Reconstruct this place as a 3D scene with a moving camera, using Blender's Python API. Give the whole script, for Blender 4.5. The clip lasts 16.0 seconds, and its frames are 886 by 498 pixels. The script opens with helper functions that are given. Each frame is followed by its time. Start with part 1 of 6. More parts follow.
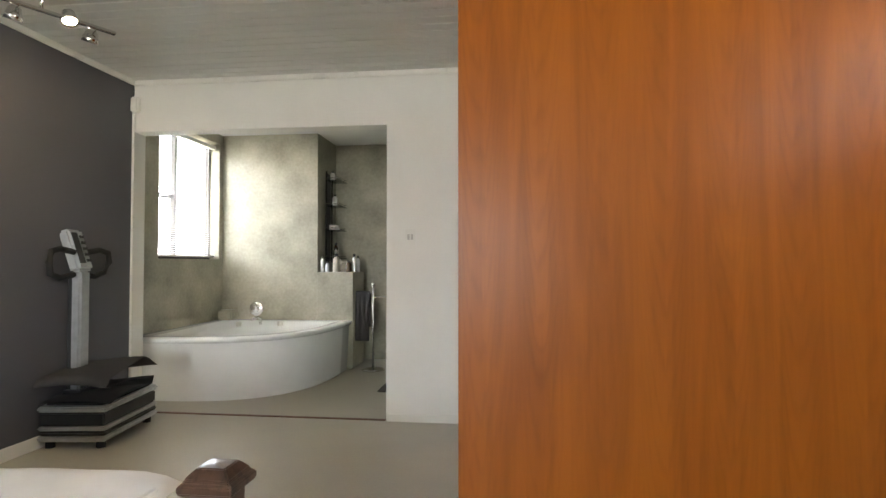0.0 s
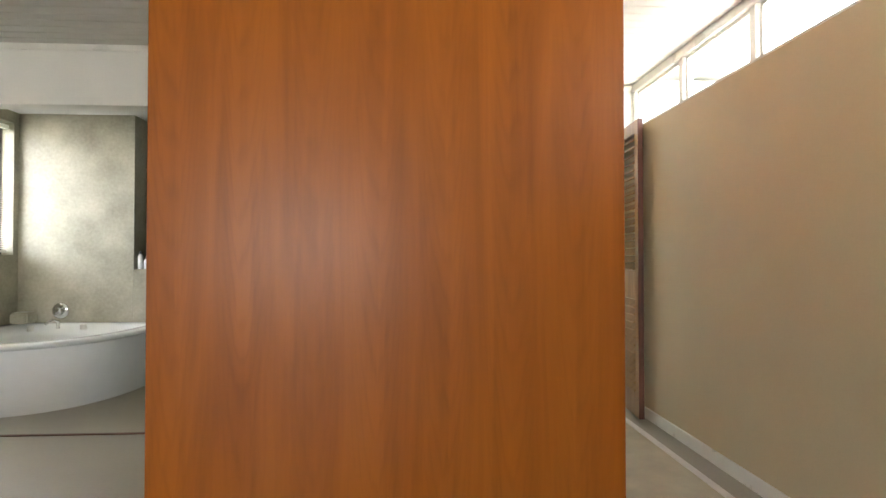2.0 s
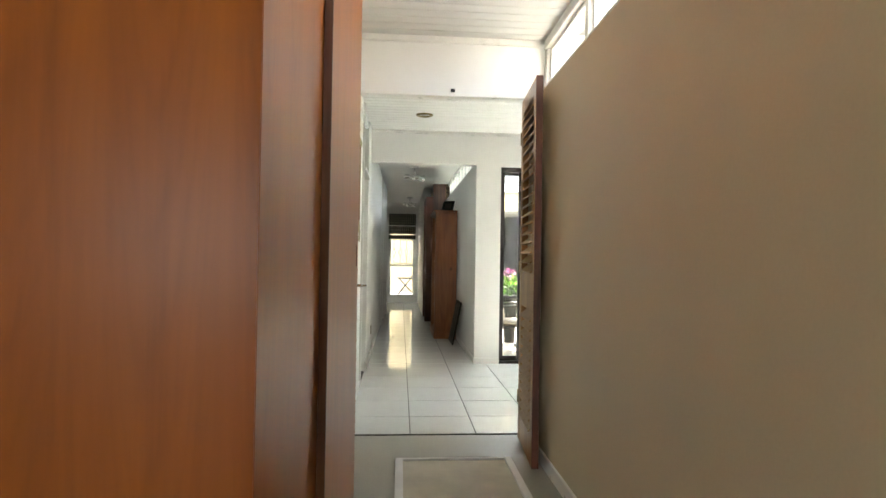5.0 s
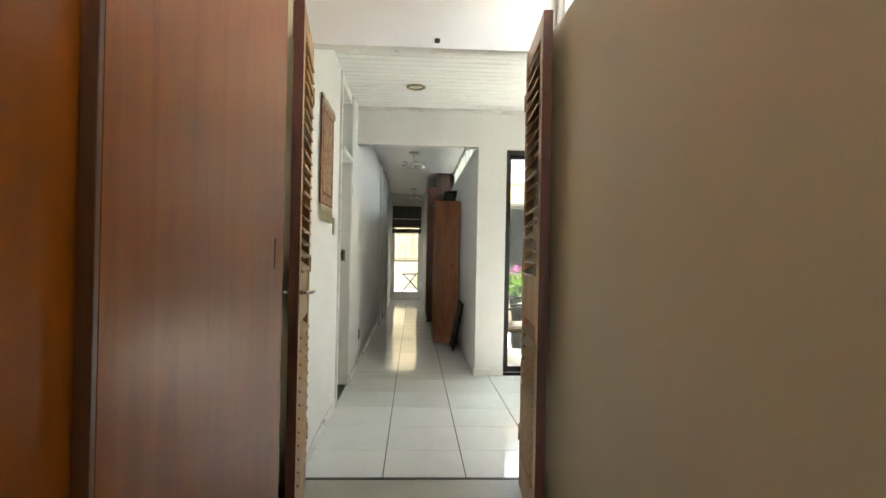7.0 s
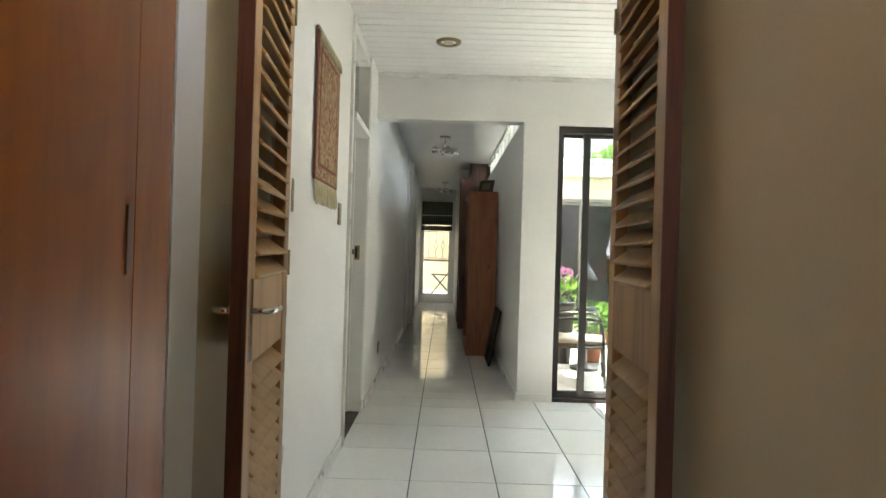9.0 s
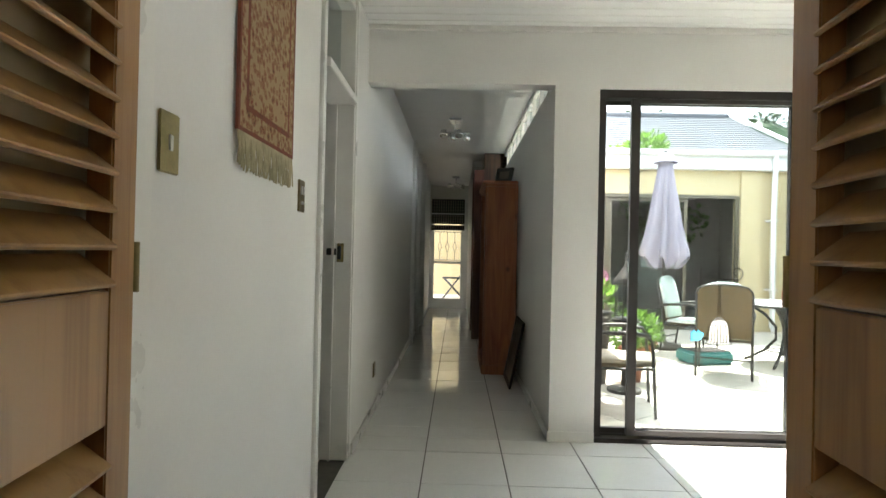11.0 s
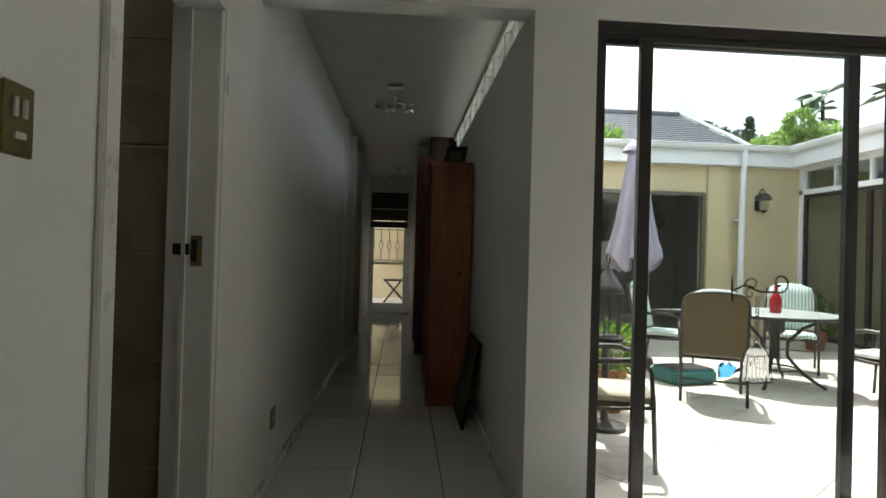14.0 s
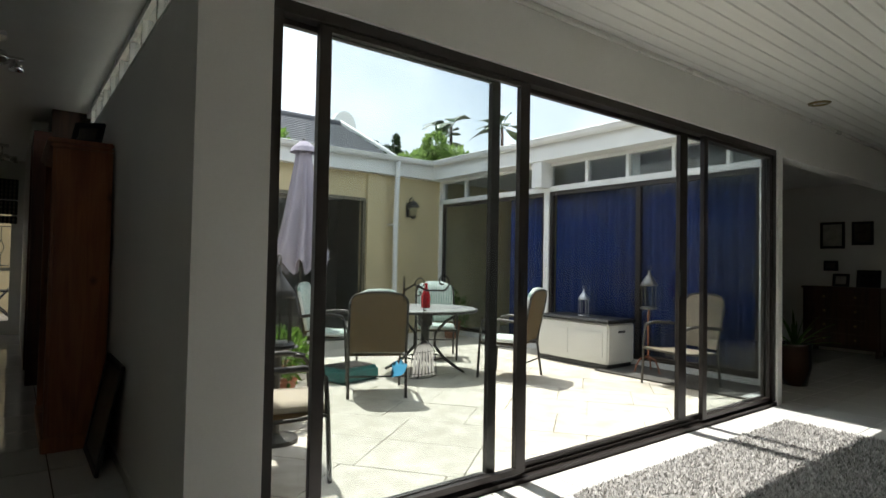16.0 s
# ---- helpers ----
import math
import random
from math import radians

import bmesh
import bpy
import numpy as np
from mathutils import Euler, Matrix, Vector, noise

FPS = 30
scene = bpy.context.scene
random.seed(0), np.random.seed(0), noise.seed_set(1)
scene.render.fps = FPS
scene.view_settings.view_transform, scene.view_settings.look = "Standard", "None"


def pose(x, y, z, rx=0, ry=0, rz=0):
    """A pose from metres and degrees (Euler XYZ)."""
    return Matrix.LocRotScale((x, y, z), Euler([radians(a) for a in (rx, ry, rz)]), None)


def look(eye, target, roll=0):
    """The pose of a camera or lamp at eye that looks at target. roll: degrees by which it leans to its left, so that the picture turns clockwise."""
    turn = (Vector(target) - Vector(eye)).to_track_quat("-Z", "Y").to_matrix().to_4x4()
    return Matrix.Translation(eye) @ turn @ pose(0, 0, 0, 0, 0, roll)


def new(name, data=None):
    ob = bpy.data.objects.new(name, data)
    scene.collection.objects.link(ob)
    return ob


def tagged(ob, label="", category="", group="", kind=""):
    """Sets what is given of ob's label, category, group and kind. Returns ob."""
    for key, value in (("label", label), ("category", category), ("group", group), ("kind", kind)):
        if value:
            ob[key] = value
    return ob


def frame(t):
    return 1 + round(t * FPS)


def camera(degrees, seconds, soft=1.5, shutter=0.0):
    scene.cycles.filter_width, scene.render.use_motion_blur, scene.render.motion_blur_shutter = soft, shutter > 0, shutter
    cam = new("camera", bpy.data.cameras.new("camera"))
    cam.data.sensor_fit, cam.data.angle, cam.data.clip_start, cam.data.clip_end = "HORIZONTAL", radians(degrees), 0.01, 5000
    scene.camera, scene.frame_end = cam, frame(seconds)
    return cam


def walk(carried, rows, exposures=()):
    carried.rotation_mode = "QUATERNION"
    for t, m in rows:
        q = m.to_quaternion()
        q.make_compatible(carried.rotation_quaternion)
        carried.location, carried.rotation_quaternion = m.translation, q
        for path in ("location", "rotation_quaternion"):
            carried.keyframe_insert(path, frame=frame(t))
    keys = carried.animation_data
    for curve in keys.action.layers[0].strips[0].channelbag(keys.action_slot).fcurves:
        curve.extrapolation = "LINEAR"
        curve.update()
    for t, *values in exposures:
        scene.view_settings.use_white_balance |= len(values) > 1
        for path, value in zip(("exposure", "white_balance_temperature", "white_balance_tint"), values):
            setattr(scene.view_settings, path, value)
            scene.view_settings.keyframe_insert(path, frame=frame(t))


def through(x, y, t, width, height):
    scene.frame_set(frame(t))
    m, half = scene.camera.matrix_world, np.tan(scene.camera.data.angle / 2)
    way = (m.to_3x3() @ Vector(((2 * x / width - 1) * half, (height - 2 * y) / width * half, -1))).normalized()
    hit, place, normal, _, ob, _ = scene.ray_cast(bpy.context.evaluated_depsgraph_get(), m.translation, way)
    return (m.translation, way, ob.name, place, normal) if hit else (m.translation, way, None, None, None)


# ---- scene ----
cam = camera(75.9, 16.0)
PATH = [
    (0, (0.148, 0.506, 1.247), (-0.09, 2.491, 1.299), -0.0),
    (0.5, (0.271, 0.519, 1.249), (0.144, 2.514, 1.298), -0.0),
    (1, (0.437, 0.624, 1.254), (0.405, 2.623, 1.298), 0.0),
    (1.5, (0.61, 0.7, 1.259), (0.668, 2.699, 1.298), 0.0),
    (2, (0.822, 0.747, 1.265), (0.94, 2.743, 1.297), 0.0),
    (2.5, (1.031, 0.82, 1.277), (1.16, 2.816, 1.296), 0.1),
    (3, (1.224, 0.997, 1.272), (1.364, 2.992, 1.291), 0.3),
    (3.5, (1.404, 1.183, 1.266), (1.555, 3.177, 1.289), 0.6),
    (4, (1.581, 1.355, 1.261), (1.742, 3.348, 1.29), 0.8),
    (4.5, (1.726, 1.537, 1.258), (1.874, 3.531, 1.292), 0.9),
    (5, (1.81, 1.745, 1.258), (1.959, 3.739, 1.288), 0.9),
    (5.2, (1.838, 1.844, 1.271), (1.993, 3.838, 1.289), 1.0),
    (7.5, (2.067, 2.834, 1.276), (2.141, 4.832, 1.286), 1.3),
    (8, (2.065, 3.119, 1.251), (2.11, 5.119, 1.264), 1.5),
    (8.5, (2.054, 3.4, 1.242), (2.073, 5.4, 1.254), 1.6),
    (9, (2.055, 3.642, 1.257), (2.049, 5.642, 1.264), 1.7),
    (11.3, (2.071, 4.812, 1.236), (2.014, 6.811, 1.25), 1.4),
    (11.5, (2.07, 4.897, 1.245), (2.013, 6.896, 1.251), 1.7),
    (12, (2.05, 5.153, 1.259), (1.99, 7.152, 1.262), 1.8),
    (12.5, (2.067, 5.402, 1.259), (2.007, 7.401, 1.266), 1.7),
    (13, (2.115, 5.628, 1.259), (2.056, 7.627, 1.262), 1.8),
    (13.5, (2.142, 5.779, 1.247), (2.114, 7.779, 1.254), 1.6),
    (14, (2.122, 5.907, 1.238), (2.265, 7.902, 1.256), 1.6),
    (14.5, (2.121, 6.003, 1.241), (2.553, 7.956, 1.27), 1.7),
    (15, (2.17, 6.12, 1.246), (2.825, 8.009, 1.279), 1.5),
    (15.5, (2.184, 6.159, 1.245), (3.111, 7.932, 1.287), 1.4),
    (16, (2.159, 6.18, 1.234), (3.369, 7.772, 1.288), 1.1),
]
EXPOSURES = [(0, 4.55), (1.5, 4.5), (2.5, 4.42), (3.5, 4.18), (5, 3.88), (7.5, 3.65), (9, 3.42), (11.5, 2.75), (12.5, 2.32), (13.5, 1.92), (14.5, 1.3), (16, 0.88)]
walk(cam, [(t, look(eye, target, roll)) for t, eye, target, roll in PATH], EXPOSURES)

# light ---------------------------------------------------------------
world = bpy.data.worlds.new("sky")
scene.world = world
world.use_nodes = True
wn = world.node_tree.nodes
wl = world.node_tree.links
bg = wn["Background"]
sky = wn.new("ShaderNodeTexSky")
sky.sky_type = "NISHITA"
sky.sun_disc = False
SUN_ELEV, SUN_TRAVEL = 66.0, (-0.06, -1.0)
sky.sun_elevation = radians(SUN_ELEV)
sky.sun_rotation = math.atan2(-SUN_TRAVEL[0], -SUN_TRAVEL[1])
sky.air_density, sky.dust_density = 1.2, 3.0
cloud = wn.new("ShaderNodeTexNoise")
cloud.inputs["Scale"].default_value = 2.2
cloud.inputs["Detail"].default_value = 6
ramp = wn.new("ShaderNodeValToRGB")
ramp.color_ramp.elements[0].position, ramp.color_ramp.elements[1].position = 0.42, 0.62
veil = wn.new("ShaderNodeMix")
veil.data_type = "RGBA"
veil.inputs[7].default_value = (11.0, 11.4, 12.0, 1)
wc = wn.new("ShaderNodeTexCoord")
wl.new(wc.outputs["Generated"], cloud.inputs["Vector"])
wl.new(cloud.outputs["Fac"], ramp.inputs["Fac"])
half = wn.new("ShaderNodeMath")
half.operation = "MULTIPLY_ADD"
half.inputs[1].default_value, half.inputs[2].default_value = 0.5, 0.3
wl.new(ramp.outputs["Color"], half.inputs[0])
wl.new(half.outputs[0], veil.inputs[0])
wl.new(sky.outputs["Color"], veil.inputs[6])
wl.new(veil.outputs[2], bg.inputs["Color"])
bg.inputs["Strength"].default_value = 0.11

sun = new("sun", bpy.data.lights.new("sun", "SUN"))
sun.data.energy, sun.data.angle, sun.data.color = 4.2, radians(0.5), (1.0, 0.96, 0.91)
sd = Vector((SUN_TRAVEL[0], SUN_TRAVEL[1], 0)).normalized() * math.cos(radians(SUN_ELEV))
sun.matrix_world = look((0, 0, 30), (sd.x, sd.y, 30 - math.sin(radians(SUN_ELEV))))


def window_light(name, eye, target, w, h, watts, color=(0.93, 0.97, 1.0)):
    lamp = new(name, bpy.data.lights.new(name, "AREA"))
    lamp.data.shape, lamp.data.size, lamp.data.size_y = "RECTANGLE", w, h
    lamp.data.energy, lamp.data.color = watts, color
    lamp.matrix_world = look(eye, target)
    return lamp


# daylight in the openings
window_light("daylight_clerestory", (2.99, 1.9, 2.55), (0.6, 1.9, 1.9), 6.0, 0.36, 1.5)
window_light("daylight_bath_window", (-3.56, 6.45, 2.0), (-2.5, 6.45, 1.7), 1.1, 1.25, 0.22)
window_light("daylight_bedroom_window", (-1.0, -4.85, 1.53), (-0.9, 0.5, 1.2), 2.7, 1.6, 2.4)

# materials -----------------------------------------------------------


def shader(name):
    m = bpy.data.materials.new(name)
    m.use_nodes = True
    return m, m.node_tree.nodes, m.node_tree.links, m.node_tree.nodes["Principled BSDF"]


def surface(name, color, rough=0.5, metal=0.0, vary=0.12, scale=6.0, bump=0.15, fine=120.0, rough_vary=0.15, stretch=(1, 1, 1), second=None, coat=0.0, bump_dist=0.002, spec=None, piece=0.0):
    """A base colour with broad and fine variation, gloss variation and fine relief."""
    m, n, l, b = shader(name)
    tc = n.new("ShaderNodeTexCoord")
    mp = n.new("ShaderNodeMapping")
    mp.inputs["Scale"].default_value = stretch
    l.new(tc.outputs["Object"], mp.inputs["Vector"])
    broad = n.new("ShaderNodeTexNoise")
    broad.inputs["Scale"].default_value, broad.inputs["Detail"].default_value = scale, 5
    small = n.new("ShaderNodeTexNoise")
    small.inputs["Scale"].default_value, small.inputs["Detail"].default_value = fine, 3
    l.new(mp.outputs[0], broad.inputs["Vector"])
    l.new(mp.outputs[0], small.inputs["Vector"])
    add = n.new("ShaderNodeMath")
    add.operation = "MULTIPLY_ADD"
    add.inputs[1].default_value = 0.35
    l.new(small.outputs["Fac"], add.inputs[0])
    l.new(broad.outputs["Fac"], add.inputs[2])
    src = add.outputs[0]
    if piece:
        oi = n.new("ShaderNodeObjectInfo")
        pm = n.new("ShaderNodeMath")
        pm.operation = "MULTIPLY_ADD"
        pm.inputs[1].default_value = piece
        l.new(oi.outputs["Random"], pm.inputs[0])
        l.new(src, pm.inputs[2])
        src = pm.outputs[0]
    cr = n.new("ShaderNodeValToRGB")
    c2 = second or tuple(c * (1 - 2 * vary) for c in color)
    c1 = tuple(min(1, c * (1 + vary)) for c in color)
    cr.color_ramp.elements[0].position, cr.color_ramp.elements[1].position = 0.4, 0.95 + piece
    cr.color_ramp.elements[0].color, cr.color_ramp.elements[1].color = (*c2, 1), (*c1, 1)
    l.new(src, cr.inputs["Fac"])
    l.new(cr.outputs["Color"], b.inputs["Base Color"])
    rr = n.new("ShaderNodeMapRange")
    rr.inputs["From Min"].default_value, rr.inputs["From Max"].default_value = 0.3, 0.7
    rr.inputs["To Min"].default_value, rr.inputs["To Max"].default_value = rough * (1 - rough_vary), min(1, rough * (1 + rough_vary))
    l.new(broad.outputs["Fac"], rr.inputs["Value"])
    l.new(rr.outputs[0], b.inputs["Roughness"])
    b.inputs["Metallic"].default_value = metal
    b.inputs["Coat Weight"].default_value = coat
    b.inputs["Coat Roughness"].default_value = 0.15
    if spec is not None:
        b.inputs["Specular IOR Level"].default_value = spec
    if bump:
        bp = n.new("ShaderNodeBump")
        bp.inputs["Strength"].default_value, bp.inputs["Distance"].default_value = bump, bump_dist
        l.new(small.outputs["Fac"], bp.inputs["Height"])
        l.new(bp.outputs[0], b.inputs["Normal"])
    return m


def wood(name, light, dark, rough=0.4, scale=1.0, coat=0.2, axis=2, knots=False, soft=0.0, flame=False):
    """Wood with its grain along one axis: long cathedral figure, streaks and pores."""
    m, n, l, b = shader(name)
    tc = n.new("ShaderNodeTexCoord")
    mp = n.new("ShaderNodeMapping")
    st = [7.0, 7.0, 7.0]
    st[axis] = 0.55
    mp.inputs["Scale"].default_value = [s * scale for s in st]
    l.new(tc.outputs["Object"], mp.inputs["Vector"])
    warp = n.new("ShaderNodeTexNoise")
    warp.inputs["Scale"].default_value, warp.inputs["Detail"].default_value = 0.9, 2
    l.new(mp.outputs[0], warp.inputs["Vector"])
    wv = n.new("ShaderNodeTexNoise")
    wv.inputs["Scale"].default_value, wv.inputs["Detail"].default_value = 2.2, 6
    wv.inputs["Distortion"].default_value = 1.2
    l.new(mp.outputs[0], wv.inputs["Vector"])
    mp2 = n.new("ShaderNodeMapping")
    st2 = [90.0, 90.0, 90.0]
    st2[axis] = 2.5
    mp2.inputs["Scale"].default_value = [s * scale for s in st2]
    l.new(tc.outputs["Object"], mp2.inputs["Vector"])
    pore = n.new("ShaderNodeTexNoise")
    pore.inputs["Scale"].default_value, pore.inputs["Detail"].default_value = 1.5, 4
    l.new(mp2.outputs[0], pore.inputs["Vector"])
    mix = n.new("ShaderNodeMath")
    mix.operation = "MULTIPLY_ADD"
    mix.inputs[1].default_value = 0.32 - 0.4 * soft
    l.new(pore.outputs["Fac"], mix.inputs[0])
    l.new(wv.outputs["Fac"], mix.inputs[2])
    mix2 = n.new("ShaderNodeMath")
    mix2.operation = "MULTIPLY_ADD"
    mix2.inputs[1].default_value = 0.5
    l.new(warp.outputs["Fac"], mix2.inputs[0])
    l.new(mix.outputs[0], mix2.inputs[2])
    if flame:
        # nested cathedral arcs: height plus a parabola across each veneer leaf
        sp = n.new("ShaderNodeSeparateXYZ")
        l.new(tc.outputs["Object"], sp.inputs[0])

        def step(op, a, b_=None, c=None):
            q = n.new("ShaderNodeMath")
            q.operation = op
            for k, v in enumerate((a, b_, c)):
                if v is None:
                    continue
                if isinstance(v, (int, float)):
                    q.inputs[k].default_value = v
                else:
                    l.new(v, q.inputs[k])
            return q.outputs[0]

        across = step("ADD", sp.outputs["X"], sp.outputs["Y"])
        u = step("PINGPONG", step("MULTIPLY_ADD", warp.outputs["Fac"], 0.06, across), 0.115)
        h = step("MULTIPLY_ADD", step("MULTIPLY", u, u), -75.0, step("MULTIPLY_ADD", wv.outputs["Fac"], 0.5, sp.outputs["Z"]))
        ln = step("MULTIPLY_ADD", step("SINE", step("MULTIPLY", h, 34.0)), 0.5, 0.5)
        core = step("MULTIPLY", step("SUBTRACT", 0.115, u), 8.0)
        fig = step("MULTIPLY", step("POWER", ln, 3.0), core)
        fig = step("MULTIPLY", fig, step("POWER", warp.outputs["Fac"], 2.0))
        mix2out = step("MULTIPLY_ADD", fig, -0.45, mix2.outputs[0])
    else:
        mix2out = mix2.outputs[0]
    cr = n.new("ShaderNodeValToRGB")
    cr.color_ramp.elements[0].position, cr.color_ramp.elements[1].position = 0.68 - soft * 0.6, 1.1 + soft * 0.4
    cr.color_ramp.elements[0].color, cr.color_ramp.elements[1].color = (*dark, 1), (*light, 1)
    l.new(mix2out, cr.inputs["Fac"])
    out = cr.outputs["Color"]
    if knots:
        vo = n.new("ShaderNodeTexVoronoi")
        vo.inputs["Scale"].default_value = 4.0
        mk = n.new("ShaderNodeMapping")
        sk = [1.0, 1.0, 1.0]
        sk[axis] = 0.7
        mk.inputs["Scale"].default_value = sk
        l.new(tc.outputs["Object"], mk.inputs["Vector"])
        l.new(mk.outputs[0], vo.inputs["Vector"])
        kr = n.new("ShaderNodeValToRGB")
        kr.color_ramp.elements[0].position, kr.color_ramp.elements[1].position = 0.06, 0.13
        kr.color_ramp.elements[0].color, kr.color_ramp.elements[1].color = (1, 1, 1, 1), (0, 0, 0, 1)
        l.new(vo.outputs["Distance"], kr.inputs["Fac"])
        km = n.new("ShaderNodeMix")
        km.data_type = "RGBA"
        km.inputs[7].default_value = (0.12, 0.045, 0.015, 1)
        l.new(kr.outputs["Color"], km.inputs[0])
        l.new(out, km.inputs[6])
        out = km.outputs[2]
    l.new(out, b.inputs["Base Color"])
    b.inputs["Roughness"].default_value = rough
    if flame:
        b.inputs["Specular IOR Level"].default_value = 0.2
    b.inputs["Coat Weight"].default_value, b.inputs["Coat Roughness"].default_value = coat, 0.25
    bp = n.new("ShaderNodeBump")
    bp.inputs["Strength"].default_value, bp.inputs["Distance"].default_value = 0.12, 0.001
    l.new(pore.outputs["Fac"], bp.inputs["Height"])
    l.new(bp.outputs[0], b.inputs["Normal"])
    return m


def glass_mat(name, tint=(1, 1, 1), gloss=1.0, clear=1.0):
    """A thin pane: mostly clear, with Fresnel gloss."""
    m = bpy.data.materials.new(name)
    m.use_nodes = True
    n, l = m.node_tree.nodes, m.node_tree.links
    n.remove(n["Principled BSDF"])
    tr = n.new("ShaderNodeBsdfTransparent")
    tr.inputs["Color"].default_value = (*[c * clear for c in tint], 1)
    gl = n.new("ShaderNodeBsdfGlossy")
    gl.inputs["Roughness"].default_value = 0.01
    lw = n.new("ShaderNodeLayerWeight")
    lw.inputs["Blend"].default_value = 0.5
    pw = n.new("ShaderNodeMath")
    pw.operation = "POWER"
    pw.inputs[1].default_value = 4.0
    l.new(lw.outputs["Facing"], pw.inputs[0])
    mu = n.new("ShaderNodeMath")
    mu.operation = "MULTIPLY_ADD"
    mu.inputs[1].default_value, mu.inputs[2].default_value = 0.5 * gloss, 0.022 * gloss
    l.new(pw.outputs[0], mu.inputs[0])
    mx = n.new("ShaderNodeMixShader")
    l.new(mu.outputs[0], mx.inputs[0])
    l.new(tr.outputs[0], mx.inputs[1])
    l.new(gl.outputs[0], mx.inputs[2])
    l.new(mx.outputs[0], n["Material Output"].inputs["Surface"])
    return m


def leafy(name, color, through):
    """Leaves that let light through."""
    m = surface(name, color, 0.5, vary=0.3, scale=2, bump=0)
    n, l = m.node_tree.nodes, m.node_tree.links
    tl = n.new("ShaderNodeBsdfTranslucent")
    tl.inputs["Color"].default_value = (*through, 1)
    mx = n.new("ShaderNodeMixShader")
    mx.inputs[0].default_value = 0.55
    l.new(n["Principled BSDF"].outputs[0], mx.inputs[1])
    l.new(tl.outputs[0], mx.inputs[2])
    l.new(mx.outputs[0], n["Material Output"].inputs["Surface"])
    return m


def glow_mat(name, color, strength):
    m, n, l, b = shader(name)
    b.inputs["Base Color"].default_value = (0.9, 0.9, 0.85, 1)
    b.inputs["Emission Color"].default_value = (*color, 1)
    b.inputs["Emission Strength"].default_value = strength
    return m


def stripes_mat(name, a, b_, scale, axis="X", rough=0.85, check=None):
    m, n, l, b = shader(name)
    tc = n.new("ShaderNodeTexCoord")
    wv = n.new("ShaderNodeTexWave")
    wv.wave_type, wv.bands_direction = "BANDS", axis
    wv.inputs["Scale"].default_value = scale
    l.new(tc.outputs["Object"], wv.inputs["Vector"])
    cr = n.new("ShaderNodeValToRGB")
    cr.color_ramp.elements[0].position, cr.color_ramp.elements[1].position = 0.45, 0.6
    cr.color_ramp.elements[0].color, cr.color_ramp.elements[1].color = (*a, 1), (*b_, 1)
    l.new(wv.outputs["Fac"], cr.inputs["Fac"])
    out = cr.outputs["Color"]
    if check:
        w2 = n.new("ShaderNodeTexWave")
        w2.wave_type, w2.bands_direction = "BANDS", check
        w2.inputs["Scale"].default_value = scale * 0.8
        l.new(tc.outputs["Object"], w2.inputs["Vector"])
        mx = n.new("ShaderNodeMix")
        mx.data_type, mx.blend_type = "RGBA", "MULTIPLY"
        mx.inputs[0].default_value = 0.6
        l.new(out, mx.inputs[6])
        l.new(w2.outputs["Color"], mx.inputs[7])
        out = mx.outputs[2]
    nz = n.new("ShaderNodeTexNoise")
    nz.inputs["Scale"].default_value = 300
    l.new(tc.outputs["Object"], nz.inputs["Vector"])
    bp = n.new("ShaderNodeBump")
    bp.inputs["Strength"].default_value, bp.inputs["Distance"].default_value = 0.3, 0.002
    l.new(nz.outputs["Fac"], bp.inputs["Height"])
    l.new(bp.outputs[0], b.inputs["Normal"])
    l.new(out, b.inputs["Base Color"])
    b.inputs["Roughness"].default_value = rough
    return m


WHITE = surface("white_paint", (0.80, 0.79, 0.75), 0.55, vary=0.03, scale=2, bump=0.12, fine=90)
TRIM = surface("white_gloss_trim", (0.80, 0.79, 0.74), 0.3, vary=0.03, scale=5, bump=0.05)
BEIGE = surface("beige_paint", (0.60, 0.505, 0.325), 0.5, vary=0.04, scale=1.5, bump=0.15, fine=90)
GREY = surface("charcoal_paint", (0.085, 0.083, 0.092), 0.5, vary=0.05, scale=1.5, bump=0.15, fine=90)
CEIL = surface("white_ceiling_boards", (0.76, 0.755, 0.72), 0.45, vary=0.04, scale=3, bump=0.1, stretch=(0.3, 4, 4))
CEIL_PLAIN = surface("white_ceiling", (0.74, 0.74, 0.72), 0.45, vary=0.03, scale=3, bump=0.08)
SCREED = surface("beige_screed", (0.40, 0.375, 0.31), 0.42, vary=0.08, scale=1.7, bump=0.1, fine=60)
MICRO = surface("mottled_cement_plaster", (0.43, 0.40, 0.315), 0.45, vary=0.2, scale=2.6, bump=0.15, fine=30, second=(0.25, 0.235, 0.175))
TILE = surface("white_glazed_tile", (0.78, 0.78, 0.75), 0.09, vary=0.04, scale=2, bump=0.02, fine=40, rough_vary=0.3, piece=0.05)
GROUT = surface("dark_grout", (0.10, 0.092, 0.08), 0.9, vary=0.2, scale=20)
PANEL = wood("cherry_laminate", (0.285, 0.08, 0.007), (0.19, 0.048, 0.0045), rough=0.32, coat=0.0, scale=0.6, soft=0.3, flame=True)
PANEL_DARK = wood("dark_cherry_edge", (0.12, 0.045, 0.02), (0.06, 0.02, 0.01), rough=0.35)
LOUVRE = wood("varnished_meranti", (0.41, 0.22, 0.07), (0.27, 0.125, 0.036), rough=0.38)
LOUVRE_H = wood("varnished_meranti_slat", (0.41, 0.235, 0.08), (0.29, 0.145, 0.045), rough=0.38, axis=1)
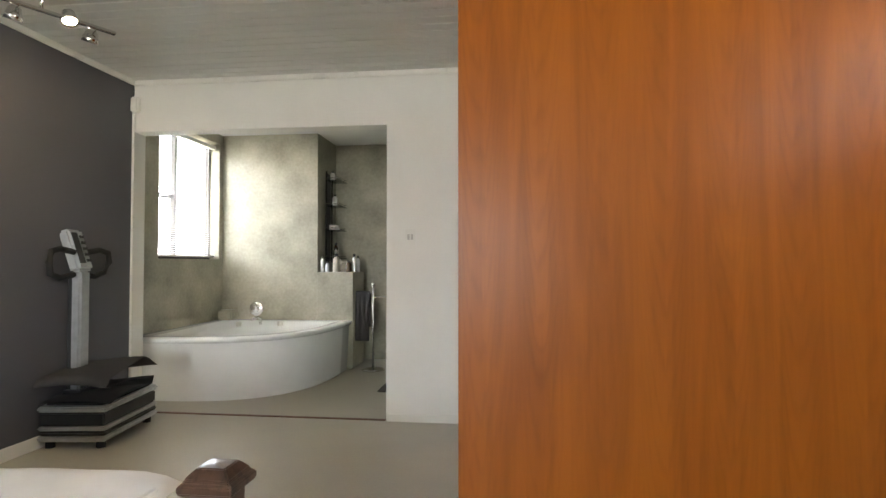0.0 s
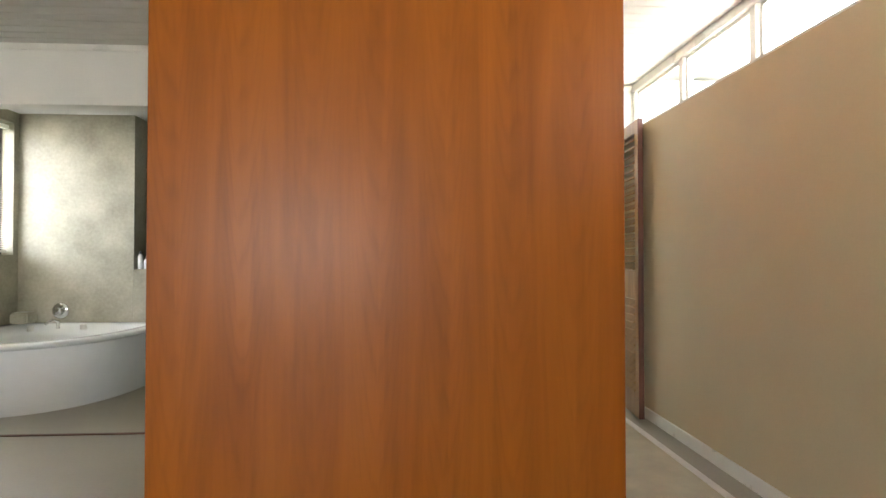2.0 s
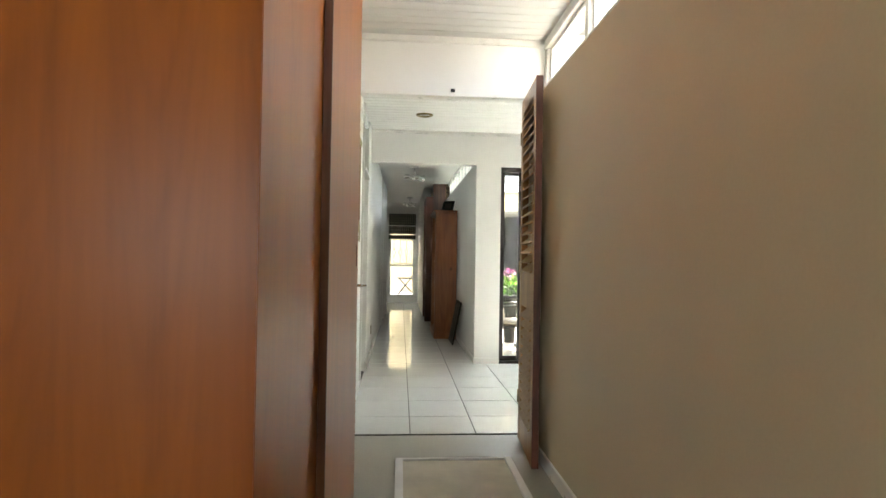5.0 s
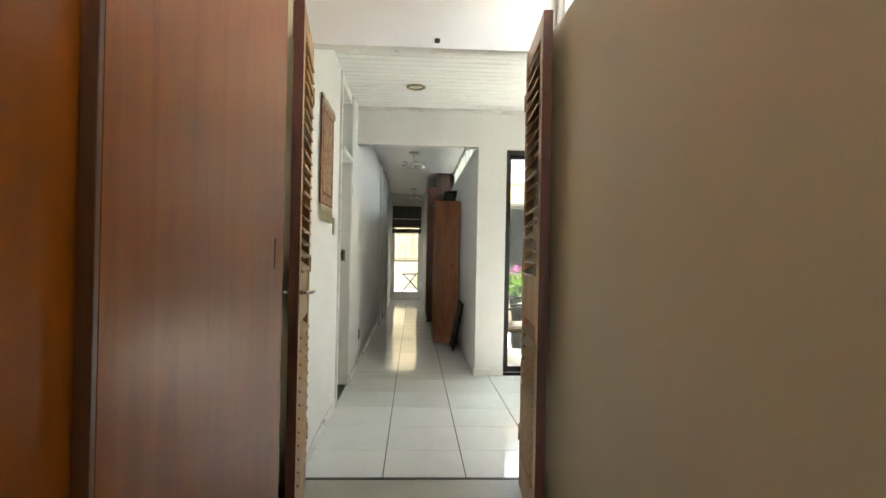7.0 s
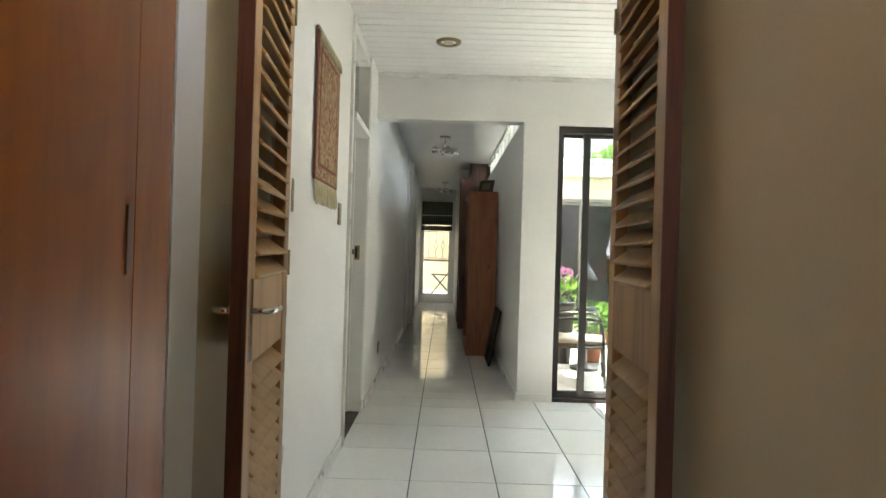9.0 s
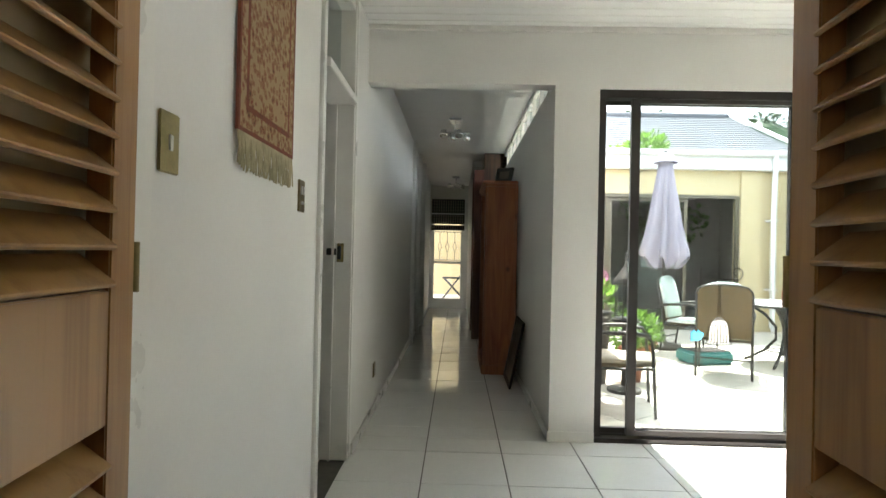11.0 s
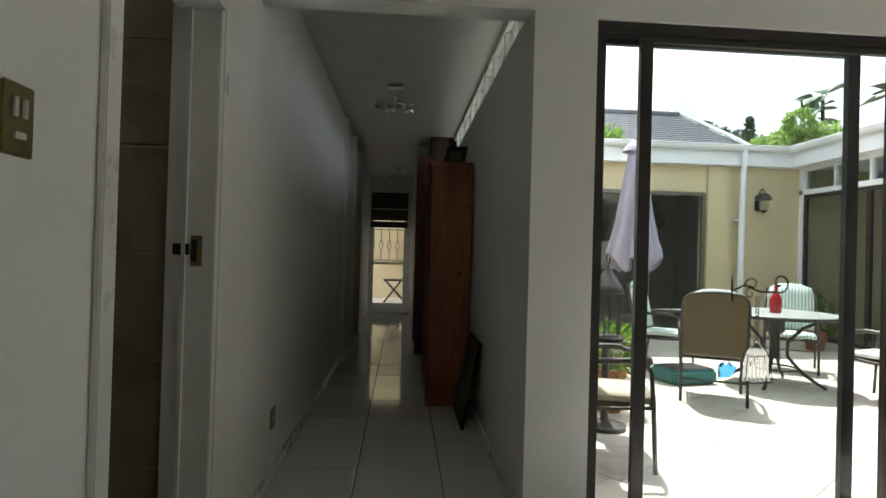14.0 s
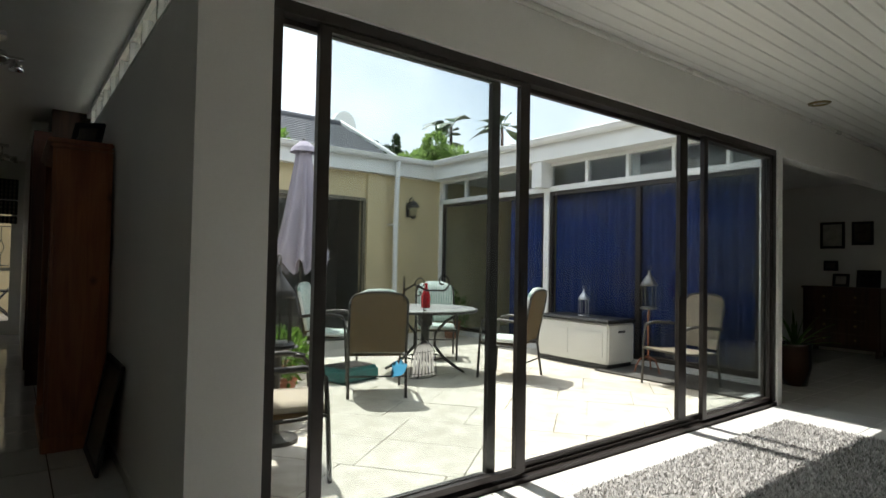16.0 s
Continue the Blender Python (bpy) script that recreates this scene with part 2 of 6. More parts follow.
LOUVRE_EDGE = wood("dark_meranti_edge", (0.14, 0.045, 0.025), (0.07, 0.022, 0.012), rough=0.4)
PINE = wood("knotty_pine", (0.36, 0.125, 0.045), (0.22, 0.065, 0.022), rough=0.42, knots=True)
DARKWOOD = wood("dark_stained_wood", (0.085, 0.042, 0.025), (0.03, 0.014, 0.009), rough=0.35, axis=2)
DOORWOOD = wood("brown_door_veneer", (0.30, 0.22, 0.13), (0.2, 0.14, 0.08), rough=0.45)
CHROME = surface("chrome", (0.72, 0.72, 0.70), 0.12, 1.0, vary=0.05, bump=0)
STEEL = surface("brushed_silver", (0.52, 0.53, 0.54), 0.33, 1.0, vary=0.08, scale=20, bump=0.05)
BRASS = surface("antique_brass", (0.30, 0.24, 0.11), 0.35, 1.0, vary=0.15, scale=20, bump=0.05)
BLACK = surface("black_plastic", (0.018, 0.018, 0.02), 0.4, vary=0.1, bump=0.1)
RUBBER = surface("black_rubber", (0.02, 0.02, 0.02), 0.8, vary=0.15, bump=0.3)
ALU = surface("bronze_aluminium", (0.030, 0.024, 0.021), 0.38, 0.3, vary=0.15, scale=8, bump=0.05)
BATH = surface("white_acrylic", (0.82, 0.83, 0.83), 0.12, vary=0.02, bump=0)
WHITE_PL = surface("white_plastic", (0.78, 0.77, 0.72), 0.35, vary=0.04, bump=0.05)
DARKGREY_CLOTH_AND_DIM = surface("dark_grey_cloth_and_dim", (0.075, 0.07, 0.068), 0.85, vary=0.2, scale=8, bump=0.5, fine=400)
SHEET = surface("white_cotton", (0.78, 0.76, 0.74), 0.9, vary=0.05, scale=6, bump=0.4, fine=300)
MAT = surface("cream_woven_mat", (0.56, 0.51, 0.40), 0.95, vary=0.1, scale=5, bump=0.6, fine=240)
GLASS = glass_mat("clear_glass")
GLASS_DIM = glass_mat("dusty_glass", (0.92, 0.95, 0.95), 1.0, 0.93)

# building helpers ----------------------------------------------------


def mesh_ob(name, bm, mat, smooth=False):
    me = bpy.data.meshes.new(name)
    bmesh.ops.recalc_face_normals(bm, faces=bm.faces)
    bm.to_mesh(me)
    bm.free()
    if smooth:
        for p in me.polygons:
            p.use_smooth = True
    me.materials.append(mat)
    return new(name, me)


def part(name, bm, material, parent, label="", smooth=False):
    ob = mesh_ob(name, bm, material, smooth)
    ob.parent = parent
    if label:
        ob["label"] = label
    return ob


def thing(name, label, category, m=None, group="", kind=""):
    ob = new(name)
    ob.empty_display_size = 0.1
    if m is not None:
        ob.matrix_world = m
    return tagged(ob, label, category, group, kind)


def add_box(bm, x0, x1, y0, y1, z0, z1, m=None):
    vs = [bm.verts.new((x, y, z)) for z in (z0, z1) for x, y in ((x0, y0), (x1, y0), (x1, y1), (x0, y1))]
    if m is not None:
        for v in vs:
            v.co = m @ v.co
    for f in ((0, 3, 2, 1), (4, 5, 6, 7), (0, 1, 5, 4), (1, 2, 6, 5), (2, 3, 7, 6), (3, 0, 4, 7)):
        bm.faces.new([vs[i] for i in f])
    return vs


def boxes(*bs, bevel=0.0, seg=2):
    bm = bmesh.new()
    for b in bs:
        add_box(bm, *b)
    if bevel:
        bmesh.ops.bevel(bm, geom=bm.edges[:], offset=bevel, segments=seg, affect="EDGES", clamp_overlap=True)
    return bm


def add_lathe(bm, profile, cx=0, cy=0, n=24, m=None):
    """Profile rows of (radius, z) turned about a vertical axis."""
    rings = []
    for r, z in profile:
        if r < 1e-6:
            rings.append([bm.verts.new((cx, cy, z))])
        else:
            rings.append([bm.verts.new((cx + r * math.cos(2 * math.pi * i / n), cy + r * math.sin(2 * math.pi * i / n), z)) for i in range(n)])
    for a, b in zip(rings, rings[1:]):
        for i in range(n):
            j = (i + 1) % n
            if len(a) == 1 and len(b) == 1:
                continue
            if len(a) == 1:
                bm.faces.new((a[0], b[i], b[j]))
            elif len(b) == 1:
                bm.faces.new((a[i], b[0], a[j]))
            else:
                bm.faces.new((a[i], b[i], b[j], a[j]))
    if m is not None:
        for ring in rings:
            for v in ring:
                v.co = m @ v.co
    return bm


def lathe(profile, cx=0, cy=0, n=24, m=None):
    return add_lathe(bmesh.new(), profile, cx, cy, n, m)


def add_tube(bm, pts, r, n=8, closed=False, r_end=None):
    """A round bar along points."""
    pts = [Vector(p) for p in pts]
    rings = []
    up = Vector((0.31, 0.22, 0.92))
    count = len(pts)
    for i, p in enumerate(pts):
        if closed:
            d = pts[(i + 1) % count] - pts[i - 1]
        else:
            d = pts[min(i + 1, count - 1)] - pts[max(i - 1, 0)]
        d.normalize()
        s = d.cross(up)
        if s.length < 1e-3:
            s = d.cross(Vector((1, 0, 0)))
        s.normalize()
        t = s.cross(d)
        rr = r if r_end is None else r + (r_end - r) * i / max(1, count - 1)
        rings.append([bm.verts.new(p + rr * (math.cos(2 * math.pi * k / n) * s + math.sin(2 * math.pi * k / n) * t)) for k in range(n)])
    pairs = list(zip(rings, rings[1:]))
    if closed:
        pairs.append((rings[-1], rings[0]))
    for a, b in pairs:
        for k in range(n):
            bm.faces.new((a[k], a[(k + 1) % n], b[(k + 1) % n], b[k]))
    if not closed:
        bm.faces.new(rings[0][::-1])
        bm.faces.new(rings[-1])
    return bm


def tube(pts, r, n=8, closed=False, r_end=None):
    return add_tube(bmesh.new(), pts, r, n, closed, r_end)


def arc(c, r, a0, a1, n, axis="xz"):
    """Points of an arc in a plane through c."""
    out = []
    for i in range(n + 1):
        a = radians(a0 + (a1 - a0) * i / n)
        u, v = r * math.cos(a), r * math.sin(a)
        out.append({"xz": (c[0] + u, c[1], c[2] + v), "yz": (c[0], c[1] + u, c[2] + v), "xy": (c[0] + u, c[1] + v, c[2])}[axis])
    return out


def wall_x(name, x0, x1, y0, y1, z0, z1, mat, holes=()):
    """A wall whose faces look along x; holes are (ya, yb, za, zb) through it."""
    return structure_wall(name, 0, x0, x1, y0, y1, z0, z1, mat, holes)


def wall_y(name, x0, x1, y0, y1, z0, z1, mat, holes=()):
    """A wall whose faces look along y; holes are (xa, xb, za, zb) through it."""
    return structure_wall(name, 1, x0, x1, y0, y1, z0, z1, mat, holes)


def structure_wall(name, axis, x0, x1, y0, y1, z0, z1, mat, holes):
    """A grid of welded faces: cells inside holes are left out, reveals are closed."""
    a0, a1 = (y0, y1) if axis == 0 else (x0, x1)
    us = sorted({a0, a1, *[min(max(h[k], a0), a1) for h in holes for k in (0, 1)]})
    vs = sorted({z0, z1, *[min(max(h[k], z0), z1) for h in holes for k in (2, 3)]})
    t0, t1 = (x0, x1) if axis == 0 else (y0, y1)

    def solid(i, j):
        if i < 0 or j < 0 or i >= len(us) - 1 or j >= len(vs) - 1:
            return False
        u, v = (us[i] + us[i + 1]) / 2, (vs[j] + vs[j + 1]) / 2
        return not any(h[0] < u < h[1] and h[2] < v < h[3] for h in holes)

    bm = bmesh.new()
    cache = {}

    def vert(t, u, v):
        k = (t, u, v)
        if k not in cache:
            cache[k] = bm.verts.new((t, u, v) if axis == 0 else (u, t, v))
        return cache[k]

    for i in range(len(us) - 1):
        for j in range(len(vs) - 1):
            if not solid(i, j):
                continue
            u, w, v, q = us[i], us[i + 1], vs[j], vs[j + 1]
            bm.faces.new([vert(t0, *c) for c in ((u, v), (w, v), (w, q), (u, q))])
            bm.faces.new([vert(t1, *c) for c in ((u, v), (u, q), (w, q), (w, v))])
            for di, dj, ca, cb in ((-1, 0, (u, v), (u, q)), (1, 0, (w, v), (w, q)), (0, -1, (u, v), (w, v)), (0, 1, (u, q), (w, q))):
                if not solid(i + di, j + dj):
                    bm.faces.new([vert(t0, *ca), vert(t0, *cb), vert(t1, *cb), vert(t1, *ca)])
    ob = mesh_ob(name, bm, mat)
    return tagged(ob, kind="structure")


def slab(name, x0, x1, y0, y1, z0, z1, mat, bevel=0.0):
    return tagged(mesh_ob(name, boxes((x0, x1, y0, y1, z0, z1), bevel=bevel), mat), kind="structure")


def board_ceiling(name, x0, x1, y0, y1, z, mat, width=0.105):
    """Tongue-and-groove boards along x with chamfered joints, in one mesh."""
    bm = bmesh.new()
    y = y1
    c = 0.008
    while y > y0 + 0.001:
        ya = max(y0, y - width)
        prof = [(ya, z + c), (ya + c, z), (y - c, z), (y, z + c)]
        a = [bm.verts.new((x0, p[0], p[1])) for p in prof]
        b = [bm.verts.new((x1, p[0], p[1])) for p in prof]
        for k in range(3):
            bm.faces.new((a[k], b[k], b[k + 1], a[k + 1]))
        y = ya
    add_box(bm, x0, x1, y0, y1, z + c + 0.004, z + 0.12)
    return tagged(mesh_ob(name, bm, mat), kind="structure")


# structure: bedroom --------------------------------------------------
BED_Z, HALL_Z = 2.80, 2.76
slab("floor_bedroom", -3.2, 2.95, -4.9, 5.785, -0.15, 0.0, SCREED)
slab("floor_bathroom", -3.6, 0.4, 5.785, 8.0, -0.15, -0.004, SCREED)
board_ceiling("ceiling_bedroom", -3.2, 3.0, -4.9, 5.685, BED_Z, CEIL)
slab("ceiling_bathroom", -3.6, 0.4, 5.11, 8.0, 2.82, 2.95, CEIL_PLAIN)
wall_x("wall_bedroom_west", -3.2, -3.03, -4.9, 4.958, 0, BED_Z, GREY)
wall_y("wall_bedroom_south", -3.2, 2.95, -5.1, -4.9, 0, BED_Z, WHITE, [(-2.4, 0.35, 0.7, 2.35)])
wall_y("wall_bathroom", -3.56, 1.42, 4.96, 5.11, 0, BED_Z + 0.1, WHITE, [(-3.028, -0.84, -1, 2.365)])
wall_x("wall_passage_stub", 1.32, 1.42, 5.11, 5.69, 0, BED_Z, BEIGE)
wall_x("wall_bedroom_east_south", 2.70, 2.92, -4.9, -2.8, 2.335, BED_Z, WHITE)
wall_x("wall_bedroom_east", 2.70, 2.92, -4.9, 5.69, 0, 2.335, BEIGE)
wall_y("wall_doorway", 1.28, 3.0, 5.69, 5.77, 0, 2.95, WHITE, [(1.448, 2.735, -1, 2.405)])
slab("skirting_passage", 2.684, 2.70, -4.9, 5.70, 0, 0.085, TRIM, 0.003)
slab("skirting_bathroom_wall", -0.835, 1.4, 4.945, 4.96, 0, 0.06, TRIM, 0.003)
slab("skirting_bedroom_west", -3.03, -3.015, -4.9, 4.95, 0, 0.085, TRIM, 0.003)
slab("cornice_bathroom_wall", -3.03, 1.42, 4.935, 4.96, 2.755, 2.80, TRIM, 0.006)
slab("cornice_west", -3.03, -3.005, -4.9, 4.93, 2.755, 2.80, TRIM, 0.006)
slab("cornice_doorway", 1.42, 2.86, 5.665, 5.69, 2.755, 2.80, TRIM, 0.006)
slab("bathroom_threshold", -3.0, -0.845, 4.965, 5.0, -0.002, 0.006, LOUVRE_EDGE, 0.002)

# bathroom shell
wall_x("wall_bathroom_west", -3.56, -3.37, 5.11, 7.1, 0, 2.83, MICRO, [(5.83, 7.02, 1.30, 2.70)])
wall_y("wall_bathroom_tub", -3.56, -2.163, 7.1, 7.9, 0, 2.83, MICRO)
wall_y("wall_bathroom_north", -2.163, 0.4, 7.82, 7.97, 0, 2.83, MICRO)
wall_x("wall_bathroom_east", 0.25, 0.4, 5.11, 7.82, 0, 2.83, MICRO)
tagged(mesh_ob("bath_ledge", boxes((-2.163, -1.724, 7.1, 7.62, 0, 1.146), bevel=0.006), MICRO), kind="structure")

# clerestory over the passage wall
cler = thing("window_clerestory", "high strip window in white frame above beige wall", "window", kind="structure")
part("window_sill", boxes((2.70, 2.94, -2.8, 5.70, 2.337, 2.352), bevel=0.003), TRIM, cler)
part("window_head", boxes((2.80, 2.90, -2.8, 5.70, 2.735, 2.80), bevel=0.004), TRIM, cler)
part("window_bottom_rail", boxes((2.82, 2.88, -2.8, 5.70, 2.353, 2.39), bevel=0.004), TRIM, cler)
y = 5.665
while y > -2.7:
    part("mullion", boxes((2.81, 2.89, y - 0.032, y + 0.032, 2.39, 2.735), bevel=0.004), TRIM, cler)
    if y - 0.875 > -2.7:
        part("sash_frame", boxes((2.835, 2.87, y - 0.84, y - 0.035, 2.392, 2.415), (2.835, 2.87, y - 0.84, y - 0.035, 2.71, 2.733), (2.836, 2.869, y - 0.84, y - 0.815, 2.415, 2.71), (2.836, 2.869, y - 0.06, y - 0.035, 2.415, 2.71)), TRIM, cler)
        g = part("pane", boxes((2.848, 2.853, y - 0.815, y - 0.06, 2.415, 2.71)), GLASS, cler)
        g.visible_shadow = False
    y -= 0.875

# structure: hall and corridor ---------------------------------------
slab("floor_hall_slab", 1.28, 15.0, 5.785, 8.62, -0.15, -0.010, GROUT)
slab("floor_corridor_slab", 1.28, 2.95, 8.62, 17.45, -0.15, -0.010, GROUT)
slab("floor_dining_slab", 7.88, 15.0, 8.62, 10.6, -0.15, -0.010, GROUT)
board_ceiling("ceiling_hall", 1.28, 15.0, 5.77, 8.60, HALL_Z, CEIL)
slab("ceiling_corridor", 1.28, 2.95, 8.60, 17.6, HALL_Z - 0.015, HALL_Z + 0.1, CEIL_PLAIN)
slab("ceiling_dining", 8.79, 15.0, 8.60, 10.6, 2.60, 2.86, CEIL_PLAIN)
slab("ceiling_dining_corner", 7.9, 8.785, 8.625, 8.90, 2.60, 2.71, CEIL_PLAIN)
# unseen canted wall added to close the dining corner off from patio sun
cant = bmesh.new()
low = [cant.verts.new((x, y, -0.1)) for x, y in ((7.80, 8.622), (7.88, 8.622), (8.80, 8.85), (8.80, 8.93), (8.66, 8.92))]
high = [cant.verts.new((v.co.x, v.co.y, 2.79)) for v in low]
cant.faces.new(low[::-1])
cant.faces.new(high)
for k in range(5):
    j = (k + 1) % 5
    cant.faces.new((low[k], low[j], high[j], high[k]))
tagged(mesh_ob("wall_dining_added_cant", cant, WHITE), kind="structure")
wall_x("wall_hall_west", 1.28, 1.43, 5.77, 8.12, 0, HALL_Z, WHITE, [(7.30, 8.03, -1, 2.70)])
wall_x("wall_corridor_west", 1.28, 1.447, 8.12, 17.4, 0, HALL_Z, WHITE)
wall_y("wall_hall_north", 1.447, 7.88, 8.48, 8.62, 0, HALL_Z + 0.15, WHITE, [(1.40, 2.703, -1, 2.375), (3.0, 7.80, -1, 2.355)])
wall_y("wall_dining_header", 7.88, 15.0, 8.48, 8.62, 2.30, HALL_Z + 0.15, WHITE)
wall_x("wall_corridor_east", 2.703, 2.85, 8.62, 13.2, 0, 2.40, WHITE)
wall_y("wall_hall_south", 3.0, 15.0, 5.70, 5.86, 0, HALL_Z + 0.1, WHITE)
wall_x("wall_hall_east", 12.5, 12.65, 5.7, 10.6, 0, HALL_Z + 0.1, WHITE)
wall_y("wall_dining_north", 8.78, 15.0, 10.6, 10.75, 0, 2.75, WHITE)
slab("cornice_hall_north", 1.43, 15.0, 8.455, 8.48, 2.725, 2.76, TRIM, 0.005)
slab("skirting_hall_west", 1.43, 1.442, 5.775, 7.235, 0, 0.07, TRIM, 0.003)
slab("skirting_corridor_west", 1.447, 1.459, 8.12, 17.3, 0, 0.07, TRIM, 0.003)
slab("skirting_corridor_east", 2.691, 2.703, 8.48, 13.2, 0, 0.07, TRIM, 0.003)
slab("skirting_pier", 2.69, 3.0, 8.468, 8.48, 0, 0.07, TRIM, 0.003)

# patio ground and far ground
slab("ground", -600, 600, -300, 900, -0.6, -0.20, SCREED)

# bedroom things ------------------------------------------------------


def wardrobe():
    w = thing("wardrobe", "tall cherry laminate wardrobe block with sliding doors on beige floor", "wardrobe")
    part("end_panel", boxes((-0.056, 1.577, 2.70, 2.722, 0.0, 2.785), bevel=0.0015), PANEL, w)
    part("carcass", boxes((-0.05, 1.50, 2.724, 4.57, 0.06, 2.62)), PANEL, w)
    part("plinth", boxes((-0.03, 1.48, 2.726, 4.58, 0.0, 0.058)), PANEL_DARK, w)
    part("sliding_door", boxes((1.535, 1.575, 2.725, 3.60, 0.03, 2.60), bevel=0.002), PANEL, w)
    d = part("sliding_door", boxes((1.578, 1.602, 3.43, 4.47, 0.03, 2.60), bevel=0.002), PANEL, w)
    part("door_edge", boxes((1.5775, 1.6025, 3.415, 3.429, 0.03, 2.60), bevel=0.001), PANEL_DARK, d, "dark brown door edge strip")
    part("finger_pull", boxes((1.6025, 1.6055, 4.445, 4.458, 1.21, 1.31), bevel=0.0008), PANEL_DARK, d, "dark recessed finger pull")
    part("end_stile", boxes((1.50, 1.60, 4.472, 4.58, 0.0, 2.62), bevel=0.002), PANEL, w)
    part("cornice", boxes((1.48, 1.635, 2.725, 4.62, 2.622, 2.70), bevel=0.01), PANEL, w)
    part("infill_panel", boxes((-0.05, 1.55, 2.724, 4.57, 2.702, 2.79)), PANEL, w)
    return w


wardrobe()


def louvre_door(m, side):
    """A leaf in its own frame: hinge at x = 0, free edge at x = 0.6, face along y."""
    d = thing("louvre_door", "open varnished brown louvred door standing against the wall", "door", m, "louvred double doors")
    H, W, T = 2.36, 0.60, 0.042
    st = 0.085
    part("stile", boxes((0, st, -T / 2, T / 2, 0.012, H), bevel=0.003), LOUVRE, d)
    part("stile", boxes((W - st, W - 0.004, -T / 2, T / 2, 0.012, H), bevel=0.003), LOUVRE, d)
    part("edge_strip", boxes((W - 0.004, W + 0.001, -T / 2, T / 2, 0.012, H), bevel=0.001), LOUVRE_EDGE, d)
    part("top_rail", boxes((st, W - st, -T / 2 + 0.001, T / 2 - 0.001, H - 0.10, H), bevel=0.003), LOUVRE, d)
    part("middle_rail", boxes((st, W - st, -T / 2 + 0.001, T / 2 - 0.001, 0.94, 1.165), bevel=0.003), LOUVRE, d)
    part("bottom_rail", boxes((st, W - st, -T / 2 + 0.001, T / 2 - 0.001, 0.012, 0.20), bevel=0.003), LOUVRE, d)
    sl = bmesh.new()
    tilt = Matrix.Rotation(radians(-38 * side), 4, "X")
    add_box(sl, st + 0.001, W - st - 0.001, -0.040, 0.040, -0.005, 0.005, tilt)
    bmesh.ops.bevel(sl, geom=sl.edges[:], offset=0.0025, segments=1, affect="EDGES")
    first = part("slat", sl, LOUVRE_H, d)
    zs = [0.232 + 0.0605 * i for i in range(12)] + [1.196 + 0.0605 * i for i in range(18)]
    first.location.z = zs[0]
    for z in zs[1:]:
        o = first.copy()
        scene.collection.objects.link(o)
        o.location.z = z
    s = side
    if side > 0:
        plate = part("lock_plate", boxes((W - 0.062, W - 0.026, s * T / 2 - 0.002, s * T / 2 + 0.003, 0.95, 1.17), bevel=0.002), CHROME, d, "chrome lock plate")
        bm = tube([(W - 0.044, s * T / 2, 1.085), (W - 0.044, s * (T / 2 + 0.045), 1.085), (W - 0.06, s * (T / 2 + 0.056), 1.085), (W - 0.15, s * (T / 2 + 0.056), 1.083)], 0.0085, 10)
        part("lever_handle", bm, CHROME, plate, "chrome lever handle", True)
        bm = tube([(W - 0.044, -s * T / 2, 1.085), (W - 0.044, -s * (T / 2 + 0.045), 1.085), (W - 0.06, -s * (T / 2 + 0.056), 1.085), (W - 0.15, -s * (T / 2 + 0.056), 1.083)], 0.0085, 10)
        part("lever_handle", bm, CHROME, d, "chrome lever handle", True)
        part("lock_plate", boxes((W - 0.062, W - 0.026, -s * T / 2 - 0.003, -s * T / 2 + 0.002, 0.95, 1.17), bevel=0.002), CHROME, d, "chrome lock plate")
    part("latch_plate", boxes((W - 0.0015, W + 0.002, -0.013, 0.013, 0.95, 1.17), bevel=0.001), PANEL_DARK, d, "dark bronze latch plate")
    for z in (0.3, 1.2, 2.1):
        part("hinge", tube([(-0.004, s * T / 2, z - 0.045), (-0.004, s * T / 2, z + 0.045)], 0.007, 8), BRASS, d, "brass hinge", True)
    part("top_bolt", tube([(W - 0.03, -s * T / 2 - 0.006, H - 0.16), (W - 0.03, -s * T / 2 - 0.006, H + 0.004)], 0.005, 6), BRASS, d, "brass bolt", True)
    return d


# leaves swung towards the bedroom
louvre_door(pose(1.472, 5.68, 0, 0, 0, -84), 1)
louvre_door(pose(2.668, 5.68, 0, 0, 0, -94), -1)

dh = thing("door_1", "white doorway frame for louvred double doors", "door frame", kind="structure")
part("jamb", boxes((1.4485, 1.475, 5.705, 5.768, 0, 2.385), bevel=0.002), TRIM, dh)
part("jamb", boxes((2.71, 2.7345, 5.70, 5.768, 0, 2.385)), LOUVRE_EDGE, dh)
part("head", boxes((1.449, 2.734, 5.684, 5.775, 2.386, 2.4045), bevel=0.002), TRIM, dh)
part("bolt_catch", boxes((2.14, 2.17, 5.666, 5.683, 2.412, 2.435), bevel=0.003), BLACK, dh, "small dark bolt catch")
slab("doorway_threshold", 1.45, 2.733, 5.775, 5.80, -0.006, 0.004, GROUT, 0.001)

# patio doors ---------------------------------------------------------
pd = thing("window_patio_doors", "bronze aluminium sliding patio doors with large clear panes", "sliding door", kind="structure")
X0, X1, ZT = 3.0, 7.80, 2.355
part("head_track", boxes((X0, X1, 8.50, 8.60, ZT - 0.055, ZT), bevel=0.003), ALU, pd)
part("sill_track", boxes((X0, X1, 8.49, 8.61, -0.005, 0.028), (X0, X1, 8.535, 8.541, 0.035, 0.05), (X0, X1, 8.565, 8.571, 0.035, 0.05)), ALU, pd)
part("jamb", boxes((X0, X0 + 0.05, 8.50, 8.60, 0.035, ZT - 0.055), bevel=0.003), ALU, pd)
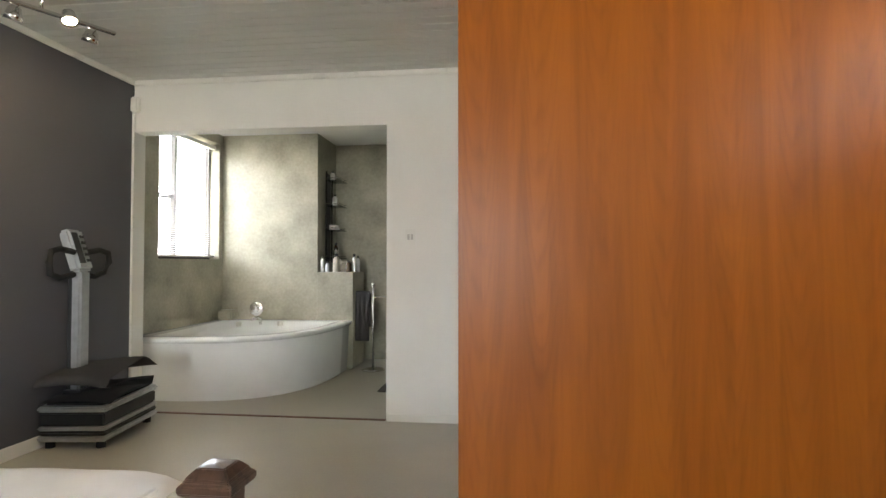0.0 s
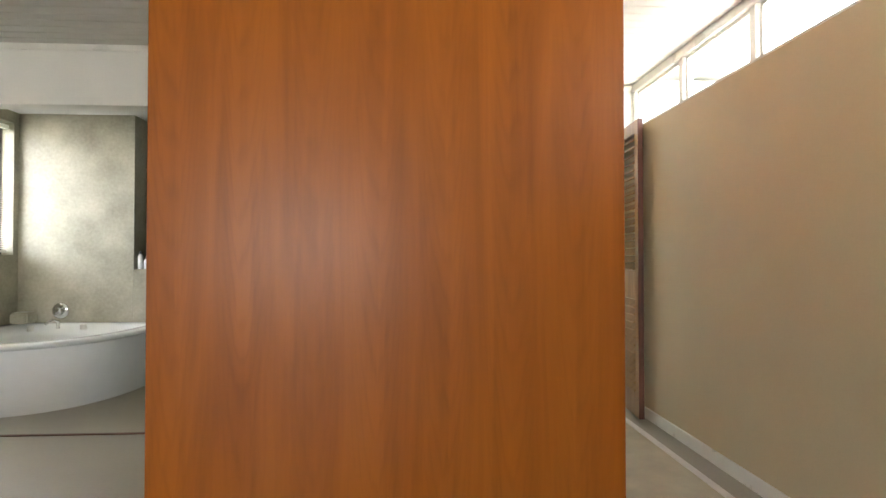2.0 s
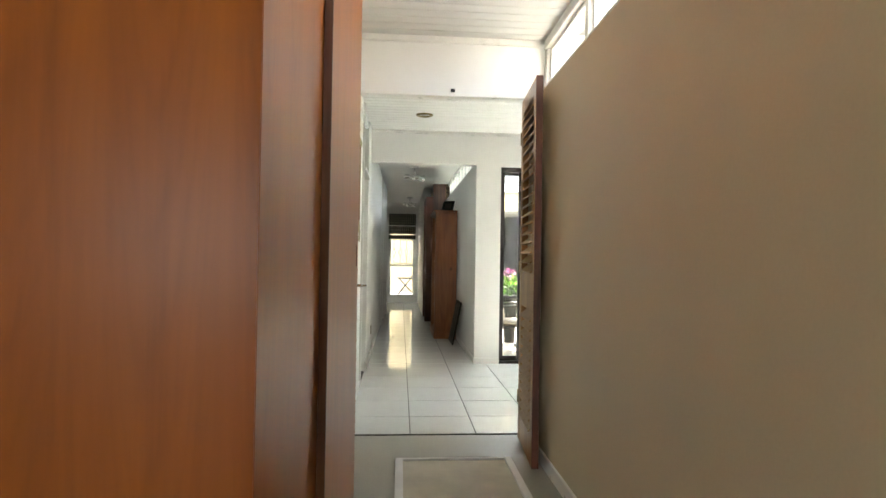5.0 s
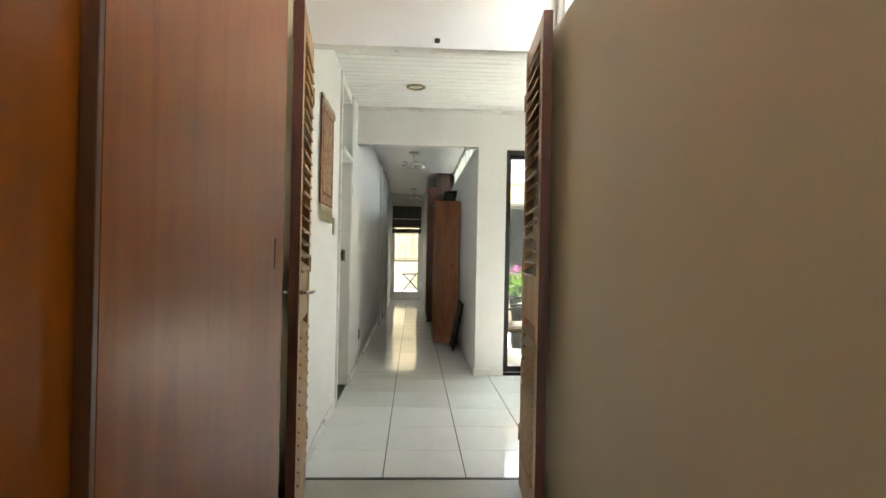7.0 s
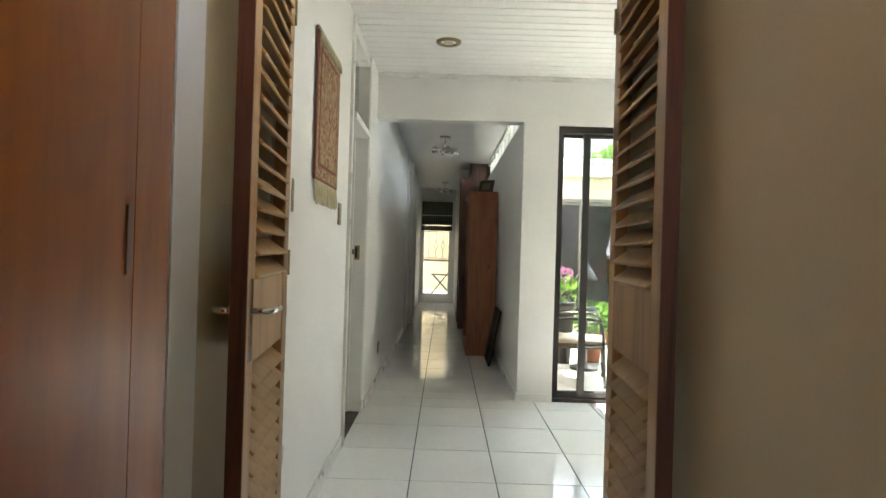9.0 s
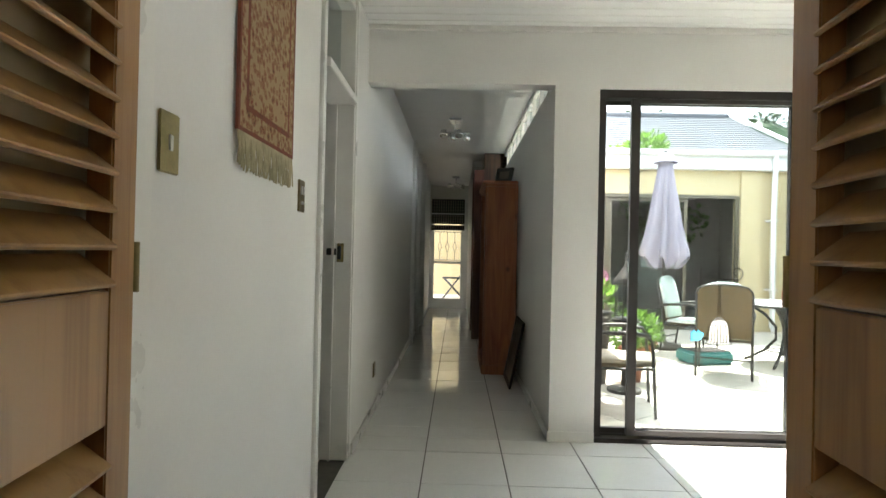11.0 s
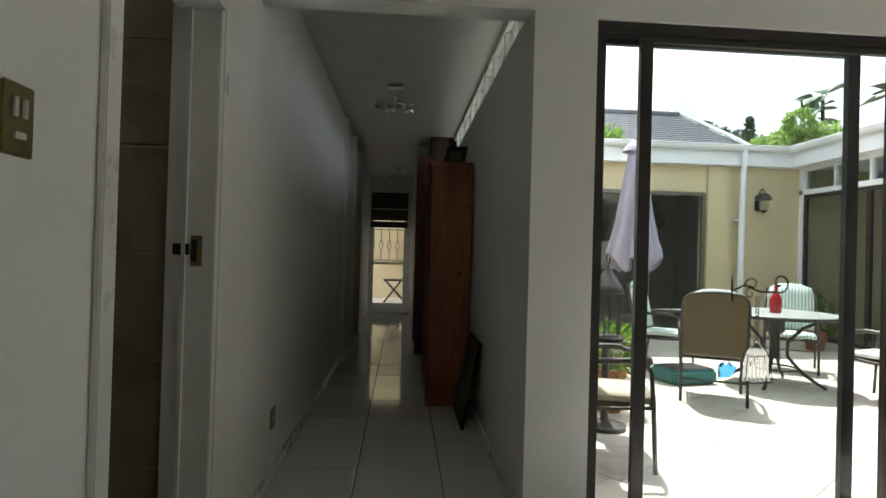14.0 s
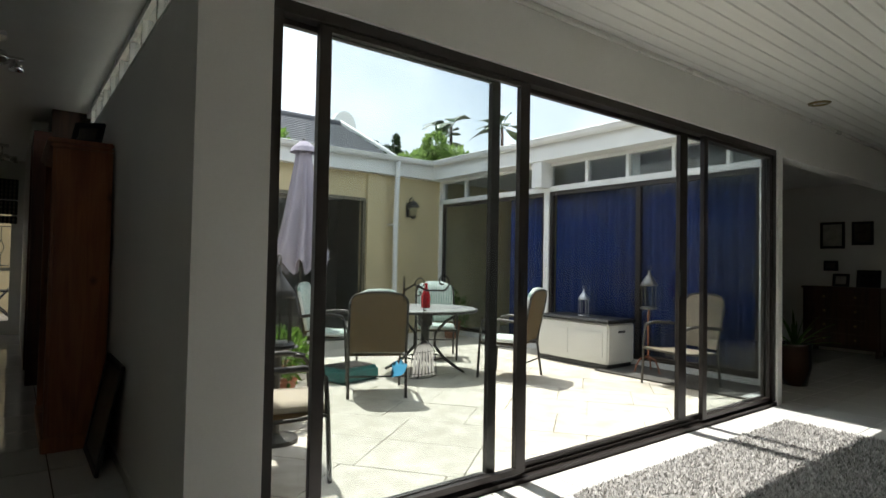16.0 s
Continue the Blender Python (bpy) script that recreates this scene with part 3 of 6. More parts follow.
part("jamb", boxes((X1 - 0.07, X1, 8.50, 8.60, 0.035, ZT - 0.055), bevel=0.003), ALU, pd)


def sash(x0, x1, y, left=0.055, right=0.055):
    s = part("sash", boxes((x0, x0 + left, y - 0.017, y + 0.017, 0.05, ZT - 0.06), (x1 - right, x1, y - 0.017, y + 0.017, 0.05, ZT - 0.06),
                           (x0 + left, x1 - right, y - 0.016, y + 0.016, 0.05, 0.08), (x0 + left, x1 - right, y - 0.016, y + 0.016, ZT - 0.085, ZT - 0.06)), ALU, pd)
    g = part("pane", boxes((x0 + left - 0.005, x1 - right + 0.005, y - 0.003, y + 0.003, 0.075, ZT - 0.08)), GLASS_DIM, s)
    g.visible_shadow = False
    return s


sash(X0 + 0.04, 4.36, 8.575, 0.02, 0.06)
sash(3.222, 4.55, 8.525, 0.058, 0.075)
s3 = sash(4.55, 6.34, 8.575, 0.02, 0.085)
sash(6.52, 7.73, 8.525, 0.06, 0.04)
sash(6.34, 7.73, 8.575, 0.02, 0.03)
part("pull_handle", boxes((6.235, 6.275, 8.535, 8.556, 1.02, 1.22), bevel=0.006), BLACK, s3, "black pull handle")
part("pull_handle", boxes((4.49, 4.525, 8.49, 8.507, 1.0, 1.2), bevel=0.006), BLACK, pd, "black pull handle")

# patio ---------------------------------------------------------------
YELLOW = surface("yellow_ochre_plaster", (0.60, 0.50, 0.30), 0.8, vary=0.06, scale=2, bump=0.4, fine=70)
FASCIA = surface("white_fascia_paint", (0.80, 0.80, 0.78), 0.5, vary=0.05, scale=3, bump=0.1)
ROOF = surface("grey_roof_tile", (0.12, 0.125, 0.14), 0.7, vary=0.2, scale=5, bump=0.3)
STONE = surface("travertine", (0.66, 0.61, 0.52), 0.6, vary=0.14, scale=7, bump=0.7, fine=60, piece=0.15, second=(0.44, 0.39, 0.30))
JOINT = surface("sand_joint", (0.50, 0.46, 0.38), 0.95, vary=0.2, scale=20)
BLUE = surface("royal_blue_curtain", (0.012, 0.035, 0.17), 0.8, vary=0.15, scale=4, bump=0.05, fine=60)
# wall grey darkened to carry the shade of the rooms behind glass
INSIDE_DIM = surface("room_wall_darkened", (0.25, 0.23, 0.2), 0.8, vary=0.1)
PG = -0.03
FX, FY = 8.65, 14.8
slab("patio_bed", 2.75, 8.75, 8.61, 14.9, -0.19, PG - 0.014, JOINT)

# house wing across the patio
wall_y("wall_wing_north", 2.4, 8.65, FY, FY + 0.22, PG - 0.1, 3.0, YELLOW, [(3.30, 7.018, -1, 2.36)])
slab("wall_wing_pilaster", 7.02, 7.36, FY - 0.06, FY, PG, 2.78, YELLOW)
wall_x("wall_patio_west", 2.70, 2.85, 13.2, 14.8, PG - 0.1, 2.9, YELLOW)
# yellow wing: doors and dim room behind
slab("wing_room_floor", 2.4, 8.6, FY + 0.22, FY + 4.2, PG - 0.1, PG, SCREED)
slab("wing_room_ceiling", 2.4, 8.6, FY + 0.22, FY + 4.2, 2.75, 2.85, CEIL_PLAIN)
wall_y("wall_wing_room_back", 2.4, 8.6, FY + 4.0, FY + 4.2, PG, 2.75, INSIDE_DIM, [(6.6, 7.7, 1.0, 1.75)])
wall_x("wall_wing_room_side", 8.5, 8.7, FY + 0.22, FY + 4.0, PG, 2.75, INSIDE_DIM)
wall_x("wall_wing_room_west", 2.4, 2.6, FY + 0.22, FY + 4.0, PG, 2.75, INSIDE_DIM)
WINGFRAME = surface("bronze_door_frame", (0.16, 0.14, 0.10), 0.4, 0.4, vary=0.1, bump=0.05)
wd = thing("door_wing", "aluminium framed sliding glass doors half open to a dim room", "sliding door", kind="structure")
part("frame", boxes((3.3, 7.016, FY - 0.01, FY + 0.06, 2.30, 2.356), (3.3, 3.36, FY - 0.01, FY + 0.06, PG, 2.30), (6.96, 7.016, FY - 0.01, FY + 0.06, PG, 2.30)), WINGFRAME, wd)
for xa in (3.36, 4.75):
    s = part("sash", boxes((xa, xa + 0.06, FY + 0.07, FY + 0.1, PG, 2.30), (xa + 1.33, xa + 1.39, FY + 0.07, FY + 0.1, PG, 2.30), (xa + 0.06, xa + 1.33, FY + 0.072, FY + 0.098, PG, PG + 0.07), (xa + 0.06, xa + 1.33, FY + 0.072, FY + 0.098, 2.24, 2.30)), WINGFRAME, wd)
    g = part("pane", boxes((xa + 0.055, xa + 1.335, FY + 0.082, FY + 0.087, PG + 0.06, 2.245)), GLASS_DIM, s)
    g.visible_shadow = False

# gutters and fascias
gt = bmesh.new()
add_box(gt, 2.3, FX + 0.02, FY - 0.16, FY + 0.3, 2.79, 3.04)
tagged(mesh_ob("fascia_north", gt, FASCIA), kind="structure")
tagged(mesh_ob("fascia_east", boxes((FX - 0.30, FX + 0.5, 8.65, FY - 0.165, 2.79, 3.03)), FASCIA), kind="structure")


def gutter(name, pts):
    """A half-round gutter with a rolled lip, along straight runs."""
    g = thing(name, "white metal roof gutter along the eaves", "gutter", kind="structure")
    for a, b in zip(pts, pts[1:]):
        a, b = Vector(a), Vector(b)
        d = (b - a).normalized()
        s = Vector((d.y, -d.x, 0))
        bm = bmesh.new()
        rows = []
        for p in (a, b):
            prof = [p + s * (0.065 * math.cos(t)) + Vector((0, 0, 0.075 * math.sin(t))) for t in [math.pi + math.pi * k / 8 for k in range(9)]]
            inner = [p + s * (0.058 * math.cos(t)) + Vector((0, 0, 0.068 * math.sin(t))) for t in [2 * math.pi - math.pi * k / 8 for k in range(9)]]
            rows.append([bm.verts.new(q) for q in prof + inner])
        n = len(rows[0])
        for k in range(n):
            bm.faces.new((rows[0][k], rows[0][(k + 1) % n], rows[1][(k + 1) % n], rows[1][k]))
        part("trough", bm, FASCIA, g, smooth=False)
        part("rolled_lip", tube([a + s * 0.066 + Vector((0, 0, 0.005)), b + s * 0.066 + Vector((0, 0, 0.005))], 0.011, 8), FASCIA, g, smooth=True)
    return g


gutter("gutter_north", [(2.3, FY - 0.23, 3.09), (FX - 0.37, FY - 0.23, 3.09)])
gutter("gutter_east", [(FX - 0.37, FY - 0.23, 3.09), (FX - 0.37, 8.66, 3.07)])
slab("roof_wing_north", 2.3, FX + 2.5, FY - 0.2, FY + 4.4, 3.045, 3.10, FASCIA)
slab("roof_wing_east", FX - 0.34, FX + 6.5, 8.62, FY - 0.21, 3.035, 3.10, FASCIA)
slab("roof_hall", 1.1, 15.2, 5.6, 8.60, 2.93, 3.05, FASCIA)
slab("roof_corridor", 1.1, 3.46, 8.62, 17.8, 2.93, 3.05, FASCIA)
# east overhang widened, out of view, to cut daylight at the clerestory
slab("roof_bedroom", -3.8, 3.42, -3.2, 5.6, 2.96, 3.06, FASCIA)
slab("eaves_hall", 2.96, 7.86, 8.62, 8.86, 2.72, 2.92, FASCIA)

dp = thing("downpipe", "white round downpipe fixed to the yellow wall", "downpipe", kind="structure")
part("pipe", tube([(7.52, FY - 0.225, 3.03), (7.52, FY - 0.22, 2.8), (7.52, FY - 0.2, 2.6), (7.52, FY - 0.18, 1.9), (7.52, FY - 0.18, PG + 0.12), (7.52, FY - 0.26, PG + 0.02)], 0.045, 12), FASCIA, dp, smooth=True)
for z in (0.7, 1.9):
    part("bracket", boxes((7.46, 7.58, FY - 0.235, FY, z, z + 0.03), bevel=0.004), FASCIA, dp)

# east wing facade: posts, transom lights, glass and blue curtains
ef = thing("window_east_wing", "white posted glass facade with transom lights and blue curtains behind", "window wall", kind="structure")
part("sill_beam", boxes((FX - 0.03, FX + 0.05, 8.92, FY, PG - 0.1, 0.06), bevel=0.004), FASCIA, ef)
part("transom", boxes((FX - 0.05, FX + 0.07, 8.92, FY, 2.36, 2.44), bevel=0.004), FASCIA, ef)
part("head_beam", boxes((FX - 0.04, FX + 0.08, 8.92, FY, 2.745, 2.79), bevel=0.003), FASCIA, ef)
part("corner_post", boxes((FX - 0.05, FX + 0.08, FY - 0.09, FY, 0.06, 2.745), bevel=0.004), FASCIA, ef)
part("post", boxes((FX - 0.055, FX + 0.075, 12.03, 12.13, 0.06, 2.745), bevel=0.004), FASCIA, ef)
part("post", boxes((FX - 0.055, FX + 0.075, 8.925, 9.0, 0.06, 2.745), bevel=0.004), FASCIA, ef)
part("beam_end", boxes((FX - 0.27, FX - 0.056, 11.99, 12.19, 2.41, 2.789), bevel=0.006), FASCIA, ef)
ys = [9.0, 9.35, 10.02, 10.68, 11.35, 12.03, 12.72, 13.38, 14.05, FY - 0.09]
for k, (ya, yb) in enumerate(zip(ys, ys[1:])):
    if k and not 12.0 < ya < 12.1:
        part("transom_bar", boxes((FX - 0.035, FX + 0.06, ya - 0.022, ya + 0.022, 2.44, 2.745), bevel=0.003), FASCIA, ef)
    g = part("pane", boxes((FX + 0.01, FX + 0.016, ya + 0.02, yb - 0.02, 2.44, 2.745)), GLASS_DIM, ef)
    g.visible_shadow = False
for ya, yb in ((9.0, 12.03), (12.13, FY - 0.09)):
    part("lower_frame", boxes((FX - 0.03, FX + 0.03, ya, yb, 2.30, 2.36), (FX - 0.03, FX + 0.03, ya, yb, 0.06, 0.12), (FX - 0.03, FX + 0.03, ya, ya + 0.05, 0.12, 2.30), (FX - 0.03, FX + 0.03, yb - 0.05, yb, 0.12, 2.30)), ALU, ef)
    mid = (ya + yb) / 2
    part("meeting_stile", boxes((FX - 0.028, FX + 0.028, mid - 0.035, mid + 0.035, 0.12, 2.30), bevel=0.003), ALU, ef)
    for a, b in ((ya + 0.05, mid - 0.035), (mid + 0.035, yb - 0.05)):
        g = part("pane", boxes((FX - 0.003, FX + 0.003, a, b, 0.12, 2.30)), GLASS_DIM, ef)
        g.visible_shadow = False


def curtain(y0, y1, x, z0, z1, mat, label, amp=0.032, wave=0.16):
    bm = bmesh.new()
    n = int((y1 - y0) / 0.02)
    cols = []
    for i in range(n + 1):
        yy = y0 + (y1 - y0) * i / n
        ph = 2 * math.pi * yy / wave + 1.3 * math.sin(yy * 2.1)
        cols.append([bm.verts.new((x + amp * (0.75 + 0.25 * f) * math.sin(ph + 0.5 * f * math.sin(yy * 5)), yy, z1 + (z0 - z1) * f)) for f in (0, 0.35, 0.7, 1.0)])
    for a, b in zip(cols, cols[1:]):
        for k in range(3):
            bm.faces.new((a[k], a[k + 1], b[k + 1], b[k]))
    ob = mesh_ob("curtain", bm, mat, True)
    sm = ob.modifiers.new("thickness", "SOLIDIFY")
    sm.thickness = 0.004
    return tagged(ob, label, "curtain", "blue curtains")


curtain(9.03, 11.98, FX + 0.09, 0.07, 2.33, BLUE, "royal blue floor-length curtain hanging behind glass")
curtain(12.15, 13.0, FX + 0.09, 0.07, 2.33, BLUE, "royal blue floor-length curtain drawn half open behind glass")
slab("east_wing_floor", FX + 0.09, 14.0, 10.75, FY, PG - 0.1, 0.0, SCREED)
slab("east_wing_ceiling", FX + 0.09, 14.0, 10.75, FY, 2.80, 2.9, CEIL_PLAIN)
wall_x("wall_east_wing_back", 13.0, 13.2, 10.75, FY, 0, 2.8, INSIDE_DIM)
wall_y("wall_east_wing_north", FX, 13.2, FY, FY + 0.2, 0, 3.0, YELLOW)
wall_x("wall_facade_return", FX + 0.14, FX + 0.17, 8.935, 10.75, 0, 2.75, INSIDE_DIM)

# patio furniture -----------------------------------------------------
TAUPE = surface("taupe_sling_fabric", (0.25, 0.18, 0.095), 0.8, vary=0.08, scale=10, bump=0.4, fine=500)
SAND = surface("sand_cushion_fabric", (0.42, 0.36, 0.27), 0.85, vary=0.08, scale=10, bump=0.4, fine=400)
STRIPE = stripes_mat("green_white_striped_cotton", (0.72, 0.74, 0.68), (0.30, 0.44, 0.36), 9.0, "Y")
BRONZE = surface("bronze_tube_paint", (0.055, 0.05, 0.042), 0.45, 0.4, vary=0.15, scale=12, bump=0.1)
MOSAIC = surface("grey_stone_tabletop", (0.33, 0.33, 0.31), 0.4, vary=0.2, scale=14, bump=0.2, fine=60)
LILAC = surface("faded_lilac_canvas", (0.40, 0.36, 0.42), 0.85, vary=0.08, scale=4, bump=0.3, fine=350)
TEAL = surface("teal_glazed_plastic", (0.03, 0.17, 0.16), 0.4, vary=0.1)
REDGLASS = surface("red_glass", (0.5, 0.015, 0.02), 0.1, vary=0.05, bump=0)
TERRA = surface("terracotta", (0.35, 0.13, 0.07), 0.8, vary=0.15, scale=8, bump=0.3)
SOIL = surface("potting_soil", (0.035, 0.025, 0.018), 0.95, vary=0.3, scale=30, bump=0.8)
LEAF = leafy("green_leaf", (0.08, 0.14, 0.03), (0.14, 0.26, 0.04))
LEAF_D = surface("dark_green_leaf", (0.035, 0.07, 0.02), 0.5, vary=0.3, scale=5, bump=0.1, piece=0.3)
BLOOM = surface("pink_petal", (0.55, 0.22, 0.38), 0.6, vary=0.2, bump=0)
RESIN = surface("cream_resin_panel", (0.70, 0.69, 0.64), 0.45, vary=0.04, scale=5, bump=0.1)


def sling(pts_a, pts_b, thick=0.01):
    """A fabric band between two side curves."""
    bm = bmesh.new()
    top = [(bm.verts.new(a), bm.verts.new(b)) for a, b in zip(pts_a, pts_b)]
    for (a, b), (c, d) in zip(top, top[1:]):
        bm.faces.new((a, b, d, c))
    r = bmesh.ops.solidify(bm, geom=bm.faces[:], thickness=thick)
    return bm


def cushion(x0, x1, y0, y1, z0, z1, m=None):
    bm = bmesh.new()
    add_box(bm, x0, x1, y0, y1, z0, z1)
    bmesh.ops.subdivide_edges(bm, edges=bm.edges[:], cuts=3, use_grid_fill=True)
    cx, cy, cz = (x0 + x1) / 2, (y0 + y1) / 2, (z0 + z1) / 2
    hx, hy, hz = (x1 - x0) / 2, (y1 - y0) / 2, (z1 - z0) / 2
    for v in bm.verts:
        u, w, t = (v.co.x - cx) / hx, (v.co.y - cy) / hy, (v.co.z - cz) / hz
        e = max(abs(u), abs(w)) if hz < min(hx, hy) else max(abs(w), abs(t))
        if hz < min(hx, hy):
            v.co.z = cz + hz * t * (1.0 - 0.45 * e ** 4)
        else:
            v.co.x = cx + hx * u * (1.0 - 0.45 * e ** 4)
    if m is not None:
        for v in bm.verts:
            v.co = m @ v.co
    return bm


def arched(bm, z0, z1, m):
    """Draw the top corners in, then set the piece in place."""
    for v in bm.verts:
        if v.co.z > z0:
            f = (v.co.z - z0) / (z1 - z0)
            v.co.z -= 0.06 * f * (abs(v.co.y) / 0.25) ** 3
            v.co.y *= 1 - 0.10 * f * f
        v.co = m @ v.co
    return bm


def patio_chair(m, label, cush=None, sling_mat=None):
    """Front towards +x, seat about 0.43 high."""
    c = thing("patio_chair", label, "chair", m, "chairs on the patio")
    w = 0.27
    for s in (-1, 1):
        yy = s * w
        part("front_leg", tube([(0.27, yy, 0.0), (0.25, yy, 0.40), (0.235, yy, 0.60), (0.20, yy, 0.645), (0.15, yy, 0.655)], 0.014, 8), BRONZE, c, smooth=True)
        part("back_leg", tube([(-0.30, yy, 0.0), (-0.245, yy, 0.38), (-0.26, yy, 0.5), (-0.342, yy, 0.89)], 0.014, 8), BRONZE, c, smooth=True)
        part("armrest", tube([(0.22, yy * 1.02, 0.64), (0.10, yy * 1.06, 0.665), (-0.10, yy * 1.06, 0.655), (-0.30, yy, 0.63)], 0.019, 8), BRONZE, c, smooth=True)
        part("seat_rail", tube([(0.255, yy, 0.39), (0.05, yy, 0.375), (-0.245, yy, 0.37)], 0.012, 8), BRONZE, c, smooth=True)
    part("front_bar", tube([(0.255, -w, 0.385), (0.255, w, 0.385)], 0.011, 8), BRONZE, c, smooth=True)
    part("back_bar", tube([(-0.338, -w, 0.885), (-0.352, -w * 0.95, 0.935), (-0.362, -w * 0.80, 0.972), (-0.372, -w * 0.45, 0.99), (-0.374, 0, 0.997), (-0.372, w * 0.45, 0.99), (-0.362, w * 0.80, 0.972), (-0.352, w * 0.95, 0.935), (-0.338, w, 0.885)], 0.013, 8), BRONZE, c, smooth=True)
    part("stretcher", tube([(-0.27, -w, 0.2), (-0.27, w, 0.2)], 0.009, 6), BRONZE, c, smooth=True)
    sm = sling_mat or TAUPE
    prof = [(0.265, 0.40), (0.22, 0.405), (0.05, 0.38), (-0.15, 0.372), (-0.22, 0.385)]
    part("seat_sling", sling([(x, -w + 0.015, z) for x, z in prof], [(x, w - 0.015, z) for x, z in prof]), sm, c)
    prof = [(-0.235, 0.42, 1.0), (-0.27, 0.55, 1.0), (-0.32, 0.78, 1.0), (-0.341, 0.89, 0.99), (-0.35, 0.93, 0.95), (-0.36, 0.962, 0.82), (-0.366, 0.982, 0.55)]
    part("backrest_sling", sling([(x, (-w + 0.012) * k, z) for x, z, k in prof], [(x, (w - 0.012) * k, z) for x, z, k in prof]), sm, c)
    if cush:
        part("seat_cushion", cushion(-0.21, 0.27, -0.245, 0.245, 0.395, 0.46), cush, c, "striped cotton seat cushion" if cush == STRIPE else "plain seat cushion", True)
        rot = Matrix.Translation((-0.235, 0, 0.43)) @ Matrix.Rotation(radians(-13), 4, "Y")
        part("back_cushion", arched(cushion(0.0, 0.065, -0.25, 0.25, 0.03, 0.60), 0.42, 0.60, rot), cush, c, "padded back cushion", True)
    return c


def facing(x, y, dx, dy):
    return pose(x, y, PG, 0, 0, math.degrees(math.atan2(dy, dx)))


patio_chair(facing(5.05, 11.05, 0.45, 0.9), "patio armchair with brown sling back and striped cushion at the table", STRIPE)
patio_chair(facing(6.74, 10.92, -0.42, 0.90), "patio armchair with brown sling back and striped cushion at the table", STRIPE)
patio_chair(facing(5.22, 12.40, 0.75, -0.66), "patio armchair with green and white striped cushions at the table", STRIPE)
patio_chair(facing(6.80, 12.42, -0.55, -0.83), "patio armchair with green and white striped cushions at the table", STRIPE)
patio_chair(facing(7.93, 9.52, -0.95, 0.25), "sand coloured patio armchair in front of the blue curtains", None, SAND)
patio_chair(facing(3.45, 9.50, 0.95, -0.22), "patio armchair with plain sand cushion beside the glass doors", SAND)


def round_table(m):
    t = thing("patio_table", "round grey stone-topped patio table with curved metal legs", "table", m)
    part("tabletop", lathe([(0, 0.715), (0.58, 0.715), (0.61, 0.725), (0.61, 0.742), (0.59, 0.752), (0, 0.752)], n=48), MOSAIC, t)
    part("rim", lathe([(0.612, 0.712), (0.622, 0.72), (0.622, 0.742), (0.612, 0.748), (0.612, 0.712)], n=48), BRONZE, t)
    part("hub", lathe([(0, 0.70), (0.09, 0.70), (0.09, 0.55), (0.05, 0.52), (0.05, 0.30), (0.07, 0.27), (0, 0.27)], n=16), BRONZE, t)
    for k in range(4):
        a = math.pi / 4 + k * math.pi / 2
        prof = [(0.42, 0.70), (0.25, 0.60), (0.12, 0.45), (0.12, 0.30), (0.25, 0.15), (0.40, 0.05), (0.47, 0.012)]
        part("leg", tube([(r * math.cos(a), r * math.sin(a), z) for r, z in prof], 0.018, 8), BRONZE, t, smooth=True)
    part("ring", tube([(0.22 * math.cos(a), 0.22 * math.sin(a), 0.17) for a in [2 * math.pi * k / 20 for k in range(20)]], 0.009, 6, True), BRONZE, t, smooth=True)
    return t


round_table(pose(6.08, 11.66, PG))
bt = thing("bottle", "red glass bottle standing on the patio table", "bottle", pose(6.04, 11.60, PG + 0.753))
part("body", lathe([(0, 0), (0.05, 0), (0.055, 0.01), (0.055, 0.14), (0.03, 0.20), (0.018, 0.23), (0.018, 0.27), (0, 0.27)], n=20), REDGLASS, bt, smooth=True)
part("cap", lathe([(0.021, 0.262), (0.021, 0.285), (0, 0.285)], n=16), REDGLASS, bt)


def umbrella(m):
    u = thing("patio_umbrella", "closed faded lilac patio umbrella standing upright", "umbrella", m)
    part("pole", tube([(0, 0, 0.1), (0, 0, 2.72)], 0.02, 12), BRONZE, u, smooth=True)
    part("finial", lathe([(0.012, 2.72), (0.03, 2.74), (0.02, 2.77), (0, 2.79)], n=12), BRONZE, u, smooth=True)
    bm = bmesh.new()
    rings = []
    n = 48
    for r, z in ((0.03, 2.73), (0.085, 2.66), (0.105, 2.45), (0.14, 2.1), (0.175, 1.75), (0.22, 1.45), (0.255, 1.28), (0.25, 1.2)):
        ring = []
        for i in range(n):
            a = 2 * math.pi * i / n
            fold = 1 + 0.36 * math.cos(8 * a + 0.6 * math.sin(3 * a)) * min(1, (2.75 - z) * 1.2)
            dz = 0.10 * math.cos(8 * a) * max(0, (1.6 - z)) / 0.4
            ring.append(bm.verts.new((r * fold * math.cos(a + 0.25 * z), r * fold * math.sin(a + 0.25 * z), z + dz)))
        rings.append(ring)
    for a, b in zip(rings, rings[1:]):
        for i in range(n):
            bm.faces.new((a[i], a[(i + 1) % n], b[(i + 1) % n], b[i]))
    part("canopy", bm, LILAC, u, smooth=True)
    bm = lathe([(0.05, 2.74), (0.14, 2.66), (0.17, 2.60), (0.165, 2.60), (0.045, 2.73)], n=16)
    part("vent_cap", bm, LILAC, u)
    part("base", lathe([(0, 0), (0.25, 0), (0.26, 0.02), (0.25, 0.06), (0.06, 0.09), (0.035, 0.2), (0, 0.2)], n=24), BRONZE, u, smooth=True)
    return u


umbrella(pose(4.98, 12.75, PG))


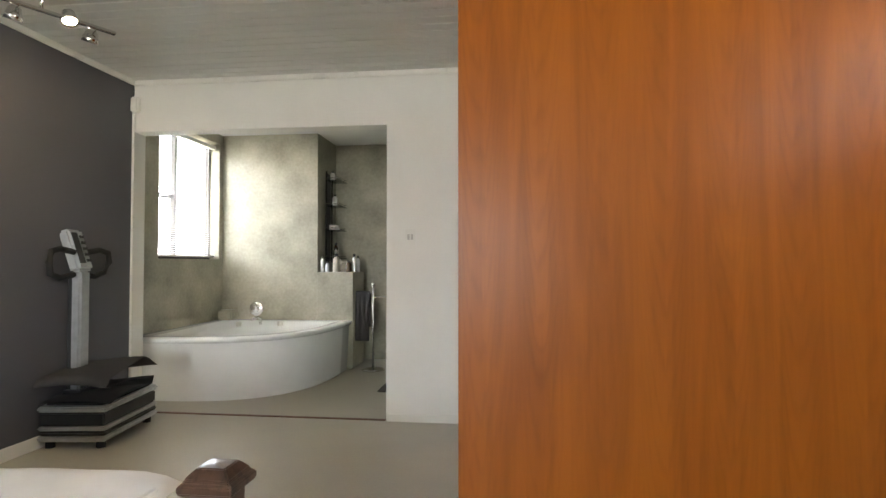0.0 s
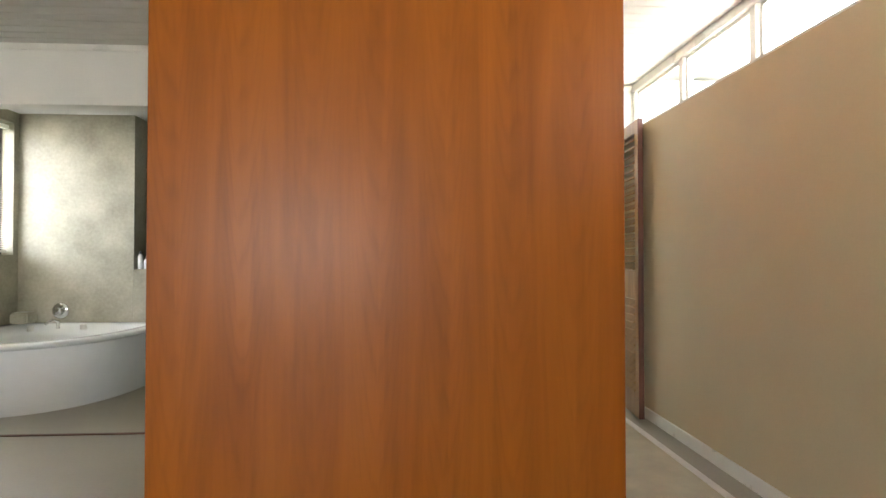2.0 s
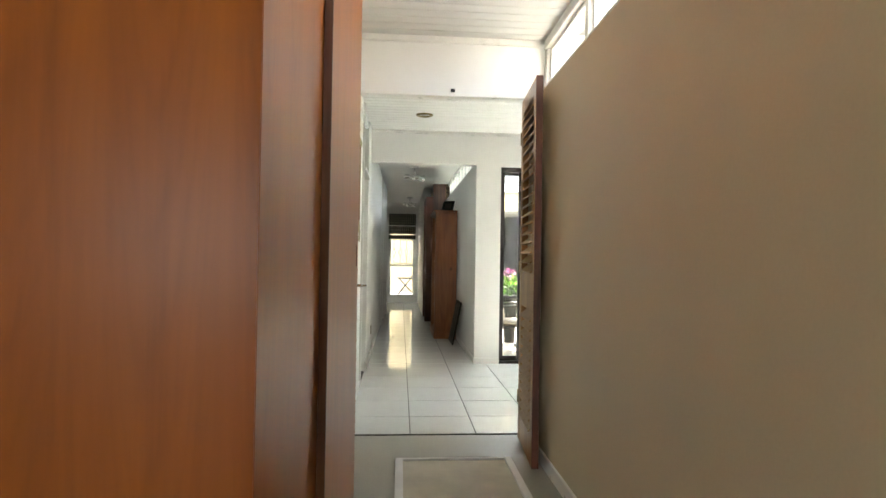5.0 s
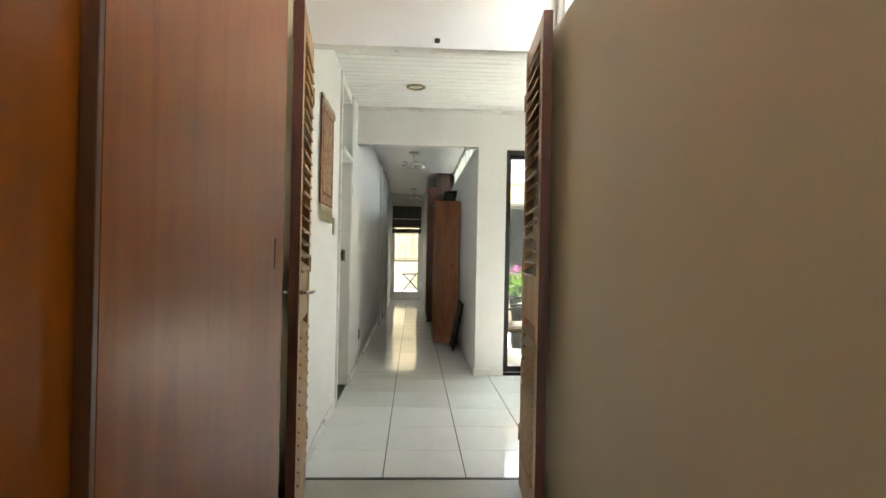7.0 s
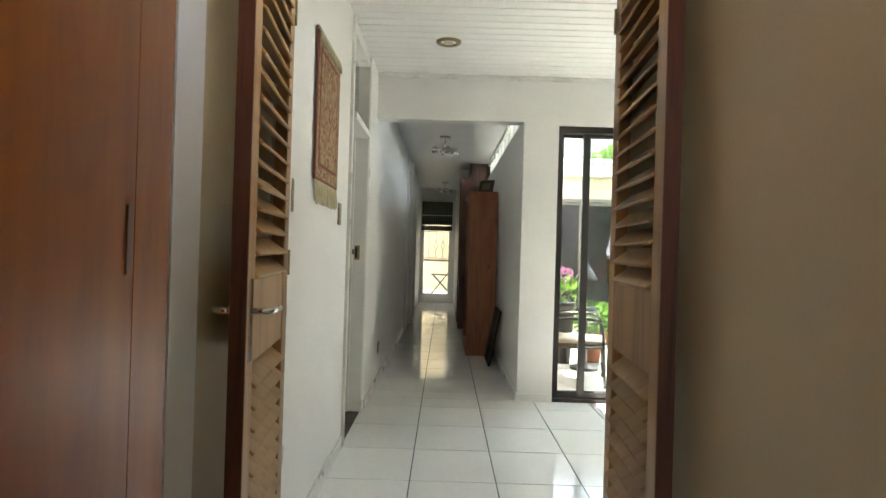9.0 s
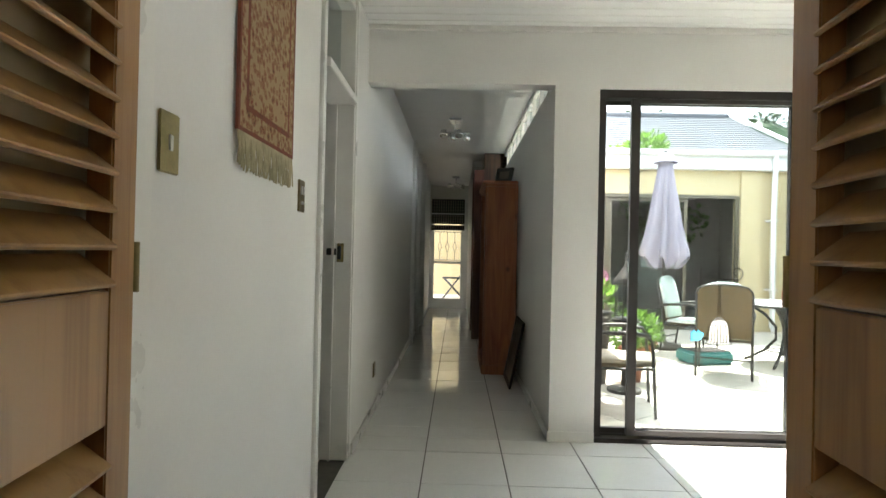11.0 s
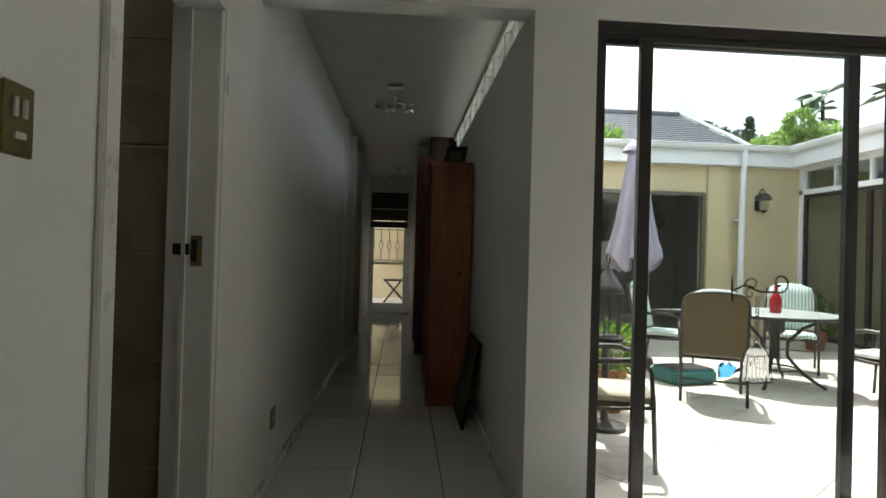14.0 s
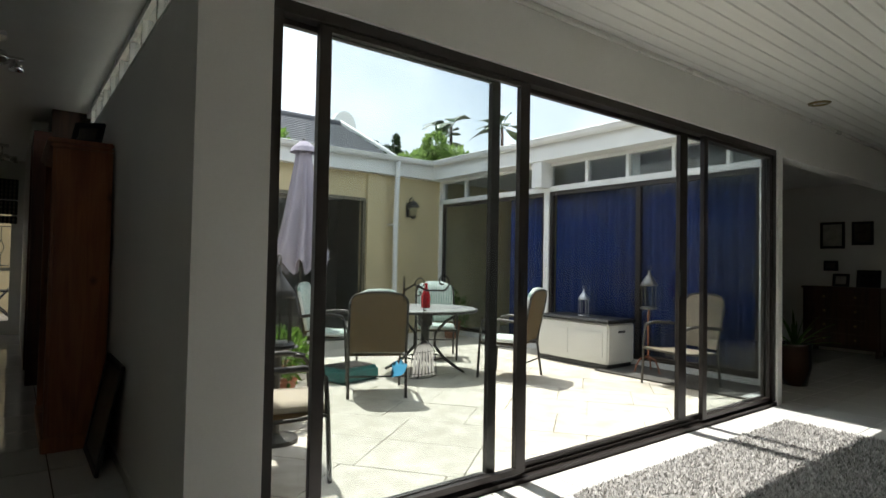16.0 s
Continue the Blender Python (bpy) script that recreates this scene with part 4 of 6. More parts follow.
def deck_box():
    c = thing("deck_box", "cream resin storage chest with dark lid on the paving", "storage box")
    x0, x1, y0, y1 = 7.98, 8.52, 10.48, 11.66
    part("body", boxes((x0, x1, y0, y1, PG + 0.07, 0.54), bevel=0.02, seg=3), RESIN, c)
    for a, b in ((y0 + 0.07, (y0 + y1) / 2 - 0.03), ((y0 + y1) / 2 + 0.03, y1 - 0.07)):
        part("front_panel", boxes((x0 - 0.010, x0 + 0.01, a, b, 0.12, 0.44), bevel=0.009), RESIN, c)
    part("lid", boxes((x0 - 0.02, x1 + 0.02, y0 - 0.02, y1 + 0.02, 0.541, 0.585), bevel=0.012, seg=3), BLACK, c, "dark charcoal lid")
    part("plinth", boxes((x0 + 0.03, x1 - 0.03, y0 + 0.03, y1 - 0.03, PG, PG + 0.069)), BLACK, c)
    part("handle", boxes((x0 + 0.2, x1 - 0.2, y0 - 0.009, y0 + 0.005, 0.42, 0.45), bevel=0.004), BLACK, c)
    return c


deck_box()


def lantern_parts(p, z, s, mat):
    """A hanging lantern body from z upwards, s its width."""
    part("lantern_base", lathe([(0, z), (s * 0.5, z), (s * 0.55, z + s * 0.08), (s * 0.45, z + s * 0.16), (0, z + s * 0.16)], n=12), mat, p)
    for k in range(6):
        a = k * math.pi / 3
        x, y = s * 0.42 * math.cos(a), s * 0.42 * math.sin(a)
        part("upright", tube([(x, y, z + s * 0.15), (x, y, z + s * 1.5)], s * 0.03, 6), mat, p)
    g = part("pane", lathe([(s * 0.39, z + s * 0.16), (s * 0.39, z + s * 1.49)], n=6), GLASS_DIM, p)
    part("roof", lathe([(s * 0.52, z + s * 1.48), (s * 0.55, z + s * 1.55), (s * 0.42, z + s * 1.75), (s * 0.22, z + s * 2.05), (s * 0.10, z + s * 2.2), (s * 0.06, z + s * 2.4), (0, z + s * 2.45)], n=12), mat, p, smooth=True)
    part("ring", tube(arc((0, 0, z + s * 2.6), s * 0.16, 0, 345, 14, "yz"), s * 0.025, 6, True), mat, p, smooth=True)


ln = thing("lantern", "small silver metal lantern standing on the chest", "lantern", pose(8.22, 11.05, 0.586))
PEWTER = surface("dull_pewter", (0.22, 0.215, 0.20), 0.35, 0.9, vary=0.15, scale=12, bump=0.1)
lantern_parts(ln, 0, 0.145, STEEL)
ls = thing("lantern_stand", "silver lantern on a slim rust-brown metal floor stand", "lantern", pose(8.32, 10.15, PG))
part("pole", tube([(0, 0, 0.16), (0.005, 0.01, 0.55), (0, 0, 0.78)], 0.011, 8), TERRA, ls, smooth=True)
for k in range(3):
    a = k * 2.094 + 0.4
    part("foot", tube([(r * math.cos(a), r * math.sin(a), z) for r, z in ((0.005, 0.2), (0.10, 0.17), (0.15, 0.08), (0.16, 0.02), (0.20, 0.012))], 0.01, 8), TERRA, ls, smooth=True)
lantern_parts(ls, 0.77, 0.19, PEWTER)
ll = thing("lantern", "large dark metal lantern on a stand beside the planter", "lantern", pose(3.67, 10.08, PG))
part("stand", lathe([(0, 0), (0.16, 0), (0.16, 0.03), (0.03, 0.06), (0.03, 0.62), (0.15, 0.66), (0, 0.66)], n=16), BRONZE, ll)
lantern_parts(ll, 0.66, 0.235, BRONZE)

wlp = thing("wall_lantern", "dark metal carriage lantern on the yellow wall", "wall lamp", pose(7.88, FY, 2.2))
part("backplate", boxes((-0.04, 0.04, -0.02, 0, -0.12, 0.14), bevel=0.006), BRONZE, wlp)
part("bracket", tube([(0, -0.02, 0.05), (0, -0.08, 0.2), (0, -0.17, 0.24), (0, -0.19, 0.17)], 0.011, 8), BRONZE, wlp, smooth=True)
part("hood", lathe([(0, 0.17), (0.05, 0.15), (0.12, 0.07), (0.125, 0.05), (0, 0.05)], 0, -0.19, 12), BRONZE, wlp)
part("glass", lathe([(0.09, 0.05), (0.06, -0.12), (0, -0.12)], 0, -0.19, 6), GLASS_DIM, wlp, "lantern glass panes")
part("bottom", lathe([(0, -0.17), (0.03, -0.15), (0.065, -0.12), (0, -0.12)], 0, -0.19, 12), BRONZE, wlp)
tt = thing("planter_tray", "low teal rectangular planter on the paving", "planter", pose(5.12, 11.72, PG, 0, 0, 12))
part("tray", boxes((-0.27, 0.27, -0.2, 0.2, 0, 0.15), bevel=0.03, seg=3), TEAL, tt)
part("soil", boxes((-0.23, 0.23, -0.16, 0.16, 0.151, 0.158)), SOIL, tt)


def leaf_clump(bm, c, radius, count, size, rng, up=0.4, flat=1.0):
    for _ in range(count):
        v = Vector((rng.gauss(0, 1), rng.gauss(0, 1), rng.gauss(0, 1) * flat)).normalized() * radius * (0.35 + 0.65 * rng.random() ** 0.5)
        p = Vector(c) + v
        d = (v.normalized() + Vector((rng.uniform(-.6, .6), rng.uniform(-.6, .6), up + rng.uniform(-.4, .4)))).normalized()
        s = d.cross(Vector((rng.uniform(-1, 1), rng.uniform(-1, 1), rng.uniform(-1, 1)))).normalized()
        L, W = size * rng.uniform(0.6, 1.3), size * rng.uniform(0.22, 0.4)
        q = s.cross(d) * W * 0.35
        a = bm.verts.new(p)
        b = bm.verts.new(p + d * L * 0.5 + s * W + q)
        e = bm.verts.new(p + d * L)
        f = bm.verts.new(p + d * L * 0.5 - s * W + q)
        bm.faces.new((a, b, e))
        bm.faces.new((a, e, f))


def potted_plant(m, label, seed, pr=0.17, ph=0.26, spread=0.27, leaf=0.11, count=170, flower=False, pot=None):
    p = thing("potted_plant", label, "potted plant", m)
    rng = random.Random(seed)
    part("pot", lathe([(0, 0), (pr * 0.7, 0), (pr, ph * 0.9), (pr * 1.1, ph * 0.9), (pr * 1.1, ph), (pr * 0.95, ph), (pr * 0.9, ph * 0.85), (0, ph * 0.85)], n=20), pot or TERRA, p, "dark metal pot stand" if pot else "terracotta pot", True)
    part("soil", lathe([(0, ph * 0.87), (pr * 0.9, ph * 0.87), (pr * 0.9, ph * 0.86), (0, ph * 0.86)], n=16), SOIL, p)
    bm = bmesh.new()
    leaf_clump(bm, (0, 0, ph + spread * 0.6), spread, count, leaf, rng)
    part("foliage", bm, LEAF, p, "small green leaves")
    st = bmesh.new()
    for k in range(7):
        a = rng.uniform(0, 6.28)
        add_tube(st, [(0, 0, ph * 0.85), (0.4 * spread * math.cos(a), 0.4 * spread * math.sin(a), ph + spread * 0.6)], 0.005, 5)
    part("stems", st, LEAF_D, p)
    if flower:
        bm = bmesh.new()
        leaf_clump(bm, (0, 0, ph + spread * 1.9), spread * 0.45, 50, 0.06, rng)
        part("flowers", bm, BLOOM, p, "pink orchid blooms")["kind"] = "stuff"
    return p


potted_plant(pose(3.88, 10.55, PG), "leafy shrub in a terracotta pot beside the lantern", 3, 0.13, 0.36, 0.22, 0.06, 520)
potted_plant(pose(4.45, 11.95, PG), "green trailing plant in a terracotta pot on paving", 4, 0.16, 0.2, 0.24, 0.06, 340)
potted_plant(pose(3.50, 10.42, PG), "tall potted orchid with pink flowers by the wall", 5, 0.12, 0.72, 0.17, 0.10, 90, True, BRONZE)
potted_plant(pose(8.25, 13.9, PG), "dark potted plant in the patio corner", 6, 0.16, 0.3, 0.3, 0.14, 140)

# beyond the house: roof, gable, hill, trees
nr = thing("neighbour_house", "far house with grey tiled roof and white curved gable", "house")
bm = bmesh.new()
rows_n = 26
for k in range(rows_n):
    f0, f1 = k / rows_n, (k + 1) / rows_n
    ya, yb, za, zb = 20.0 + 3.2 * f0, 20.0 + 3.2 * f1, 3.6 + 2.2 * f0, 3.6 + 2.2 * f1
    xa, xb = 12.3 - 1.6 * f0, 12.3 - 1.6 * f1
    v = [bm.verts.new(c) for c in ((-2, ya - 0.03, za + 0.022), (xa, ya - 0.03, za + 0.022), (xb, yb, zb), (-2, yb, zb), (-2, ya - 0.03, za - 0.03), (xa, ya - 0.03, za - 0.03))]
    bm.faces.new((v[0], v[1], v[2], v[3]))
    bm.faces.new((v[4], v[5], v[1], v[0]))
part("roof", bm, ROOF, nr, "rows of dark grey roof tiles")
part("wall", boxes((-2, 12.0, 20.2, 26.0, -0.2, 3.6)), FASCIA, nr)
part("coping", tube([(12.42, 19.9, 3.55), (11.6, 21.5, 4.75), (10.72, 23.2, 5.9)], 0.06, 8), FASCIA, nr, smooth=True)
part("ridge", tube([(-2, 23.2, 5.83), (10.7, 23.2, 5.83)], 0.1, 8), ROOF, nr, smooth=True)
bm = bmesh.new()
prof = [(-0.42, 4.5), (-0.42, 5.7)] + [(0.42 * math.cos(radians(a)), 5.8 + 0.55 * math.sin(radians(a))) for a in range(170, 9, -16)] + [(0.42, 5.7), (0.42, 4.5)]
a = [bm.verts.new((11.0 + x, 23.4, z)) for x, z in prof]
b = [bm.verts.new((11.0 + x, 23.75, z)) for x, z in prof]
bm.faces.new(a)
bm.faces.new(b[::-1])
for k in range(len(prof)):
    j = (k + 1) % len(prof)
    bm.faces.new((a[k], b[k], b[j], a[j]))
part("gable", bm, FASCIA, nr, "white curved gable")


def tree(m, label, height, spread, seed, mat, clumps=26, leaf=0.5, leaves=170):
    t = thing("tree", label, "tree", m, "trees beyond the roof")
    rng = random.Random(seed)
    tr = bmesh.new()
    add_tube(tr, [(0, 0, -0.3), (0.1, 0, height * 0.35), (0, 0.1, height * 0.7)], 0.28, 8, r_end=0.1)
    cs = []
    for k in range(clumps):
        a, r = rng.uniform(0, 6.283), spread * math.sqrt(rng.random())
        z = height * (0.45 + 0.5 * rng.random() * (1 - 0.55 * (r / spread) ** 2))
        cs.append((r * math.cos(a), r * math.sin(a), z))
    for c in cs[:10]:
        add_tube(tr, [(0, 0, height * 0.4), (c[0] * 0.5, c[1] * 0.5, height * 0.5), c], 0.08, 5, r_end=0.03)
    part("trunk", tr, DARKWOOD, t)
    bm = bmesh.new()
    for c in cs:
        leaf_clump(bm, c, spread * rng.uniform(0.22, 0.38), leaves, leaf, rng, 0.2, 0.75)
    part("crown", bm, mat, t)
    return t


BRIGHT = leafy("sunlit_leaf", (0.13, 0.19, 0.06), (0.30, 0.44, 0.12))
tree(pose(24.4, 36.5, -0.2), "broad green tree behind the roofs", 10.1, 2.8, 11, BRIGHT, 30, 0.3, 420)
tree(pose(28.2, 36.0, -0.2), "broad green tree behind the roofs", 9.8, 3.3, 12, BRIGHT, 30, 0.3, 420)
tree(pose(33.0, 35.0, -0.2), "broad green tree behind the roofs", 10.2, 3.4, 13, BRIGHT, 30, 0.3, 420)
tree(pose(6.6, 19.75, -0.2), "round green tree rising behind the yellow wing", 4.75, 1.4, 15, LEAF, 26, 0.16, 420)
tree(pose(37.5, 34.0, -0.2), "broad green tree behind the roofs", 9.9, 3.2, 17, BRIGHT, 30, 0.3, 420)


def palm(m, height, seed):
    t = thing("palm_tree", "tall wild banana palm with ragged fan of leaves", "tree", m, "palms beyond the roof")
    rng = random.Random(seed)
    part("trunk", tube([(0, 0, -0.3), (0.15, 0, height * 0.5), (0, 0, height)], 0.16, 8, r_end=0.12), DARKWOOD, t, smooth=True)
    for k in range(9):
        a = rng.uniform(0, 6.283)
        el = rng.uniform(0.1, 1.35)
        L = rng.uniform(1.8, 2.8)
        bm = bmesh.new()
        prev = None
        for i in range(9):
            f = i / 8
            rr = L * f * math.cos(el)
            z = height + L * f * math.sin(el) - 1.1 * f * f * L * 0.45
            w = (0.05 if f < 0.35 else 0.42 * math.sin(math.pi * (0.25 + 0.75 * (f - 0.35) / 0.65)) + 0.03)
            c = Vector((rr * math.cos(a), rr * math.sin(a), z))
            s = Vector((-math.sin(a), math.cos(a), 0.25 * math.sin(5 * f)))
            cur = (bm.verts.new(c + s * w), bm.verts.new(c + Vector((0, 0, 0.05))), bm.verts.new(c - s * w))
            if prev:
                bm.faces.new((prev[0], prev[1], cur[1], cur[0]))
                bm.faces.new((prev[1], prev[2], cur[2], cur[1]))
            prev = cur
        part("leaf", bm, LEAF_D, t)
    return t


palm(pose(28.4, 40.0, -0.2), 11.9, 21)
palm(pose(27.6, 40.0, -0.2), 10.6, 22)
palm(pose(31.8, 38.0, -0.2), 11.9, 23)
hill = bmesh.new()
rng = random.Random(31)
prev = None
for k in range(106):
    x = 60 + k * 4
    z = 54 + 2.2 * math.sin(k * 0.5) + 1.3 * math.sin(k * 1.3) - 0.05 * max(0, x - 140)
    cur = [hill.verts.new((x, y, zz)) for y, zz in ((215, -0.3), (228, z - 4), (233, z), (260, z - 6), (280, -0.3))]
    if prev:
        for a in range(4):
            hill.faces.new((prev[a], cur[a], cur[a + 1], prev[a + 1]))
    prev = cur
    leaf_clump(hill, (x + rng.uniform(-1, 1), 231, z + rng.uniform(-0.5, 1)), rng.uniform(2, 3.4), 260, 0.9, rng, 0.5, 0.9)
tagged(mesh_ob("wooded_hill", hill, LEAF_D), "dark green wooded hillside far behind the roofs", "hill", kind="stuff")
cy = thing("cypress_tree", "dark narrow conifer on the skyline", "tree", pose(46.4, 76.2, -0.2))
part("trunk", tube([(0, 0, 0), (0, 0, 15)], 0.3, 8), DARKWOOD, cy)
bm = bmesh.new()
rng = random.Random(41)
for k in range(14):
    leaf_clump(bm, (0, 0, 11 + k * 0.68), 1.1 * (1 - k / 15), 60, 0.6, rng, 0.5)
part("crown", bm, LEAF_D, cy)

# bedroom: bed, plate machine, lamp, fittings ---------------------------


def bed():
    b = thing("bed", "dark wooden bed with white cotton cover", "bed")
    x1, y1 = -0.87, 2.40
    cap = [(0.075, 0.0), (0.08, 0.455), (0.095, 0.46), (0.115, 0.475), (0.115, 0.50), (0.095, 0.51), (0.095, 0.52), (0.06, 0.55), (0, 0.555)]
    for (px, py) in ((x1, y1), (x1, 0.75)):
        bm = lathe([(r * 1.2, z) for r, z in cap], 0, 0, 4, Matrix.Translation((px, py, 0)) @ Matrix.Rotation(radians(45), 4, "Z"))
        bmesh.ops.bevel(bm, geom=bm.edges[:], offset=0.004, segments=2, affect="EDGES")
        part("bed_post", bm, DARKWOOD, b)
    part("footboard", boxes((x1 - 0.03, x1 + 0.03, 0.85, y1 - 0.1, 0.12, 0.40), bevel=0.008), DARKWOOD, b)
    for yy in (0.74, y1 - 0.02):
        part("side_rail", boxes((-2.9, x1 - 0.1, yy - 0.02, yy + 0.02, 0.18, 0.36), bevel=0.005), DARKWOOD, b)
    part("headboard", boxes((-3.0, -2.92, 0.7, y1 + 0.05, 0.0, 1.02), bevel=0.012), DARKWOOD, b)
    part("mattress", boxes((-2.9, x1 - 0.10, 0.80, y1 - 0.06, 0.2, 0.50), bevel=0.05, seg=3), SHEET, b)
    bm = bmesh.new()
    nx, ny = 44, 36
    rng = random.Random(2)
    grid = []
    for i in range(nx + 1):
        row = []
        for j in range(ny + 1):
            x = -2.92 + (x1 - 0.13 + 2.92) * i / nx
            yy = 0.72 + (y1 + 0.02 - 0.72) * j / ny
            e = max(0, (i - nx + 4) / 4, (j - ny + 4) / 4, (4 - j) / 4)
            z = 0.555 - 0.09 * e * e + 0.012 * math.sin(5 * x + 2 * yy) * math.sin(7 * yy) + 0.007 * noise.noise((x * 5, yy * 5, 0))
            row.append(bm.verts.new((x, yy, z)))
        grid.append(row)
    for i in range(nx):
        for j in range(ny):
            bm.faces.new((grid[i][j], grid[i + 1][j], grid[i + 1][j + 1], grid[i][j + 1]))
    c = part("cover", bm, SHEET, b, "rumpled white cotton cover", True)
    return b


bed()


def plate_machine():
    v = thing("vibration_plate", "silver and black vibration exercise plate standing on the floor", "exercise machine", pose(-2.56, 4.05, 0, 0, 0, 8))
    # base lies from x -0.46..0, y 0..0.74
    for k, (z0, z1, mt, o) in enumerate(((0.05, 0.085, STEEL, 0.0), (0.087, 0.12, BLACK, 0.006), (0.122, 0.15, STEEL, 0.0), (0.152, 0.245, BLACK, 0.014), (0.247, 0.285, STEEL, 0.0))):
        part("base_band", boxes((-0.46 + o, 0 - o, 0 + o, 0.74 - o, z0, z1), bevel=0.012, seg=2), mt, v)
    for fx, fy in ((-0.4, 0.06), (-0.06, 0.06), (-0.4, 0.68), (-0.06, 0.68)):
        part("foot", lathe([(0, 0), (0.03, 0), (0.03, 0.05), (0, 0.05)], fx, fy, 12), RUBBER, v)
    part("platform", boxes((-0.42, -0.04, 0.04, 0.70, 0.286, 0.298), bevel=0.004), RUBBER, v)
    part("column_cowl", boxes((-0.42, -0.24, 0.14, 0.40, 0.29, 0.36), bevel=0.03, seg=3), BLACK, v)
    part("column", boxes((-0.37, -0.30, 0.20, 0.32, 0.30, 1.20), bevel=0.016, seg=3), STEEL, v)
    part("column_back", boxes((-0.40, -0.372, 0.21, 0.31, 0.30, 1.18), bevel=0.008), BLACK, v)
    rot = Matrix.Translation((-0.33, 0.26, 1.19)) @ Matrix.Rotation(radians(-18), 4, "Y")
    bm = bmesh.new()
    add_box(bm, -0.035, 0.045, -0.085, 0.085, 0.0, 0.31, rot)
    bmesh.ops.bevel(bm, geom=bm.edges[:], offset=0.018, segments=3, affect="EDGES")
    con = part("console", bm, STEEL, v, smooth=False)
    bm = bmesh.new()
    add_box(bm, 0.046, 0.05, -0.065, 0.0, 0.05, 0.28, rot)
    part("display", bm, BLACK, con, "black display panel")
    for k in range(5):
        for c in (0.02, 0.05):
            bm = bmesh.new()
            add_box(bm, 0.046, 0.052, c, c + 0.018, 0.06 + k * 0.045, 0.08 + k * 0.045, rot)
            part("button", bm, BLACK, con)
    for s in (-1, 1):
        y0 = 0.26 + s * 0.06
        pts = [(-0.35, y0, 1.17), (-0.36, y0 + s * 0.14, 1.15), (-0.35, y0 + s * 0.25, 1.18), (-0.33, y0 + s * 0.29, 1.26), (-0.33, y0 + s * 0.27, 1.33), (-0.34, y0 + s * 0.17, 1.35), (-0.34, y0 + s * 0.02, 1.33)]
        part("handlebar", tube(pts, 0.021, 10), RUBBER, v, "black padded handlebar", True)
    return v


plate_machine()


def folded_mat():
    bm = bmesh.new()
    path = []
    # a mat folded in three, seen from the side as a flattened S
    for i in range(40):
        f = i / 39
        if f < 0.36:
            path.append((0.56 * f / 0.36, 0.0 + 0.02 * math.sin(f * 9)))
        elif f < 0.40:
            a = (f - 0.36) / 0.04 * math.pi
            path.append((0.56 + 0.035 * math.sin(a), 0.028 - 0.028 * math.cos(a)))
        elif f < 0.70:
            path.append((0.56 - 0.58 * (f - 0.40) / 0.30, 0.056 + 0.02 * math.sin(f * 12)))
        elif f < 0.74:
            a = (f - 0.70) / 0.04 * math.pi
            path.append((-0.02 - 0.04 * math.sin(a), 0.084 - 0.028 * math.cos(a)))
        else:
            path.append((-0.02 + 0.66 * (f - 0.74) / 0.26, 0.112 + 0.055 * (f - 0.74) / 0.26 - 0.08 * max(0, f - 0.93) / 0.07))
    cols_v = []
    for i, (u, z) in enumerate(path):
        cols_v.append([bm.verts.new((u, w, 1.5 * z + 0.018 * math.sin(w * 7 + u * 3))) for w in [0.48 * j / 8 for j in range(9)]])
    for a, b in zip(cols_v, cols_v[1:]):
        for j in range(8):
            bm.faces.new((a[j], b[j], b[j + 1], a[j + 1]))
    bmesh.ops.solidify(bm, geom=bm.faces[:], thickness=0.012)
    ob = mesh_ob("folded_mat", bm, DARKGREY_CLOTH_AND_DIM, True)
    ob.matrix_world = pose(-2.50, 4.02, 0.315, 0, 0, 98)
    return tagged(ob, "dark grey exercise mat folded in layers on the machine", "mat")


folded_mat()


def spot_bar(m, label, on=True, n=4, span=0.62):
    """A bar of adjustable spots under a ceiling plate; origin at the ceiling."""
    l = thing("ceiling_spotlight", label, "ceiling lamp", m)
    part("ceiling_plate", boxes((-0.07, 0.07, -0.07, 0.07, -0.03, 0.0), bevel=0.005), STEEL, l)
    part("stem", tube([(0, 0, -0.03), (0, 0, -0.15)], 0.009, 8), CHROME, l, smooth=True)
    part("bar", boxes((-span / 2, span / 2, -0.013, 0.013, -0.165, -0.145), bevel=0.004), CHROME, l)
    for k in range(n):
        x = -span / 2 + span * (k + 0.5) / n
        s = 1 if k % 2 else -1
        h = part("arm", tube([(x, 0, -0.155), (x, s * 0.06, -0.165), (x, s * 0.09, -0.18)], 0.006, 6), CHROME, l, smooth=True)
        rot = Matrix.Translation((x, s * 0.10, -0.19)) @ Matrix.Rotation(radians(s * 22), 4, "X")
        part("spot_head", lathe([(0.015, 0.05), (0.03, 0.04), (0.042, 0.0), (0.046, -0.025), (0.041, -0.025), (0.03, -0.005), (0, -0.005)], 0, 0, 16, rot), CHROME, h, smooth=True)
        part("bulb", lathe([(0, -0.008), (0.028, -0.010), (0.034, -0.018), (0, -0.02)], 0, 0, 14, rot), BULB_ON if on else BULB_OFF, h, "glowing halogen bulb" if on else "unlit halogen bulb")
    return l


BULB_ON = glow_mat("halogen_glow", (1.0, 0.78, 0.45), 14.0)
BULB_OFF = surface("frosted_bulb", (0.6, 0.58, 0.5), 0.2, vary=0.05, bump=0)
spot_bar(pose(-2.42, 3.32, BED_Z, 0, 0, 62), "chrome four-spot ceiling light switched on", True, 4, 0.78)
spot_bar(pose(2.02, 11.05, HALL_Z - 0.015, 0, 0, 0), "chrome spot ceiling light in the corridor", False, 4, 0.34)
